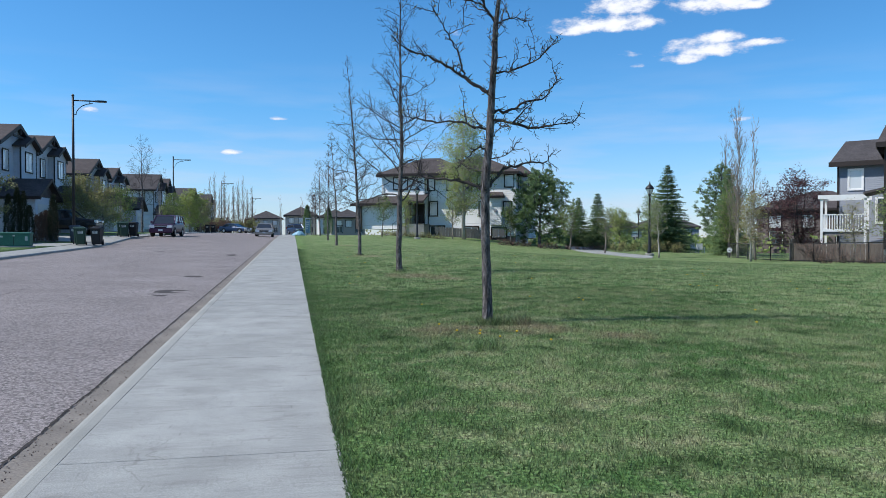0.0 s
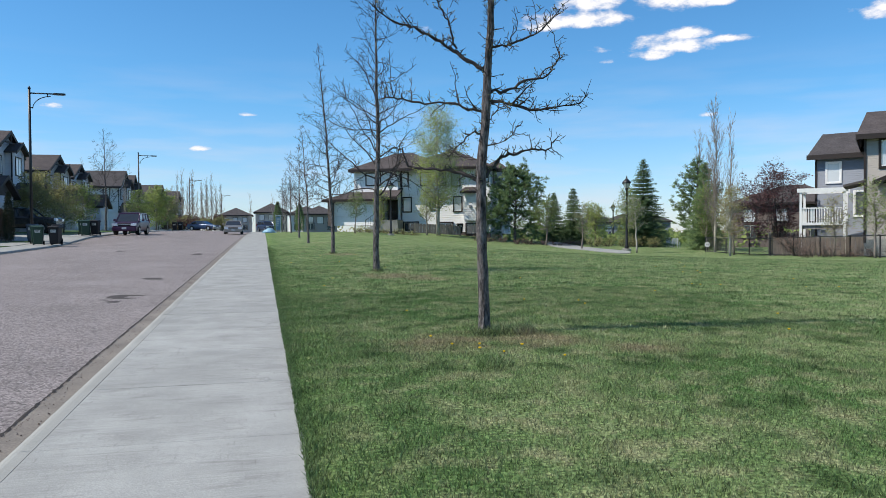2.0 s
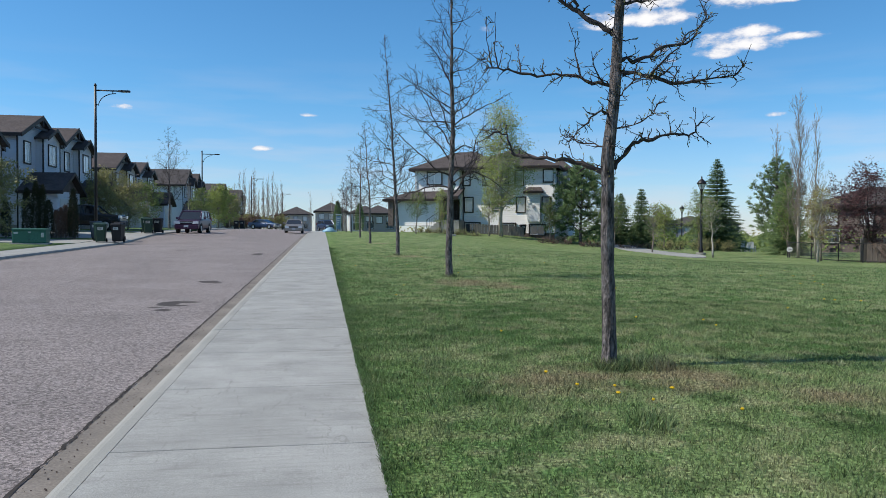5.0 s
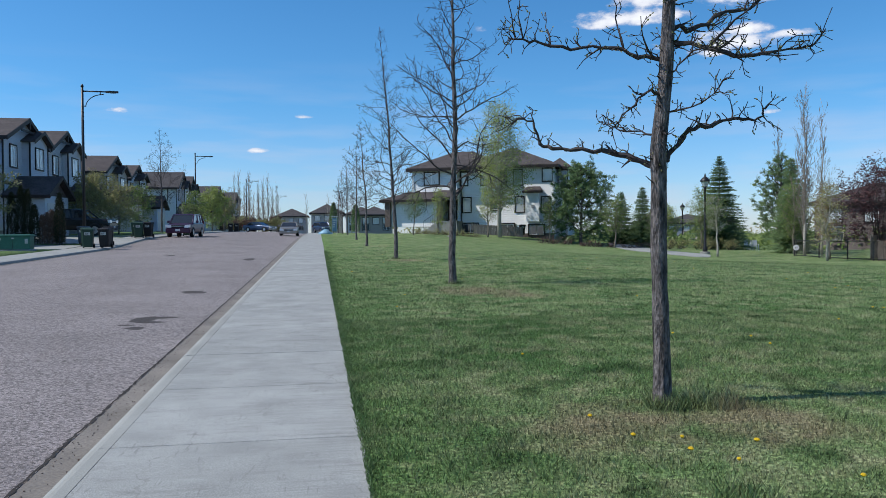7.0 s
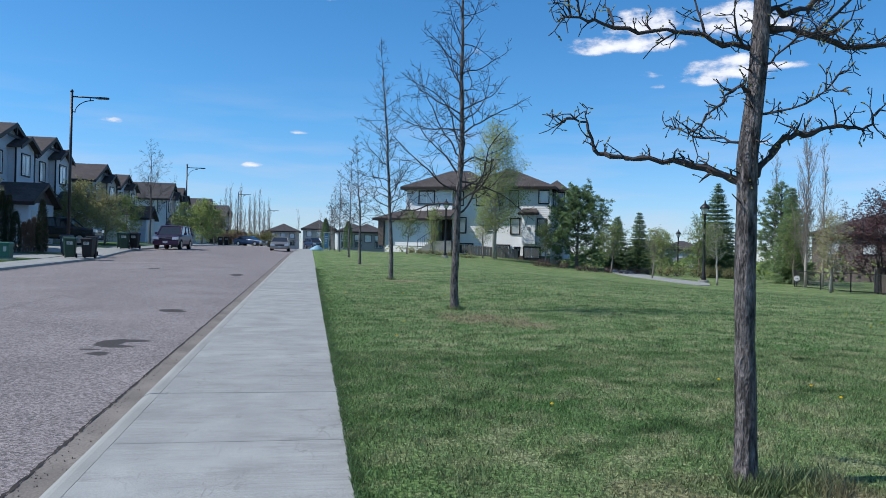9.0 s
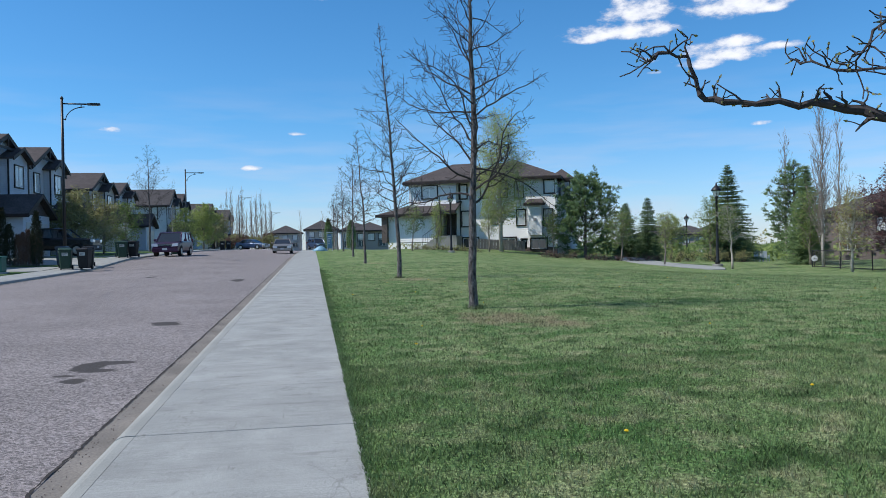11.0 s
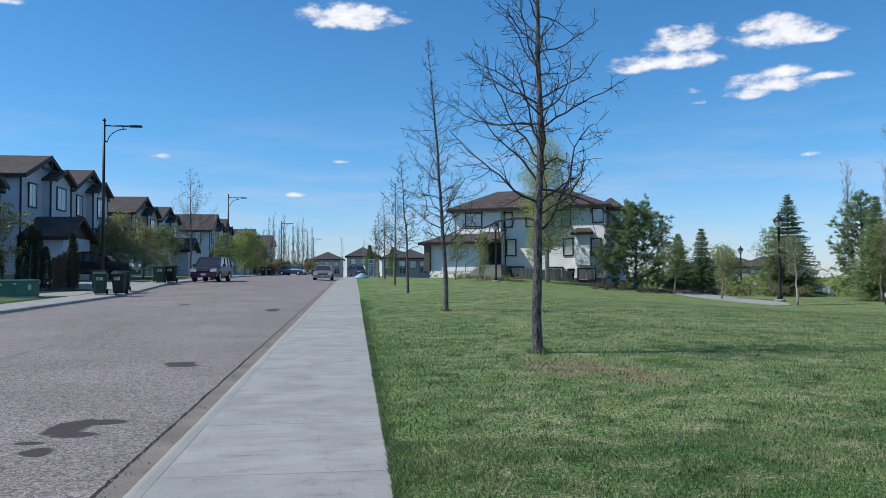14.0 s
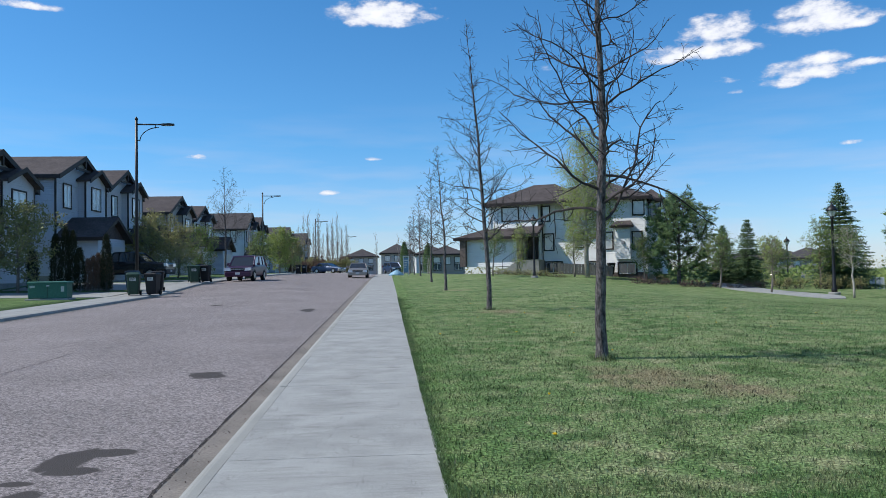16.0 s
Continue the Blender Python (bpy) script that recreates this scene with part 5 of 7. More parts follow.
    for i in range(n + 1):
        x = 2.6 + (x1 - 2.6) * i / n
        z = gz(front + x, y) - z0 + 0.015
        rings.append([(x, ys[0], z - 0.1), (x, ys[1], z - 0.1), (x, ys[1], z), (x, ys[0], z)])
    dm.rings(rings)
    part("driveway", dm, M["concrete"], h, "pale concrete driveway")
    return h


street_house(51.7, 7.6, 5.8, 7.35, "grey_siding", 1, has_garage=False, label="two-storey grey-sided house with a brown shingle gable")
street_house(62.8, 7.4, 6.75, 8.3, "blue_siding", 2, label="two-storey blue-grey sided house with dark-trimmed gable and garage")
street_house(71.2, 7.0, 6.7, 8.35, "grey_siding", 3, label="two-storey grey house with a bracketed gable", garage_side=1)
street_house(87.0, 7.6, 6.0, 7.7, "tan_siding", 4, label="two-storey taupe house with brown shingle roof")
street_house(96.6, 7.2, 5.9, 7.5, "blue_siding", 5, label="two-storey blue-grey house behind front trees", garage_side=1)
street_house(126.6, 8.6, 6.6, 9.0, "grey_siding", 6, label="broad two-storey grey house farther up the street", roof="roof_grey")
street_house(135.5, 7.6, 6.6, 9.0, "blue_siding", 7, label="two-storey blue-grey house beside the broad grey one", garage_side=1)
street_house(171.0, 9.0, 6.9, 9.6, "tan_siding", 8, label="tan two-storey house far up the street", roof="roof_grey")
street_house(205.0, 9.0, 7.6, 10.2, "grey_siding", 9, label="grey two-storey house at the far end of the street", roof="roof_grey")


def white_house():
    """The big white house at the head of the lawn: main block, garage wing, bay, porch."""
    X, Y = 18.0, 80.0
    h = thing("white_house", (X, Y, 1.0), -25.0, label="large white-sided two-storey house with dark window frames and brown hip roof", category="house")

    def along(x):
        """From a street-square x to the place along the turned front."""
        return (x - X) / (0.906 + (x - 0.22) * 0.00604)

    def rel(x0, x1, y0, y1, z0, z1):
        return (along(x0), along(x1), y0 - Y, y1 - Y, z0 - 1.0, z1 - 1.0)

    def at(x, y, z):
        return (along(x), y - Y, z - 1.0)
    w = Mesh()
    w.box(*rel(14.5, 24.65, 80.0, 91.0, 2.2, 8.25))
    part("main_wall", w, M["white_siding"], h, "white horizontal siding")
    f = Mesh()
    f.box(*rel(14.5, 24.65, 80.02, 90.9, 0.4, 2.2))
    part("basement_wall", f, M["white_siding"], h)
    fb = Mesh()
    fb.box(*rel(14.45, 24.7, 79.96, 80.3, 0.3, 1.45))
    part("foundation", fb, M["stone"], h)
    lw = Mesh()
    lw.box(*rel(9.95, 14.5, 79.3, 90.5, 5.0, 8.15))
    part("wing_wall", lw, M["white_siding"], h)
    gw = Mesh()
    gw.box(*rel(7.9, 13.0, 78.2, 88.0, 2.2, 4.95))
    part("garage_wall", gw, M["white_siding"], h)
    for args in ((9.9, 10.1, 79.22, 79.4, 5.2, 8.1), (14.4, 14.6, 79.9, 80.05, 2.2, 8.2), (24.55, 24.75, 79.93, 80.1, 1.4, 8.2)):
        cb = Mesh()
        cb.box(*rel(*args))
        part("corner_board", cb, M["trim_white"], h)
    for nm, args, z, rise in (("roof", (14.5, 24.65, 80.0, 91.0), 8.25, 2.35), ("wing_roof", (9.95, 19.0, 79.3, 86.5), 8.15, 2.0)):
        r, fa = Mesh(), Mesh()
        a = (along(args[0]), along(args[1]), args[2] - Y, args[3] - Y)
        hip_roof(r, *a, z - 1.0, rise, 0.55)
        ro = part(nm, r, M["roof"], h, "brown asphalt shingles")
        fascia(fa, *a, z - 1.0, 0.55, 0.24)
        part("fascia", fa, M["trim_dark"], ro)
    r, fa = Mesh(), Mesh()
    hip_roof(r, along(24.0), along(26.0), 2.0, 8.5, 7.15, 1.0, 0.4)
    sr = part("side_roof", r, M["roof"], h)
    fascia(fa, along(24.0), along(26.0), 2.0, 8.5, 7.15, 0.4, 0.22)
    part("fascia", fa, M["trim_dark"], sr)
    sw = Mesh()
    sw.box(*rel(24.65, 26.0, 82.0, 88.5, 1.2, 8.15))
    part("side_wall", sw, M["white_siding"], h)
    window(h, at(24.85, 82.0, 6.3), (1, 0), 0.95, 1.6, bars=0, pane="pane")
    # garage skirt roof with a slope towards the lawn
    gr = Mesh()
    gr.prism([at(7.2, 77.5, 4.85), at(13.6, 77.5, 4.85), at(13.2, 79.4, 5.75), at(9.6, 79.4, 5.75)], (0, 0, 0.14))
    gr.prism([at(7.2, 77.5, 4.85), at(9.6, 79.4, 5.75), at(9.6, 88, 5.75), at(7.2, 88.5, 4.85)], (0, 0, 0.14))
    g_ob = part("garage_roof", gr, M["roof"], h)
    gf = Mesh()
    gf.box(*rel(7.15, 13.65, 77.43, 77.5, 4.75, 5.0))
    gf.box(*rel(7.13, 7.2, 77.5, 88.5, 4.75, 5.0))
    part("fascia", gf, M["trim_dark"], g_ob)
    pr = Mesh()
    pr.prism([at(12.6, 77.2, 5.05), at(14.9, 77.2, 5.05), at(14.9, 80.0, 6.1), at(12.6, 80.0, 6.1)], (0, 0, 0.14))
    p_ob = part("porch_roof", pr, M["roof"], h)
    pf = Mesh()
    pf.box(*rel(12.55, 14.95, 77.12, 77.2, 4.92, 5.2))
    part("fascia", pf, M["trim_dark"], p_ob)
    for x in (13.1, 7.9):
        c = Mesh()
        c.box(*rel(x - 0.25, x + 0.25, 77.7, 78.2, 2.2, 4.8))
        part("pillar", c, M["stone"], h, "dark stone-clad pillar")
    dd = Mesh()
    dd.box(*rel(13.35, 14.3, 79.93, 80.0, 2.85, 4.95))
    part("front_door", dd, M["trim_dark"], h)
    po = Mesh()
    po.box(*rel(12.9, 14.9, 77.6, 80.0, 1.0, 2.75))
    part("porch", po, M["foundation"], h)
    for i in range(5):
        s = Mesh()
        s.box(*rel(12.9 - 0.28 * (i + 1), 12.9 - 0.28 * i, 77.4, 78.6, 1.0, 2.72 - 0.18 * (i + 1)))
        part("step", s, M["foundation"], h)
    ra = Mesh()
    ra.tube([at(11.6, 77.4, 2.75), at(12.9, 77.4, 3.65), at(14.8, 77.6, 3.65)], 0.025, 6)
    ra.tube([at(11.6, 77.4, 1.9), at(11.6, 77.4, 2.75)], 0.025, 6)
    for i in range(12):
        x = 12.9 + i * 0.16
        ra.tube([at(x, 77.5, 2.75), at(x, 77.5, 3.65)], 0.012, 4)
    for i in range(7):
        x = 11.75 + i * 0.18
        ra.tube([at(x, 77.4, 1.95 + 0.6 * i * 0.18), at(x, 77.4, 2.85 + 0.69 * i * 0.18)], 0.012, 4)
    part("porch_railing", ra, M["black_metal"], h)
    # front windows: x, sill z, width, height
    for x, z, ww, hh, yy, bars, pane in ((11.2, 6.6, 1.5, 1.2, 79.3, 1, "pane_sky"), (14.95, 3.7, 0.8, 1.45, 80, 0, "pane_sky"), (17.9, 3.9, 0.7, 1.2, 80, 0, "pane"), (20.55, 3.67, 0.8, 1.45, 80, 0, "pane_sky"),
                                         (23.4, 3.6, 0.75, 1.5, 80, 0, "pane"), (23.5, 6.75, 0.9, 1.2, 80, 0, "pane_sky"), (14.72, 6.5, 0.7, 1.3, 80, 0, "pane_sky"), (16.9, 6.5, 0.7, 1.3, 80, 0, "pane_sky"), (18.8, 6.5, 0.7, 1.3, 80, 0, "pane"), (20.4, 6.4, 0.75, 1.5, 80, 0, "pane_sky")):
        window(h, at(x, yy, z), (1, 0), ww, hh, bars=bars, pane=pane, border=0.12)
    for x, ww, z in ((15.0, 1.5, 1.52), (18.9, 1.4, 1.45), (22.0, 1.5, 1.3)):
        window(h, at(x, 79.96, z), (1, 0), ww, 0.95, bars=1, pane="pane", border=0.14)
    bay = Mesh()
    bay.box(*rel(21.75, 23.2, 79.4, 80.0, 2.65, 5.55))
    b_ob = part("bay", bay, M["white_siding"], h, "boxed-out fireplace bay")
    br, bf = Mesh(), Mesh()
    br.prism([at(21.4, 79.1, 5.62), at(23.6, 79.1, 5.62), at(23.2, 80.0, 6.1), at(21.8, 80.0, 6.1)], (0, 0, 0.1))
    part("bay_roof", br, M["roof"], b_ob)
    bf.box(*rel(21.38, 23.62, 79.05, 79.12, 5.5, 5.74))
    part("bay_fascia", bf, M["trim_dark"], b_ob)
    v = Mesh()
    v.box(*rel(22.35, 22.65, 79.33, 79.4, 4.0, 4.3, ), 0.02)
    part("vent", v, M["trim_grey"], b_ob)
    dp = Mesh()
    dp.box(*rel(14.72, 14.8, 79.9, 79.98, 2.0, 8.2))
    part("downpipe", dp, M["trim_dark"], h)
    return h


white_house()


def neighbour(x, y, turn, w, d, eave, apex, siding, label, roof="roof_grey"):
    """A simple two-storey neighbour; its front wall lies along local x, facing local -y."""
    h = thing("house", (x, y, gz(x, y)), turn, label=label, category="house", group="houses beyond the park")
    m = Mesh()
    m.box(-w / 2, w / 2, 0, d, -2.0, eave)
    part("wall", m, M[siding], h)
    r, f = Mesh(), Mesh()
    hip_roof(r, -w / 2, w / 2, 0, d, eave, apex - eave, 0.5)
    ro = part("roof", r, M[roof], h)
    fascia(f, -w / 2, w / 2, 0, d, eave, 0.5, 0.22)
    part("fascia", f, M["trim_dark"], ro)
    for i in range(3):
        window(h, (-w / 2 + w * (0.12 + 0.3 * i), 0, eave - 1.9), (1, 0), 1.2, 1.3, bars=1, pane="pane_sky")
        if i != 1:
            window(h, (-w / 2 + w * (0.12 + 0.3 * i), 0, 0.9), (1, 0), 1.4, 1.4, bars=1, pane="pane")
    return h


for x, y, turn, w, d, e, a, s in ((72, 156, -25, 10, 10, 3.6, 5.6, "shade_tone_siding"), (84, 166, -28, 11, 10, 3.8, 5.8, "beige_siding"), (97, 178, -30, 11, 10, 4.2, 6.4, "shade_tone_siding"),
                                  (-7.3, 230, 0, 9, 9, 4.9, 7.2, "tan_siding"), (2.6, 200, 0, 8, 9, 5.2, 7.6, "tan_siding"), (11.0, 190, 0, 8, 9, 4.8, 6.8, "grey_siding"), (12.0, 160, 0, 7, 9, 4.0, 5.8, "beige_siding")):
    neighbour(x, y, turn, w, d, e, a, s, "distant house with hip roof beyond the crest" if x < 40 else "distant house beyond the park trees")


def right_house_near():
    """Beige-sided house beside the park; its corner faces the lawn."""
    x, y = 34.6, 38.0
    h = thing("house", (x, y, 0.32), -44.0, label="beige-sided two-storey house with dark window trim beside the park", category="house")
    W, D, E = 11.0, 8.0, 6.55
    m = Mesh()
    m.box(0, W, 0, D, -0.7, E)
    part("wall", m, M["beige_siding"], h, "beige lap siding")
    f = Mesh()
    f.box(-0.02, W, -0.03, 0.2, -0.7, 0.55)
    part("foundation", f, M["foundation"], h)
    r, fa = Mesh(), Mesh()
    k = 1.75
    r.prism([(-0.4, -0.5, E - 0.1), (W + 0.4, -0.5, E - 0.1), (W + 0.4, D / 2, E + k), (0.0, D / 2, E + k)], (0, 0, 0.16))
    r.prism([(-0.4, D + 0.5, E - 0.1), (W + 0.4, D + 0.5, E - 0.1), (W + 0.4, D / 2, E + k), (0.0, D / 2, E + k)], (0, 0, 0.16))
    r.prism([(-0.4, -0.5, E - 0.1), (-0.4, D + 0.5, E - 0.1), (0.0, D / 2, E + k)], (0.05, 0, 0.16))
    ro = part("roof", r, M["roof"], h)
    fa.box(-0.45, W + 0.45, -0.55, -0.5, E - 0.24, E + 0.06)
    fa.box(-0.45, -0.4, -0.5, D + 0.5, E - 0.24, E + 0.06)
    part("fascia", fa, M["trim_dark"], ro)
    cb = Mesh()
    cb.box(-0.04, 0.1, -0.05, 0.06, 0.3, E)
    part("corner_board", cb, M["trim_dark"], h)
    window(h, (0.85, 0, 4.75), (1, 0), 0.95, 1.5, bars=0, border=0.14)
    window(h, (2.3, 0, 2.8), (1, 0), 1.2, 0.6, bars=0, border=0.14, pane="pane")
    window(h, (7.0, 0, 4.35), (1, 0), 1.5, 1.6, bars=0, border=0.14)
    # porch gable on the long side
    pg = Mesh()
    pg.prism([(0.5, -0.9, 3.75), (0.5, 0.0, 3.75), (2.1, 0.0, 4.45), (2.1, -0.9, 4.45)], (0, 0, 0.12))
    pg.prism([(3.9, -0.9, 3.7), (3.9, 0.0, 3.7), (2.1, 0.0, 4.45), (2.1, -0.9, 4.45)], (0, 0, 0.12))
    p_ob = part("gable_roof", pg, M["roof"], h)
    pf = Mesh()
    pf.prism([(0.4, -0.93, 3.6), (2.1, -0.93, 4.33), (2.1, -0.93, 4.6), (0.4, -0.93, 3.85)], (0, -0.05, 0))
    pf.prism([(4.0, -0.93, 3.55), (2.1, -0.93, 4.33), (2.1, -0.93, 4.6), (4.0, -0.93, 3.8)], (0, -0.05, 0))
    part("fascia", pf, M["trim_dark"], p_ob)
    gp = Mesh()
    gp.prism([(0.9, -0.06, 3.75), (3.4, -0.06, 3.75), (2.1, -0.06, 4.4)], (0, 0.06, 0))
    part("gable_panel", gp, M["trim_dark"], h)
    for x2 in (1.3, 2.05, 2.8):
        b = Mesh()
        b.box(x2, x2 + 0.12, -0.85, -0.05, 3.3, 3.85)
        part("bracket", b, M["trim_dark"], h)
    sr = Mesh()
    sr.prism([(-1.1, 0.0, 3.6), (0.0, 0.0, 3.85), (0.0, 3.6, 3.85), (-1.1, 3.6, 3.6)], (0, 0, 0.14))
    part("side_roof", sr, M["roof"], h)
    return h


def right_house_far():
    """House with a white raised deck next door; its wall colour has blue-grey shade painted in."""
    x, y = 37.6, 45.6
    h = thing("house", (x, y, 0.35), -52.0, label="two-storey house with white raised back deck, walls toned blue-grey as in shade", category="house")
    W, D, E = 9.0, 8.0, 6.3
    m = Mesh()
    m.box(0, W, 0, D, -0.5, E)
    part("wall", m, M["shade_tone_siding"], h)
    r, fa = Mesh(), Mesh()
    gable_roof(r, 0, W, 0.0, D, E - 0.1, 1.7, 0.45)
    ro = part("roof", r, M["roof_grey"], h)
    fa.box(-0.5, W + 0.45, -0.52, -0.46, E - 0.45, E - 0.12)
    part("fascia", fa, M["trim_dark"], ro)
    window(h, (0.7, 0, 4.3), (1, 0), 0.8, 1.3, bars=0, frame_mat="trim_white")
    window(h, (2.4, 0, 2.0), (1, 0), 1.6, 1.6, bars=1, frame_mat="trim_white", pane="pane")
    cb = Mesh()
    cb.box(-0.06, 0.06, -0.05, 0.06, 0.0, E)
    part("corner_board", cb, M["trim_dark"], h)
    return h


def deck():
    x, y = 33.9, 42.6
    z = 0.25
    d = thing("deck", (x, y, z), -44.0, label="white-painted raised deck with railing and pergola roof", category="deck")
    fl = Mesh()
    fl.box(0, 2.6, 0, 2.6, 1.45, 1.62)
    part("floor", fl, M["trim_white"], d)
    for px in (0.06, 2.54):
        for py in (0.06, 2.5):
            p = Mesh()
            p.box(px - 0.07, px + 0.07, py - 0.07, py + 0.07, -0.6, 3.55)
            part("post", p, M["trim_white"], d)
    bm_ = Mesh()
    bm_.box(-0.15, 2.75, -0.08, 0.08, 3.55, 3.8)
    bm_.box(-0.15, 2.75, 2.5, 2.66, 3.55, 3.8)
    bm_.box(-0.08, 0.08, 0.08, 2.5, 3.55, 3.8)
    part("beam", bm_, M["trim_white"], d)
    rl = Mesh()
    rl.box(0.13, 2.47, 0.02, 0.1, 2.5, 2.58)
    rl.box(0.02, 0.1, 0.13, 2.43, 2.5, 2.58)
    part("top_rail", rl, M["trim_white"], d)
    for i in range(15):
        b = Mesh()
        b.box(0.2 + i * 0.15, 0.25 + i * 0.15, 0.04, 0.08, 1.62, 2.5)
        part("baluster", b, M["trim_white"], d)
    for i in range(14):
        b = Mesh()
        b.box(0.04, 0.08, 0.2 + i * 0.16, 0.25 + i * 0.16, 1.62, 2.5)
        part("baluster", b, M["trim_white"], d)
    sk = Mesh()
    sk.box(0.02, 2.58, 0.1, 0.14, 1.2, 1.45)
    part("skirt", sk, M["grey_wood"], d)
    for i in range(7):
        s = Mesh()
        s.box(2.7 + 0.27 * i, 2.97 + 0.27 * i, -1.1, -0.1, 1.42 - 0.19 * i - 0.04, 1.42 - 0.19 * i)
        part("stair_tread", s, M["grey_wood"], d)


right_house_near()
right_house_far()
deck()
neighbour(54.0, 70.0, -50, 11, 9, 4.6, 6.6, "brown_siding", "brown house with brown roof behind the purple tree", roof="roof")


# ---- street furniture ----
def street_lamp(x, y, h=9.8):
    t = thing("street_lamp", (x, y, gz(x, y)), label="tall black street lamp with curved bracket arm over the road", category="street lamp", group="street lamps")
    b = Mesh()
    b.rings([[(math.cos(a) * r, math.sin(a) * r, z) for a in (j * math.pi / 4 for j in range(8))] for r, z in ((0.2, 0.0), (0.2, 0.05), (0.14, 0.1), (0.13, 0.6), (0.1, 0.68))])
    part("base", b, M["black_metal"], t)
    p = Mesh()
    p.tube([(0, 0, 0.1), (0, 0, h * 0.5), (0, 0, h)], [0.1, 0.088, 0.075], 10)
    p.tube([(0, 0, h), (0, 0, h + 0.05), (0, 0, h + 0.12), (0, 0, h + 0.18)], [0.09, 0.1, 0.06, 0.02], 10)
    part("pole", p, M["black_metal"], t, smooth=True)
    a = Mesh()
    a.tube([(0, 0, h - 0.28), (1.6, 0, h - 0.3)], 0.045, 8)
    part("arm", a, M["black_metal"], t, smooth=True)
    c = Mesh()
    c.tube([(0.0, 0, h - 1.22), (0.2, 0, h - 1.25)], 0.03, 6)
    c.tube([(0.2, 0, h - 1.3)] + [(0.2 + 1.1 * (1 - math.cos(u)), 0, h - 1.3 + 0.83 * math.sin(u)) for u in (radians(k * 9) for k in range(1, 11))], 0.028, 6)
    c.tube([(1.1, 0, h - 0.52), (1.1, 0, h - 0.3)], 0.03, 6)
    part("bracket", c, M["black_metal"], t, smooth=True)
    d = Mesh()
    d.rings([[(1.45 + u, s * w, h - 0.3 + z) for s, z in ((-1, -0.06), (1, -0.06), (1, 0.05), (-1, 0.05))] for u, w in ((0.0, 0.07), (0.2, 0.15), (0.55, 0.15), (0.75, 0.08))])
    head = part("lamp_head", d, M["black_metal"], t)
    g = Mesh()
    g.box(1.68, 2.05, -0.11, 0.11, h - 0.375, h - 0.362)
    part("lens", g, M["lamp_glass"], head, "clear lamp lens")


for x, y in ((-14.6, 56.0), (-15.0, 104.0), (-12.9, 150.0), (-9.9, 205.0)):
    street_lamp(x, y)


def park_lamp(x, y, z=None, h=5.0):
    t = thing("park_lamp", (x, y, gz(x, y) if z is None else z), label="black park lamp post with acorn lantern", category="lamp post", group="park lamps")
    t.scale = (h / 5.0, h / 5.0, h / 5.0)
    f = Mesh()
    f.rings([[(math.cos(a) * r, math.sin(a) * r, z2) for a in (j * math.pi / 6 for j in range(12))] for r, z2 in ((0.3, -0.2), (0.3, 0.12), (0.27, 0.15))])
    part("footing", f, M["foundation"], t, "pale concrete footing")
    p = Mesh()
    p.rings([[(math.cos(a) * r, math.sin(a) * r, z2) for a in (j * math.pi / 5 for j in range(10))] for r, z2 in ((0.15, 0.14), (0.15, 0.3), (0.09, 0.45), (0.075, 2.2), (0.065, 4.05), (0.1, 4.1), (0.1, 4.2))])
    part("pole", p, M["black_metal"], t, smooth=True)
    g = Mesh()
    g.rings([[(math.cos(a) * r, math.sin(a) * r, z2) for a in (j * math.pi / 6 for j in range(12))] for r, z2 in ((0.11, 4.2), (0.2, 4.36), (0.235, 4.5))])
    lan = part("lantern", g, M["lamp_glass"], t, "clear lantern glass")
    for j in range(6):
        a = j * math.pi / 3
        r = Mesh()
        r.tube([(math.cos(a) * 0.12, math.sin(a) * 0.12, 4.2), (math.cos(a) * 0.21, math.sin(a) * 0.21, 4.36), (math.cos(a) * 0.245, math.sin(a) * 0.245, 4.52)], 0.012, 5)
        part("rib", r, M["black_metal"], lan)
    c = Mesh()
    c.rings([[(math.cos(a) * r, math.sin(a) * r, z2) for a in (j * math.pi / 6 for j in range(12))] for r, z2 in ((0.3, 4.5), (0.3, 4.56), (0.24, 4.66), (0.12, 4.78), (0.05, 4.84), (0.05, 4.9), (0.015, 5.02))])
    part("cap", c, M["black_metal"], t, smooth=True)


park_lamp(29.8, 58.3, h=6.2)
park_lamp(45.4, 92.7, h=5.6)
park_lamp(11.75, 69.0)


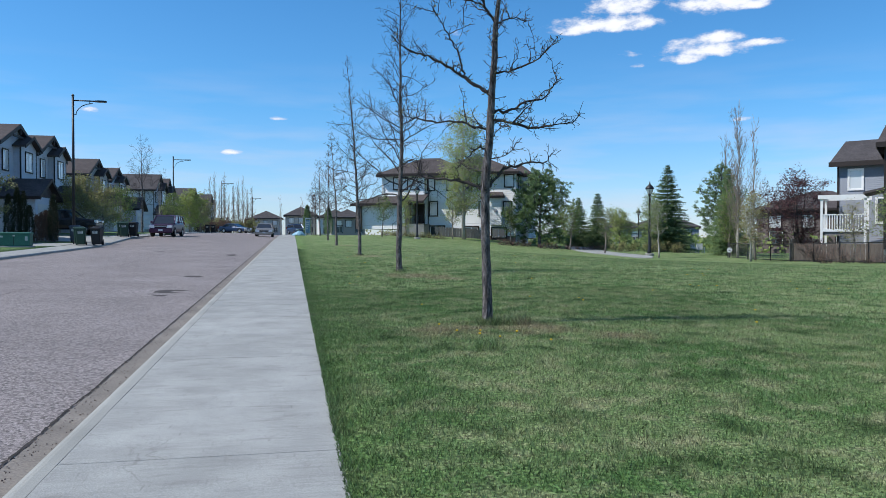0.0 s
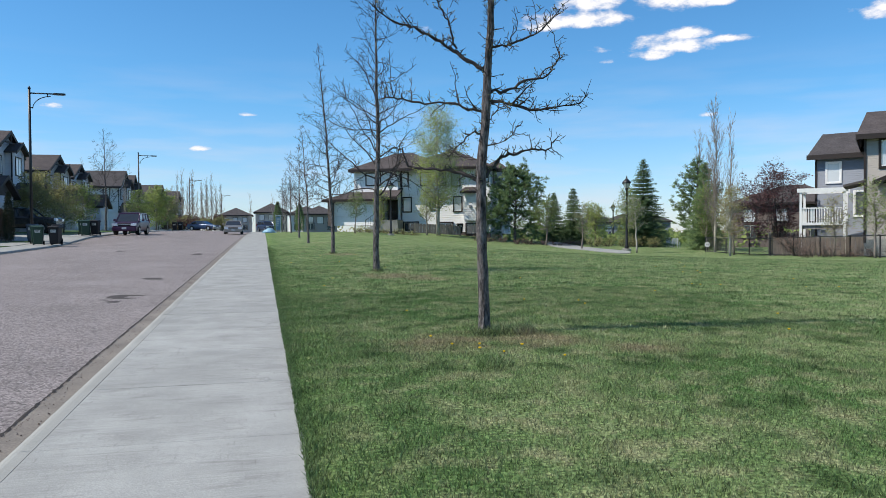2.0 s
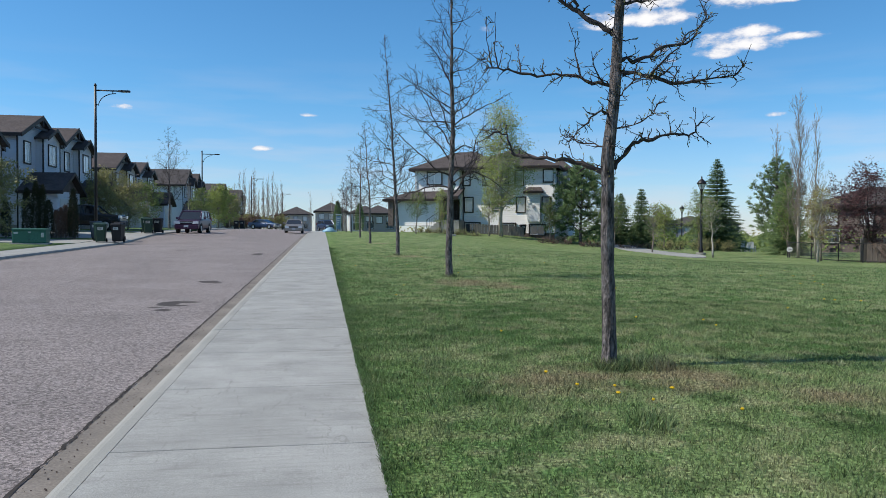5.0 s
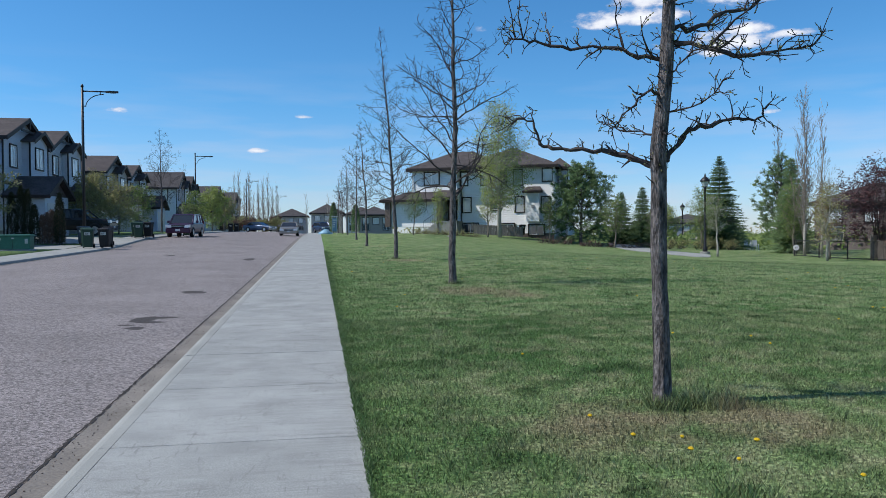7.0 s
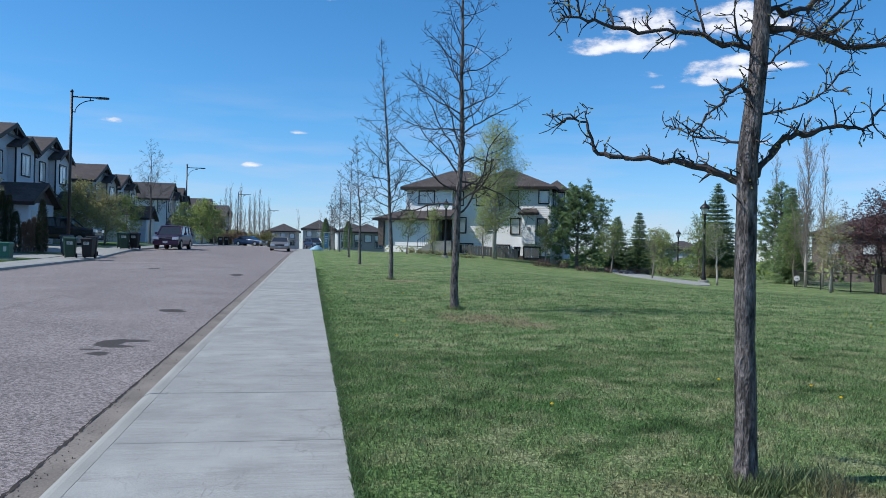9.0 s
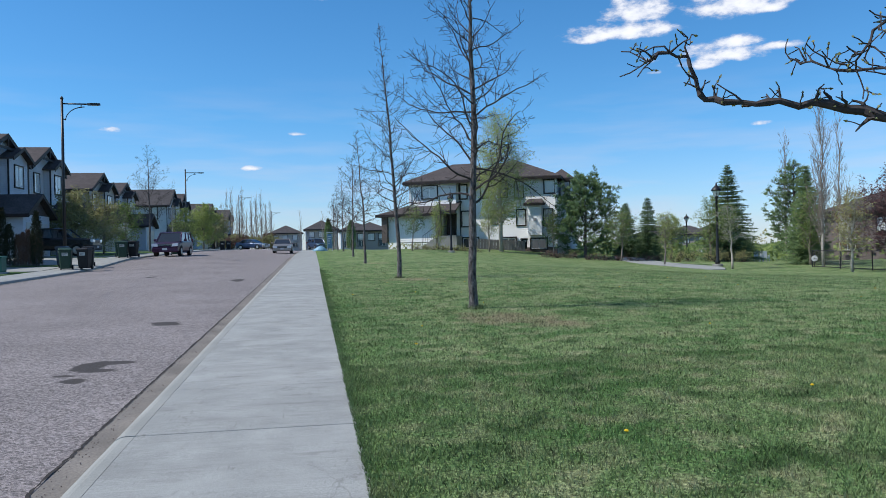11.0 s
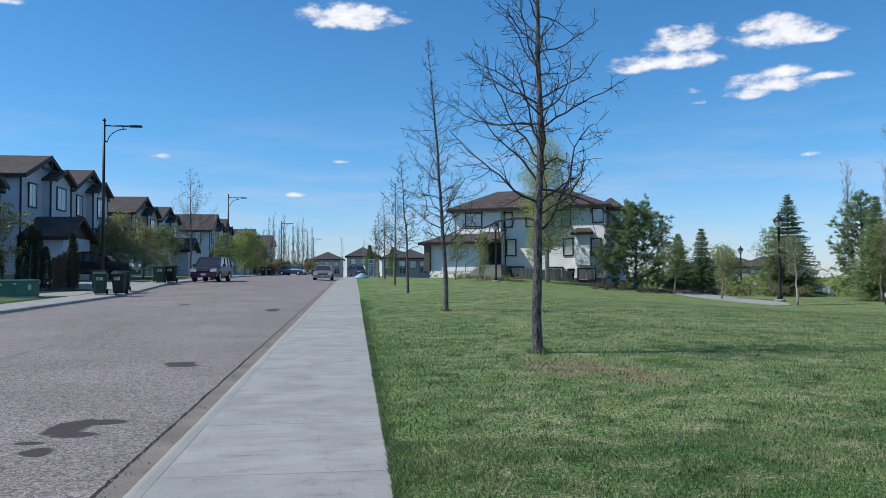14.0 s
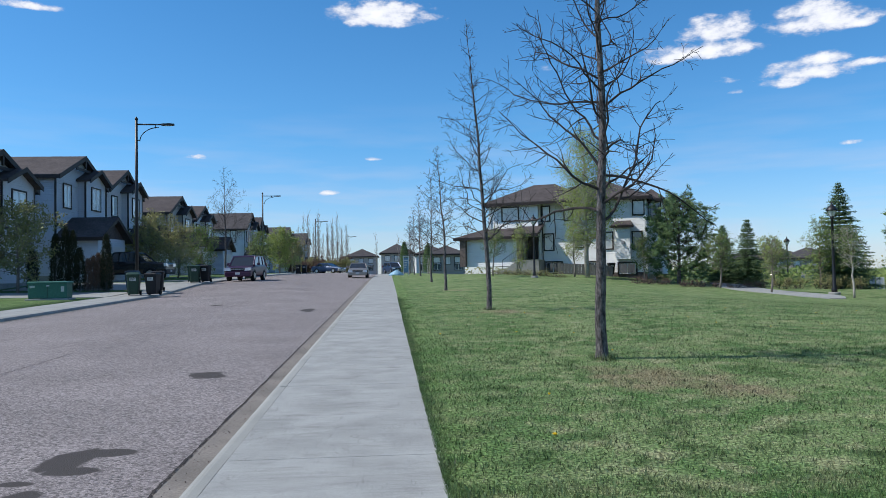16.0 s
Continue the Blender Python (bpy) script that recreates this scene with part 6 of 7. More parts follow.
def wheelie_bin(x, y, turn, colour, label, onroad=True):
    z = road_z(x, y) if x > FAR_OUT else gz(x, y)
    t = thing("wheelie_bin", (x, y, z), turn, label=label, category="bin", group="wheelie bins by the kerb")

    def ring(w, d0, d1, zz, e=0.04):
        return [(-w + e, d0, zz), (w - e, d0, zz), (w, d0 + e, zz), (w, d1 - e, zz), (w - e, d1, zz), (-w + e, d1, zz), (-w, d1 - e, zz), (-w, d0 + e, zz)]
    b = Mesh()
    b.rings([ring(0.22, -0.22, 0.22, 0.06), ring(0.235, -0.25, 0.24, 0.2), ring(0.275, -0.32, 0.3, 0.9), ring(0.285, -0.33, 0.31, 0.93), ring(0.3, -0.345, 0.33, 0.935), ring(0.3, -0.345, 0.33, 0.985)])
    part("body", b, M[colour], t)
    l = Mesh()
    l.rings([ring(0.305, -0.37, 0.33, 0.988), ring(0.305, -0.37, 0.33, 1.01), ring(0.27, -0.3, 0.3, 1.055), ring(0.2, -0.2, 0.22, 1.07)])
    part("lid", l, M[colour], t)
    h = Mesh()
    h.tube([(-0.22, 0.3, 1.0), (-0.22, 0.42, 1.0), (0.22, 0.42, 1.0), (0.22, 0.3, 1.0)], 0.018, 6)
    part("handle", h, M[colour], t)
    for s in (-1, 1):
        w = Mesh()
        w.tube([(s * 0.23, 0.24, 0.12), (s * 0.29, 0.24, 0.12)], 0.12, 14)
        part("wheel", w, M["rubber"], t)
    s = Mesh()
    s.quad((-0.14, -0.312, 0.7), (0.14, -0.312, 0.7), (0.14, -0.329, 0.86), (-0.14, -0.329, 0.86))
    st = part("sticker", s, M["sticker"], t, recalc=False)
    for i in range(3):
        q = Mesh()
        q.box(-0.1, 0.1 - 0.04 * i, -0.336 + 0.005 * i, -0.326 + 0.005 * i, 0.815 - i * 0.04, 0.83 - i * 0.04)
        part("print_bar", q, M["bin_black"], st)


wheelie_bin(-11.85, 47.0, 8, "bin_green", "green wheelie bin with pale sticker at the kerb")
wheelie_bin(-11.0, 47.1, -6, "bin_black", "black wheelie bin with pale sticker at the kerb")
wheelie_bin(-12.4, 48.6, 15, "bin_green", "green wheelie bin behind two others")
wheelie_bin(-13.1, 50.6, 0, "bin_blue", "slate-blue wheelie bin on a driveway")
wheelie_bin(-11.55, 49.8, 10, "bin_black", "black wheelie bin behind the kerb pair")
wheelie_bin(-11.5, 57.0, 5, "bin_green", "green wheelie bin before the parked car")
wheelie_bin(-11.0, 57.6, -5, "bin_black", "black wheelie bin beside a green one")
wheelie_bin(-11.95, 58.2, 10, "bin_green", "green wheelie bin half hidden by another")
wheelie_bin(-14.6, 71.0, 0, "bin_black", "black wheelie bin on a driveway")
wheelie_bin(-10.0, 66.5, 0, "bin_green", "green wheelie bin behind the parked car")
wheelie_bin(-10.3, 100.0, 0, "bin_black", "black wheelie bin up the street")
wheelie_bin(-9.7, 101.0, 0, "bin_black", "second black wheelie bin up the street")
wheelie_bin(-9.6, 122.0, 0, "bin_black", "black wheelie bin near the crest")
wheelie_bin(20.6, 77.9, 0, "bin_black", "black wheelie bin against the white house wall")


def utility_box(x, y):
    t = thing("utility_box", (x, y, gz(x, y)), 6, label="green metal utility cabinet on a concrete pad", category="utility box")
    p = Mesh()
    p.box(-0.88, 0.88, -0.5, 0.5, -0.2, 0.06, 0.02)
    part("pad", p, M["foundation"], t)
    b = Mesh()
    b.box(-0.78, 0.78, -0.42, 0.42, 0.06, 0.72, 0.03)
    part("body", b, M["box_green"], t)
    l = Mesh()
    l.rings([[(-0.81, -0.46, 0.7), (0.81, -0.46, 0.7), (0.81, 0.46, 0.7), (-0.81, 0.46, 0.7)], [(-0.81, -0.46, 0.76), (0.81, -0.46, 0.76), (0.81, 0.46, 0.76), (-0.81, 0.46, 0.76)], [(-0.76, -0.3, 0.8), (0.76, -0.3, 0.8), (0.76, 0.4, 0.8), (-0.76, 0.4, 0.8)]])
    part("lid", l, M["box_green"], t)
    for a, b2, z0, z1 in ((0.55, 0.68, 0.35, 0.58), (-0.7, -0.5, 0.52, 0.62), (-0.04, 0.08, 0.58, 0.64)):
        s = Mesh()
        s.box(a, b2, -0.432, -0.42, z0, z1)
        part("label_plate", s, M["sticker"], t)
    d = Mesh()
    d.box(-0.01, 0.01, -0.428, -0.415, 0.1, 0.68)
    part("door_seam", d, M["trim_dark"], t)


utility_box(-14.4, 44.0)


def drive(y0, y1, x_back):
    """A concrete drive from the footway back beside a house."""
    m = Mesh()
    rings = []
    for i in range(9):
        x = x_back + (FAR_WALK - 0.01 - x_back) * i / 8
        rings.append([(x, y0, gz(x, y0) - 0.1), (x, y1, gz(x, y1) - 0.1), (x, y1, gz(x, y1) + 0.02), (x, y0, gz(x, y0) + 0.02)])
    m.rings(rings)
    tagged(part("drive", m, M["concrete"]), "pale concrete driveway across the verge", "driveway", kind="structure")


drive(45.6, 49.6, -20.0)
drive(51.3, 57.6, -20.0)

# ---- vehicles ----
def wheel(parent, x, y, r, w, s):
    n = 20
    m = Mesh()
    rings = []
    for u, rr in ((-w / 2, r * 0.72), (-w / 2, r * 0.94), (-w * 0.36, r), (w * 0.36, r), (w / 2, r * 0.94), (w / 2, r * 0.72)):
        rings.append([(x + u, y + rr * math.cos(a), r + rr * math.sin(a)) for a in (2 * math.pi * j / n for j in range(n))])
    m.rings(rings)
    wh = part("wheel", m, M["rubber"], parent)
    rm = Mesh()
    ox = x + s * (w / 2 + 0.005)
    rm.rings([[(ox - s * 0.03, y + r * 0.68 * math.cos(a), r + r * 0.68 * math.sin(a)) for a in (2 * math.pi * j / n for j in range(n))], [(ox, y + r * 0.62 * math.cos(a), r + r * 0.62 * math.sin(a)) for a in (2 * math.pi * j / n for j in range(n))]])
    part("rim", rm, M["rim"], wh)


def car(name, x, y, turn, style, paint, label, z=None):
    """A parked vehicle; local -y is its front. style gives length, width, station heights."""
    t = thing(name, (x, y, road_z(x, y) if z is None else z), turn, label=label, category="car", group="parked vehicles")
    S = style
    L, W = S["length"], S["width"] / 2
    body = Mesh()
    rings = []
    for v, zl, zs, k in S["body"]:
        yy = -L / 2 + v * L
        w = W * k
        sill = S["sill"]
        rings.append([(-w * 0.9, yy, sill), (-w * 0.98, yy, sill + 0.1), (-w, yy, sill + 0.32), (-w * 0.985, yy, zs - 0.05), (-w * 0.93, yy, zl), (-w * 0.5, yy, zl + 0.025), (w * 0.5, yy, zl + 0.025), (w * 0.93, yy, zl), (w * 0.985, yy, zs - 0.05), (w, yy, sill + 0.32), (w * 0.98, yy, sill + 0.1), (w * 0.9, yy, sill)])
    body.rings(rings)
    b = part("body", body, M[paint], t, smooth=False)
    (v0, v1, v2, v3), belt, roof, rw = S["cab"]
    g = Mesh()
    y0, y1, y2, y3 = [-L / 2 + v * L for v in (v0, v1, v2, v3)]
    lo, hi = W * 0.91, W * rw
    P = [(-lo, y0, belt), (lo, y0, belt), (lo, y3, belt), (-lo, y3, belt), (-hi, y1, roof - 0.07), (hi, y1, roof - 0.07), (hi, y2, roof - 0.07), (-hi, y2, roof - 0.07)]
    g.v += P
    g.f += [(0, 1, 5, 4), (1, 2, 6, 5), (2, 3, 7, 6), (3, 0, 4, 7), (4, 5, 6, 7), (3, 2, 1, 0)]
    part("windows", g, M["car_glass"], t, "dark glazing")
    r = Mesh()
    e = 0.03
    r.rings([[(-hi - e, y1 - 0.05, roof - 0.09), (hi + e, y1 - 0.05, roof - 0.09), (hi + e, y2 + 0.05, roof - 0.09), (-hi - e, y2 + 0.05, roof - 0.09)], [(-hi - e, y1 - 0.03, roof - 0.05), (hi + e, y1 - 0.03, roof - 0.05), (hi + e, y2 + 0.03, roof - 0.05), (-hi - e, y2 + 0.03, roof - 0.05)], [(-hi + 0.12, y1 + 0.15, roof), (hi - 0.12, y1 + 0.15, roof), (hi - 0.12, y2 - 0.1, roof), (-hi + 0.12, y2 - 0.1, roof)]])
    part("roof", r, M[paint], t)

    def lerp(i, j, f, out=0.012):
        a = Vector(P[i]).lerp(Vector(P[j]), f)
        return a
    for s in (0, 1):
        for i, j in (((0, 4), (3, 7)) if s == 0 else ((1, 5), (2, 6))):
            q = Mesh()
            q.tube([lerp(i, j, 0.0), lerp(i, j, 1.0)], 0.05, 6)
            part("pillar", q, M[paint], t)
        for f in S["pillars"]:
            q = Mesh()
            a, c, d, e2 = (0, 3, 4, 7) if s == 0 else (1, 2, 5, 6)
            q.tube([lerp(a, c, f), Vector(P[d]).lerp(Vector(P[e2]), f)], 0.045, 6)
            part("pillar", q, M[paint], t)
    ax0, ax1 = -L / 2 + S["axles"][0] * L, -L / 2 + S["axles"][1] * L
    for yy in (ax0, ax1):
        for s in (-1, 1):
            wheel(t, s * (W - 0.1), yy, S["wheel"], 0.22, s)
            a = Mesh()
            n = 14
            R = S["wheel"] + 0.07
            a.rings([[(s * (W + 0.006), yy + rr * math.cos(u), S["wheel"] + rr * math.sin(u)) for rr in (R,) for u in (math.pi * j / n for j in range(n + 1))] + [(s * (W + 0.006), yy + (R - 0.08) * math.cos(u), S["wheel"] + (R - 0.08) * math.sin(u)) for u in (math.pi * j / n for j in range(n, -1, -1))],
                     [(s * (W - 0.1), yy + R * math.cos(u), S["wheel"] + R * math.sin(u)) for u in (math.pi * j / n for j in range(n + 1))] + [(s * (W - 0.1), yy + (R - 0.08) * math.cos(u), S["wheel"] + (R - 0.08) * math.sin(u)) for u in (math.pi * j / n for j in range(n, -1, -1))]])
            part("wheel_arch", a, M["car_trim"], t)
    fy, ry = -L / 2, L / 2
    nz = S["nose"]
    bp = Mesh()
    bp.box(-W * 0.95, W * 0.95, fy - 0.06, fy + 0.25, S["sill"] - 0.02, S["sill"] + 0.3, 0.05)
    part("front_bumper", bp, M[S["bumper"]], t)
    rb = Mesh()
    rb.box(-W * 0.95, W * 0.95, ry - 0.25, ry + 0.06, S["sill"] - 0.02, S["sill"] + 0.32, 0.05)
    part("rear_bumper", rb, M[S["bumper"]], t)
    gr = Mesh()
    gr.box(-W * 0.5, W * 0.5, fy - 0.035, fy + 0.05, nz - 0.2, nz - 0.03, 0.02)
    grill = part("grille", gr, M["car_trim"], t)
    cr = Mesh()
    cr.box(-W * 0.5, W * 0.5, fy - 0.05, fy - 0.03, nz - 0.13, nz - 0.09)
    part("grille_bar", cr, M["rim"], grill)
    for s in (-1, 1):
        hl = Mesh()
        hl.rings([[(s * W * a, fy + o, nz + zz) for a, zz in ((0.5, -0.22), (0.95, -0.2), (0.97, 0.0), (0.54, -0.03))] for o in (-0.045, 0.12)])
        part("headlight", hl, M["headlight"], t)
        tl = Mesh()
        tl.box(s * W * 0.94 - 0.12, s * W * 0.94 + 0.03, ry - 0.1, ry + 0.025, S["tail"] - 0.2, S["tail"] + 0.06, 0.015)
        part("tail_light", tl, M["tail_light"], t)
        mi = Mesh()
        mi.box(s * (W + 0.12) - 0.1, s * (W + 0.12) + 0.1, y0 + 0.42, y0 + 0.55, belt + 0.02, belt + 0.2, 0.03)
        part("mirror", mi, M[paint], t)
    pl = Mesh()
    pl.box(-0.16, 0.16, fy - 0.075, fy - 0.06, S["sill"] + 0.12, S["sill"] + 0.27)
    part("number_plate", pl, M["plate"], t)
    pl = Mesh()
    pl.box(-0.16, 0.16, ry + 0.03 if S["tail"] > 0.8 else ry, ry + 0.07, S["tail"] - 0.2, S["tail"] - 0.05)
    part("number_plate", pl, M["plate"], t)
    if S.get("bed"):
        bd = Mesh()
        bd.box(-W * 0.8, W * 0.8, y3 + 0.15, ry - 0.1, belt - 0.05, belt + 0.03)
        part("bed_liner", bd, M["car_trim"], t)
    return t


SUV = dict(length=4.5, width=1.78, sill=0.3, wheel=0.34, axles=(0.19, 0.79), nose=0.88, tail=1.15, bumper="car_plum", pillars=(0.42, 0.74),
           body=[(0.0, 0.66, 0.66, 0.84), (0.025, 0.84, 0.82, 0.93), (0.12, 0.92, 0.9, 0.99), (0.27, 1.0, 0.98, 1.0), (0.33, 1.05, 1.0, 1.0), (0.9, 1.08, 1.02, 1.0), (1.0, 1.06, 1.0, 0.95)], cab=((0.22, 0.39, 0.93, 0.99), 1.0, 1.7, 0.8))
SEDAN = dict(length=4.7, width=1.8, sill=0.24, wheel=0.32, axles=(0.2, 0.79), nose=0.72, tail=0.9, bumper="car_silver", pillars=(0.5,),
             body=[(0.0, 0.58, 0.58, 0.86), (0.03, 0.72, 0.7, 0.95), (0.28, 0.9, 0.86, 1.0), (0.8, 0.96, 0.92, 1.0), (0.97, 0.98, 0.92, 0.95), (1.0, 0.9, 0.85, 0.92)], cab=((0.27, 0.43, 0.72, 0.86), 0.92, 1.42, 0.72))
TRUCK = dict(length=5.8, width=2.0, sill=0.42, wheel=0.41, axles=(0.17, 0.8), nose=1.12, tail=1.2, bumper="car_trim", pillars=(0.5,), bed=True,
             body=[(0.0, 0.95, 0.9, 0.9), (0.02, 1.14, 1.1, 0.97), (0.22, 1.24, 1.18, 1.0), (0.5, 1.26, 1.2, 1.0), (1.0, 1.26, 1.2, 0.98)], cab=((0.22, 0.34, 0.58, 0.64), 1.22, 1.9, 0.8))
car("suv", -9.35, 62.2, -4, SUV, "car_plum", "plum-coloured compact SUV parked facing down the street")
car("pickup_truck", -17.0, 61.2, 88, TRUCK, "car_black", "black pickup truck parked on a driveway", z=gz(-16.5, 61.2) + 0.02)
car("sedan", -2.55, 82.0, 0, SEDAN, "car_silver", "champagne sedan standing near the kerb at the crest")
car("sedan", -8.2, 118.0, 60, SEDAN, "car_blue", "blue car parked beyond the crest")
car("suv", 1.0, 128.0, 20, dict(SUV, bumper="car_blue"), "car_blue", "dark blue car on the far drive", z=float(street_z(128)) + 0.05)
car("sedan", 59.0, 118.0, 40, SEDAN, "car_silver", "pale car parked by the far houses", z=gz(59, 118))


# ---- fences, path and park things ----
def board_fence(x0, y0, x1, y1, h, material, label, step=0.3):
    a = math.atan2(y1 - y0, x1 - x0)
    ln = math.hypot(x1 - x0, y1 - y0)
    t = thing("fence", (x0, y0, gz(x0, y0)), math.degrees(a), label=label, category="fence", group="wooden fences")
    n = int(ln / step)
    base = gz(x0, y0)
    b = Mesh()
    b.box(0, step - 0.025, -0.012, 0.012, 0.03, h)
    me = fix(b.data("board", M[material]))
    for i in range(n):
        u = i * step
        ob = new("board", me)
        ob.parent = t
        ob.location = (u, 0, gz(x0 + math.cos(a) * u, y0 + math.sin(a) * u) - base)
    pm = Mesh()
    pm.box(-0.05, 0.05, 0.014, 0.11, -0.1, h + 0.06)
    pd = fix(pm.data("post", M[material]))
    for i in range(int(ln / 2.4) + 1):
        ob = new("post", pd)
        ob.parent = t
        u = i * 2.4
        ob.location = (u, 0, gz(x0 + math.cos(a) * u, y0 + math.sin(a) * u) - base)
    for zz in (0.3, h - 0.25):
        r = Mesh()
        r.rings([[(u, 0.014, z0 + zz), (u, 0.05, z0 + zz), (u, 0.05, z0 + zz + 0.09), (u, 0.014, z0 + zz + 0.09)] for u in np.linspace(0, n * step, 8) for z0 in (gz(x0 + math.cos(a) * u, y0 + math.sin(a) * u) - base,)])
        part("rail", r, M[material], t)


board_fence(15.6, 77.6, 20.4, 76.6, 1.0, "grey_wood", "low weathered grey board fence before the white house")
board_fence(32.7, 43.5, 35.4, 37.6, 1.15, "fence_wood", "brown board fence below the deck")
board_fence(41.0, 52.0, 33.6, 45.3, 1.5, "grey_wood", "weathered board fence behind the trees")


def chain_fence(pts, h=1.15):
    """Black chain-link fence: posts, rails and a wire mesh of crossing strands."""
    t = thing("chain_link_fence", (pts[0][0], pts[0][1], gz(*pts[0])), label="low black chain-link fence along the park edge", category="fence")
    ox, oy, oz = pts[0][0], pts[0][1], gz(*pts[0])
    for (xa, ya), (xb, yb) in zip(pts, pts[1:]):
        ln = math.hypot(xb - xa, yb - ya)
        n = max(1, round(ln / 3.0))
        tops = []
        for i in range(n + 1):
            f = i / n
            x, y = xa + (xb - xa) * f, ya + (yb - ya) * f
            z = gz(x, y) - oz
            p = Mesh()
            p.tube([(x - ox, y - oy, z - 0.1), (x - ox, y - oy, z + h + 0.04)], 0.04, 8)
            part("post", p, M["black_metal"], t)
            tops.append((x - ox, y - oy, z))
        for zz in (h, 0.08):
            r = Mesh()
            r.tube([(x, y, z + zz) for x, y, z in tops], 0.024, 6)
            part("rail", r, M["black_metal"], t)
        w = Mesh()
        k = int(ln / 0.16)
        for i in range(k):
            for s in (1, -1):
                f0, f1 = i / k, min(max((i + s * h / 0.16) / k, 0), 1)
                pa = [xa + (xb - xa) * f0, ya + (yb - ya) * f0]
                pb = [xa + (xb - xa) * f1, ya + (yb - ya) * f1]
                w.tube([(pa[0] - ox, pa[1] - oy, gz(*pa) - oz + 0.05), (pb[0] - ox, pb[1] - oy, gz(*pb) - oz + 0.05 + h * abs(f1 - f0) * k * 0.16 / h)], 0.004, 3, cap=False)
        tagged(part("wire_mesh", w, M["black_metal"], t, recalc=False), kind="stuff")


chain_fence([(34.1, 53.5), (33.0, 46.5), (32.2, 41.0), (31.5, 35.6), (30.3, 30.2), (29.5, 24.0)])


def round_sign():
    x, y = 34.05, 53.2
    t = thing("sign", (x, y, gz(x, y)), -30, label="small round white sign on the fence post", category="sign")
    p = Mesh()
    p.tube([(0, 0.03, -0.1), (0, 0.03, 1.1)], 0.03, 8)
    part("post", p, M["black_metal"], t)
    d = Mesh()
    d.tube([(0, 0, 0.62), (0, -0.015, 0.62)], 0.2, 20)
    part("disc", d, M["board_white"], t)
    e = Mesh()
    e.rings([[(u * 0.1, -0.02 + o, 0.62 + v * 0.06) for u, v in ((-1, 0.5), (0, -0.3), (1, 0.5), (0.2, -0.9), (-0.2, -0.9))] for o in (0.0, -0.006)])
    part("emblem", e, M["trim_dark"], t)


round_sign()


def park_path():
    """A pale concrete path that runs from behind the trees down past the lamp."""
    line = [(35.5, 86.0), (31.6, 79.0), (29.2, 72.5), (28.2, 67.0), (27.9, 62.5), (27.9, 58.5), (27.6, 55.5), (27.0, 53.2)]
    m = Mesh()
    pts = []
    for i in range(len(line) - 1):
        for j in range(6):
            f = j / 6
            pts.append((line[i][0] + (line[i + 1][0] - line[i][0]) * f, line[i][1] + (line[i + 1][1] - line[i][1]) * f))
    rings = []
    for i, (x, y) in enumerate(pts):
        a, b = pts[max(i - 1, 0)], pts[min(i + 1, len(pts) - 1)]
        d = Vector((b[0] - a[0], b[1] - a[1])).normalized()
        n = Vector((-d.y, d.x)) * min(1.35, 0.35 + 0.12 * (len(pts) - i))
        l, r = (x + n.x, y + n.y), (x - n.x, y - n.y)
        rings.append([(*l, gz(*l) - 0.1), (*r, gz(*r) - 0.1), (*r, gz(*r) + 0.05), (*l, gz(*l) + 0.05)])
    m.rings(rings)
    tagged(part("path", m, M["concrete"]), "pale concrete park path winding past the lamp", "path", kind="structure")


park_path()


def notice_board(x, y):
    t = thing("notice_board", (x, y, gz(x, y)), 0, label="white-framed notice board with pale blue panel on the lawn edge", category="notice board")
    t.scale = (0.68, 1.0, 0.9)
    for s in (-1, 1):
        p = Mesh()
        p.box(s * 0.36 - 0.04, s * 0.36 + 0.04, -0.05, 0.05, -0.1, 2.05)
        part("post", p, M["board_white"], t)
    f = Mesh()
    f.box(-0.32, 0.32, -0.03, 0.03, 0.35, 1.95)
    part("panel", f, M["board_blue"], t)
    c = Mesh()
    c.box(-0.45, 0.45, -0.1, 0.1, 2.05, 2.15)
    part("cap", c, M["board_white"], t)
    for i in range(4):
        b = Mesh()
        b.box(-0.25, 0.25 - 0.08 * i, -0.04, -0.03, 1.6 - i * 0.26, 1.72 - i * 0.26)
        part("print_bar", b, M["board_white"], t)


notice_board(2.0, 84.0)


def tarp_heap(x, y):
    m = Mesh()
    rings = []
    for i in range(5):
        u = i / 4
        rings.append([(math.cos(a) * (0.75 * (1 - u) ** 0.6 + 0.03) * (1 + 0.2 * math.sin(3 * a)), math.sin(a) * 0.5 * ((1 - u) ** 0.6 + 0.05), 0.55 * u + 0.04 * math.sin(5 * a + i)) for a in (j * math.pi / 8 for j in range(16))])
    m.rings(rings)
    ob = part("tarp_heap", m, M["tarp_blue"], smooth=True)
    ob.location = (x, y, gz(x, y))
    tagged(ob, "crumpled pale blue tarp heap on the grass edge", "tarp")


tarp_heap(1.1, 88.0)


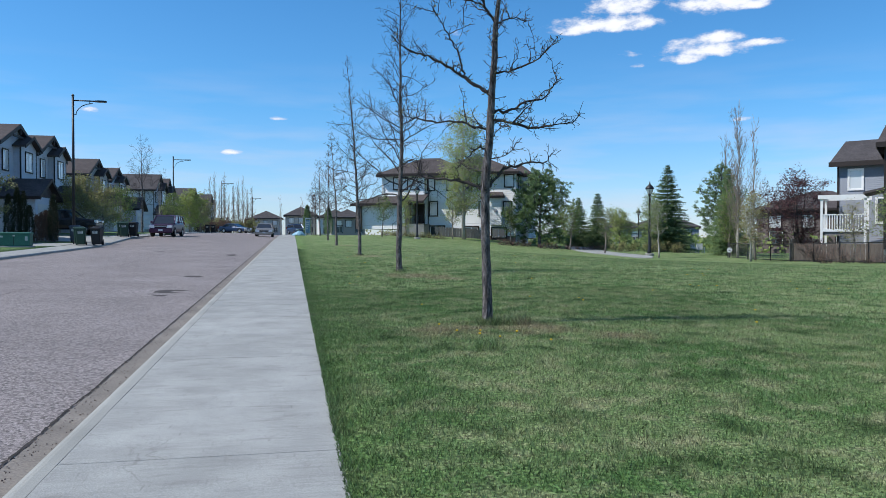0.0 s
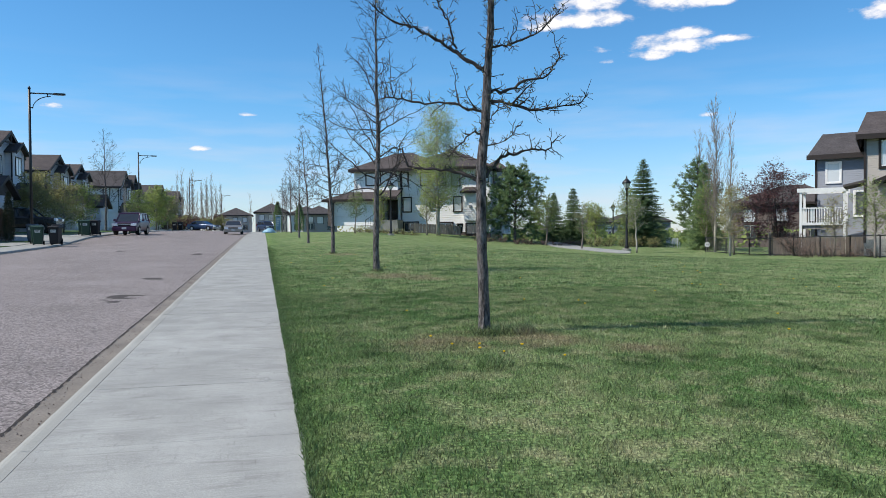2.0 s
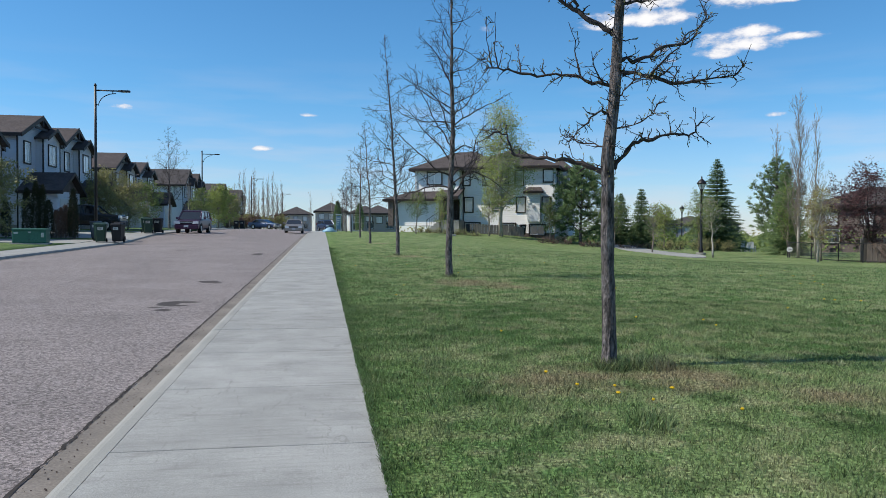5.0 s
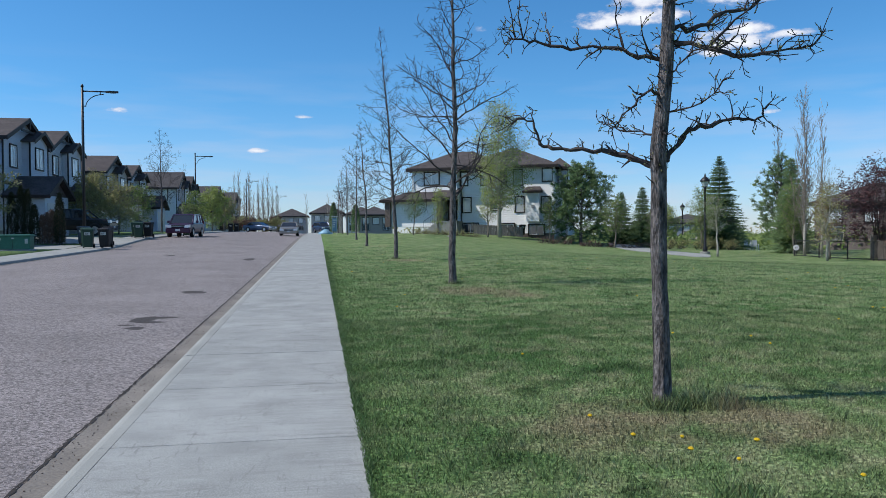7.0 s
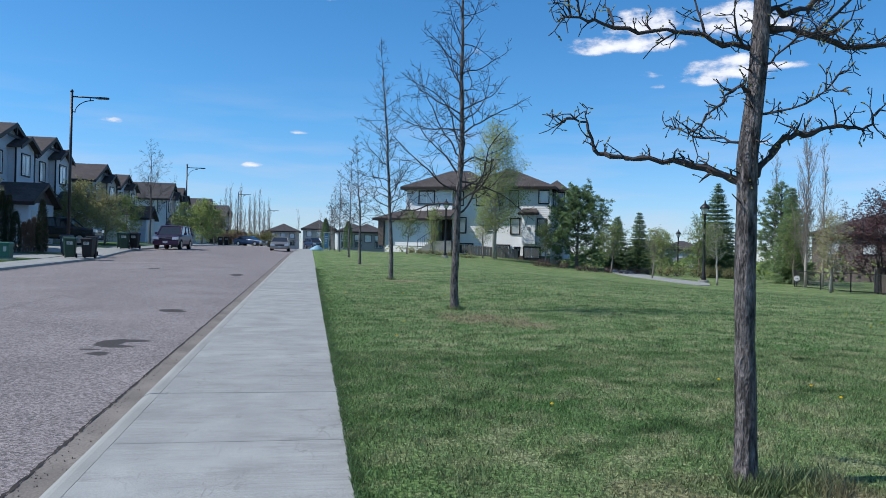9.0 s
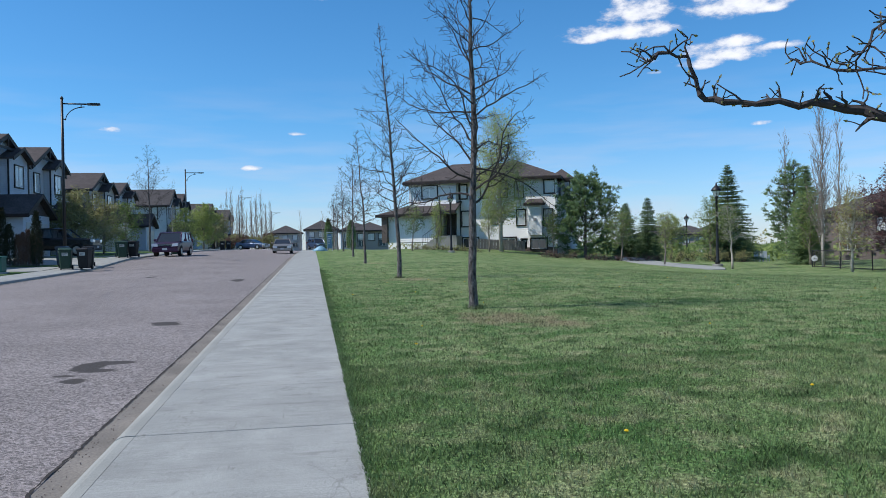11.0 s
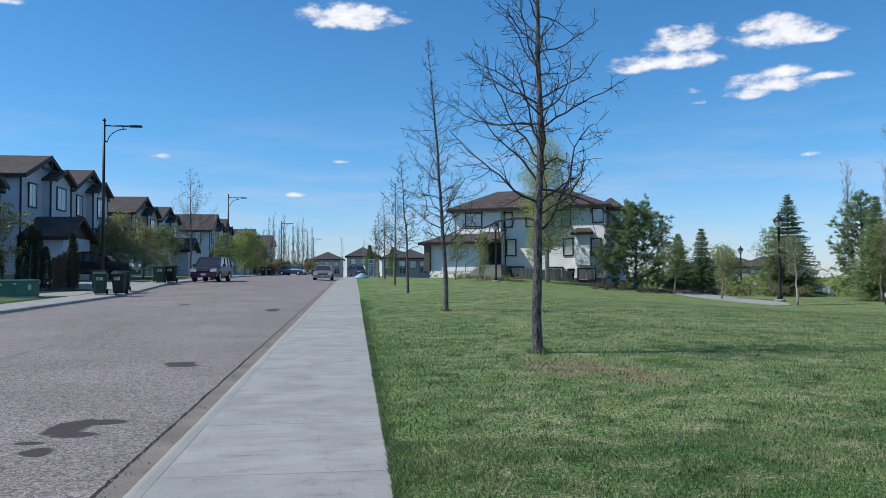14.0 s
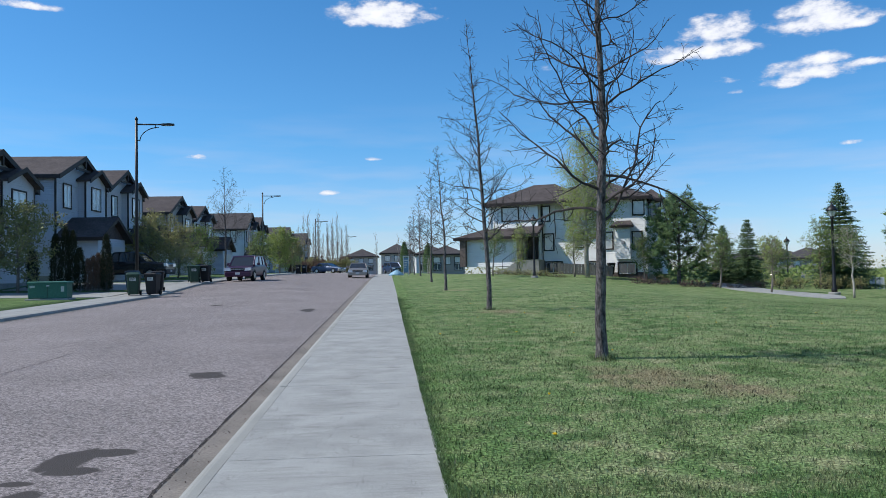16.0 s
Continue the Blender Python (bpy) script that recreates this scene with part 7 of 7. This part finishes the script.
def garden_chair(x, y, turn):
    t = thing("garden_chair", (x, y, gz(x, y)), turn, label="white slatted garden chair on the lawn by the trees", category="chair")
    for px in (-0.3, 0.3):
        for py, hh in ((-0.28, 0.62), (0.28, 1.05)):
            l = Mesh()
            l.box(px - 0.03, px + 0.03, py - 0.03, py + 0.03, 0, hh)
            part("leg", l, M["trim_white"], t)
    for i in range(5):
        s = Mesh()
        s.box(-0.27, 0.27, -0.28 + i * 0.11, -0.2 + i * 0.11, 0.4, 0.43)
        part("seat_slat", s, M["trim_white"], t)
        b = Mesh()
        b.box(-0.27 + i * 0.11, -0.19 + i * 0.11, 0.26, 0.29, 0.45, 1.05)
        part("back_slat", b, M["trim_white"], t)
    for px in (-0.33, 0.33):
        a = Mesh()
        a.box(px - 0.05, px + 0.05, -0.32, 0.3, 0.62, 0.65)
        part("arm", a, M["trim_white"], t)


garden_chair(41.2, 71.0, 25)
garden_chair(42.3, 71.8, -10)


def distant_woods():
    """The line of half-leaved trees that closes the view beyond the park."""
    rnd = random.Random(77)
    for nm, mt, n, lab in (("distant_trees", "leaf_olive", 9000, "distant line of half-leaved trees on the horizon"), ("distant_shrubs", "leaf_green", 15000, "dark green scrub beyond the park")):
        m = Mesh()
        v, f = m.v, m.f
        for _ in range(n):
            if nm == "distant_trees":
                a = rnd.uniform(-70, 75)
                d = rnd.uniform(230, 330)
                top = 4.5 + 3.0 * noise.noise(Vector((a * 0.35, 0, 0))) + 2.5 * noise.noise(Vector((a * 1.7, 3, 0)))
            else:
                a = rnd.uniform(12, 62)
                d = rnd.uniform(86, 120)
                top = 2.1 + 1.3 * noise.noise(Vector((a * 0.6, 9, 0))) + 0.9 * noise.noise(Vector((a * 2.3, 5, 0)))
            x, y = math.sin(radians(a)) * d, math.cos(radians(a)) * d
            if abs(x + 6) < 16 and nm == "distant_trees":
                continue
            z = gz(x, y) - (1.0 if d > 200 else 0) + rnd.random() ** 0.7 * max(top, 0.6)
            s = rnd.uniform(0.5, 1.2) * (0.55 if d > 200 else 0.3)
            c = Vector((x, y, z))
            p = Vector((rnd.gauss(0, 1), rnd.gauss(0, 1), rnd.gauss(0, 1))).normalized()
            q = p.orthogonal().normalized()
            k = len(v)
            v += [tuple(c - p * s), tuple(c + q * s * 0.6), tuple(c + p * s), tuple(c - q * s * 0.6)]
            f.append((k, k + 1, k + 2, k + 3))
        tagged(part(nm, m, M[mt], recalc=False), lab, "trees", kind="stuff")


distant_woods()


def dandelions():
    rnd = random.Random(6)
    m = Mesh()
    spots = [(2.55, 8.2), (2.75, 8.0), (2.35, 8.6), (3.25, 7.6), (3.05, 8.3), (4.6, 12.6), (2.2, 9.0), (5.4, 12.2), (2.62, 8.45)]
    spots += [(rnd.uniform(1.2, 14), rnd.uniform(6, 34)) for _ in range(46)]
    for x, y in spots:
        z = gz(x, y) + rnd.uniform(0.04, 0.08)
        r = rnd.uniform(0.014, 0.022)
        m.rings([[(x + math.cos(a) * rr, y + math.sin(a) * rr, z + zz) for a in (j * math.pi / 3.5 for j in range(7))] for rr, zz in ((r * 0.4, -0.01), (r, 0.0), (r * 0.6, 0.009))])
    tagged(part("dandelions", m, M["flower"]), "scattered yellow dandelion heads in the lawn", "flowers", kind="stuff")


dandelions()


# ---- near footway: slabs and kerb ----
def build_footway():
    walk_ob = sweep("pavement", [KERB_IN, EDGE - 0.01], lambda i, x, y: float(street_z(y)) - 0.022, STREET_YS, M["gutter"], "pale concrete footway with tooled joints beside the lawn", "pavement")
    kerb_ob = sweep("kerb", [KERB_OUT + 0.06, KERB_IN], lambda i, x, y: float(street_z(y)) - 0.2, STREET_YS, M["gutter"], "rolled concrete kerb between gutter and footway", "kerb")
    pitch, gap = 1.7, 0.01

    def slab_mesh(length, slope):
        m = Mesh()
        e = 0.008
        h = slope * length
        a, b = KERB_IN + 0.001, EDGE

        def ring(i, z):
            return [(a + i * 0.2, i, z), (b - i, i, z), (b - i, length - gap - i, z + h), (a + i * 0.2, length - gap - i, z + h)]
        m.rings([ring(0, -0.12), ring(0, -0.008), ring(0.003, -0.002), ring(e, 0.0)])
        return fix(m.data("slab", M["concrete"]))

    def kerb_mesh(length, slope):
        m = Mesh()
        prof = [(KERB_OUT - 0.02, -0.2), (KERB_OUT - 0.005, -0.108), (KERB_OUT + 0.02, -0.07), (KERB_OUT + 0.05, -0.025), (KERB_OUT + 0.09, -0.006), (KERB_OUT + 0.12, 0.0), (KERB_IN - 0.003, 0.0), (KERB_IN - 0.001, -0.001), (KERB_IN - 0.001, -0.2)]
        h = slope * length
        m.rings([[(x, 0, z) for x, z in prof], [(x, length - gap, z + h) for x, z in prof]])
        return fix(m.data("kerb_stone", M["kerb"]))

    rnd = random.Random(4)
    cache = {}
    y0 = 5.65 - 6 * pitch
    for k in range(68):
        y = y0 + k * pitch
        slope = round(float(street_z(y + pitch) - street_z(y)) / pitch, 3)
        if slope not in cache:
            cache[slope] = (slab_mesh(pitch, slope), kerb_mesh(pitch * 2, slope))
        s = new("slab", cache[slope][0])
        s.parent = walk_ob
        s.location = (0, y, float(street_z(y)) + rnd.uniform(-0.002, 0.002))
        if k % 2 == 0:
            c = new("kerb_stone", cache[slope][1])
            c.parent = kerb_ob
            c.location = (0, y, float(street_z(y)) + rnd.uniform(-0.002, 0.002))


build_footway()


def edge_crack():
    """The dark open joint where the asphalt meets the gutter, uneven along its length."""
    m = Mesh()
    ys = np.arange(-2, 70, 0.05)
    for y in ys:
        w = 0.012 + 0.008 * noise.noise(Vector((y * 3.1, 0, 0))) + 0.012 * noise.noise(Vector((y * 19.0, 4, 0)))
        c = GUTTER - 0.012 + 0.014 * noise.noise(Vector((y * 1.3, 7, 0))) + 0.022 * noise.noise(Vector((y * 13.0, 2, 0)))
        w = max(w, 0.003)
        for x in (c - w, c + w):
            m.v.append((x, y, max(road_z(min(x, GUTTER), y), float(street_z(y)) - 0.102) + 0.004))
    for i in range(len(ys) - 1):
        m.f.append((2 * i, 2 * i + 1, 2 * i + 3, 2 * i + 2))
    tagged(part("joint", m, M["tar"], recalc=False), "dark ragged joint between asphalt and gutter", "road joint", kind="structure")


edge_crack()


def road_seam():
    """A thin broken seam along the middle of the asphalt."""
    m = Mesh()
    for y in np.arange(6, 62, 0.25):
        if noise.noise(Vector((y * 0.35, 11, 0))) < -0.12:
            continue
        pts = []
        for u in (y, y + 0.25):
            c = -5.3 + 0.05 * noise.noise(Vector((u * 0.8, 3, 0))) + 0.03 * noise.noise(Vector((u * 4.0, 5, 0)))
            w = 0.006 + 0.004 * noise.noise(Vector((u * 2.0, 8, 0)))
            pts += [(c - w, u, road_z(c, u) + 0.005), (c + w, u, road_z(c, u) + 0.005)]
        m.quad(pts[0], pts[1], pts[3], pts[2])
    tagged(part("road_seam", m, M["tar"], recalc=False), "thin dark broken seam along the asphalt", "road seam", kind="structure")


road_seam()


def gutter_grit():
    """Small dark stones shed by the asphalt along the gutter."""
    rnd = random.Random(15)
    m = Mesh()
    for _ in range(900):
        y = 1.5 + 34 * rnd.random() ** 1.4
        x = GUTTER + abs(rnd.gauss(0, 0.06)) if rnd.random() < 0.7 else GUTTER + rnd.uniform(0.0, 0.2)
        if x > KERB_OUT - 0.03:
            continue
        s = rnd.uniform(0.003, 0.007)
        z = float(street_z(y)) - 0.104
        a = rnd.uniform(0, 6.283)
        ring = [(x + math.cos(a + k * 1.571) * s * rnd.uniform(0.7, 1.2), y + math.sin(a + k * 1.571) * s * rnd.uniform(0.7, 1.2)) for k in range(4)]
        m.rings([[(px, py, z - 0.004) for px, py in ring], [(x + (px - x) * 0.7, y + (py - y) * 0.7, z + s * 0.9) for px, py in ring]])
    tagged(part("grit", m, M["stone"], recalc=False), "small dark stones lying in the gutter", "grit", kind="stuff")


gutter_grit()


# ---- grass ----
def build_grass():
    rs = np.random.RandomState(11)
    spans = [(0.6, 8.0, 2.0, 15.0, 3400, 0.032, 0.0034), (0.6, 14.0, 2.0, 28.0, 1200, 0.034, 0.0048), (0.6, 26.0, 8.0, 48.0, 240, 0.04, 0.009), (0.585, 0.99, 1.5, 40.0, 2000, 0.04, 0.0034), (0.575, 0.68, 1.5, 30.0, 2400, 0.036, 0.0032)]
    P, H, W = [], [], []
    for x0, x1, y0, y1, dens, h, w in spans:
        n = int((x1 - x0) * (y1 - y0) * dens)
        p = np.stack([rs.uniform(x0, x1, n), rs.uniform(y0, y1, n)], -1)
        clump = np.sin(p[:, 0] * 5.1 + np.sin(p[:, 1] * 3.3) * 2) * np.sin(p[:, 1] * 4.7 + np.sin(p[:, 0] * 2.9) * 2)
        if x1 < 1.0:      # ragged outer edge of the taller fringe
            edge = x0 + (x1 - x0) * rs.uniform(0, 1, n) ** 2.2 * (0.6 + 0.4 * np.sin(p[:, 1] * 2.3 + np.sin(p[:, 1] * 5.9) * 1.5))
            p[:, 0] = edge
        if x1 == 14.0:
            keep = (rs.uniform(0, 1, n) > (p[:, 1] - 14) / 14) & (rs.uniform(0, 1, n) > (p[:, 0] - 8) / 6)
            p, clump, n = p[keep], clump[keep], int(keep.sum())
        if x1 > 20:      # the far blades thin out gradually
            keep = (rs.uniform(0, 1, n) > (p[:, 1] - 20) / 28) & (rs.uniform(0, 1, n) > (p[:, 0] - 16) / 10)
            p, clump, n = p[keep], clump[keep], int(keep.sum())
        P.append(p)
        H.append(h * rs.uniform(0.45, 1.15, n) * (1 + 0.28 * clump))
        W.append(np.full(n, w) * rs.uniform(0.7, 1.3, n))
    for cx, cy, cr, n, h in ((3.0, 9.42, 0.2, 500, 0.12), (3.35, 9.4, 0.25, 420, 0.13), (3.35, 20.9, 0.2, 250, 0.11), (2.5, 7.5, 0.18, 200, 0.1), (3.17, 32.0, 0.2, 200, 0.12)):
        a, r = rs.uniform(0, 6.283, n), cr * np.sqrt(rs.uniform(0, 1, n))
        P.append(np.stack([cx + r * np.cos(a), cy + r * np.sin(a)], -1))
        H.append(h * rs.uniform(0.5, 1.2, n))
        W.append(np.full(n, 0.006))
    P, H, W = np.concatenate(P), np.concatenate(H), np.concatenate(W)
    n = len(P)
    z = ground_z(P[:, 0], P[:, 1]) - 0.004
    a = rs.uniform(0, 6.283, n)
    side = np.stack([np.cos(a), np.sin(a), np.zeros(n)], -1) * W[:, None]
    b = rs.uniform(0, 6.283, n)
    lean = H * rs.uniform(0.15, 0.95, n)
    root = np.stack([P[:, 0], P[:, 1], z], -1)
    tip = root + np.stack([np.cos(b) * lean, np.sin(b) * lean, H], -1)
    V = np.stack([root - side, root + side, tip], 1).reshape(-1, 3)
    me = bpy.data.meshes.new("grass")
    me.vertices.add(3 * n)
    me.vertices.foreach_set("co", V.ravel())
    me.loops.add(3 * n)
    me.loops.foreach_set("vertex_index", np.arange(3 * n, dtype=np.int32))
    me.polygons.add(n)
    me.polygons.foreach_set("loop_start", np.arange(0, 3 * n, 3, dtype=np.int32))
    me.update(calc_edges=True)
    me.materials.append(M["blade"])
    tagged(new("grass", me), "short uneven spring grass blades with dry patches", "grass", kind="stuff")


build_grass()
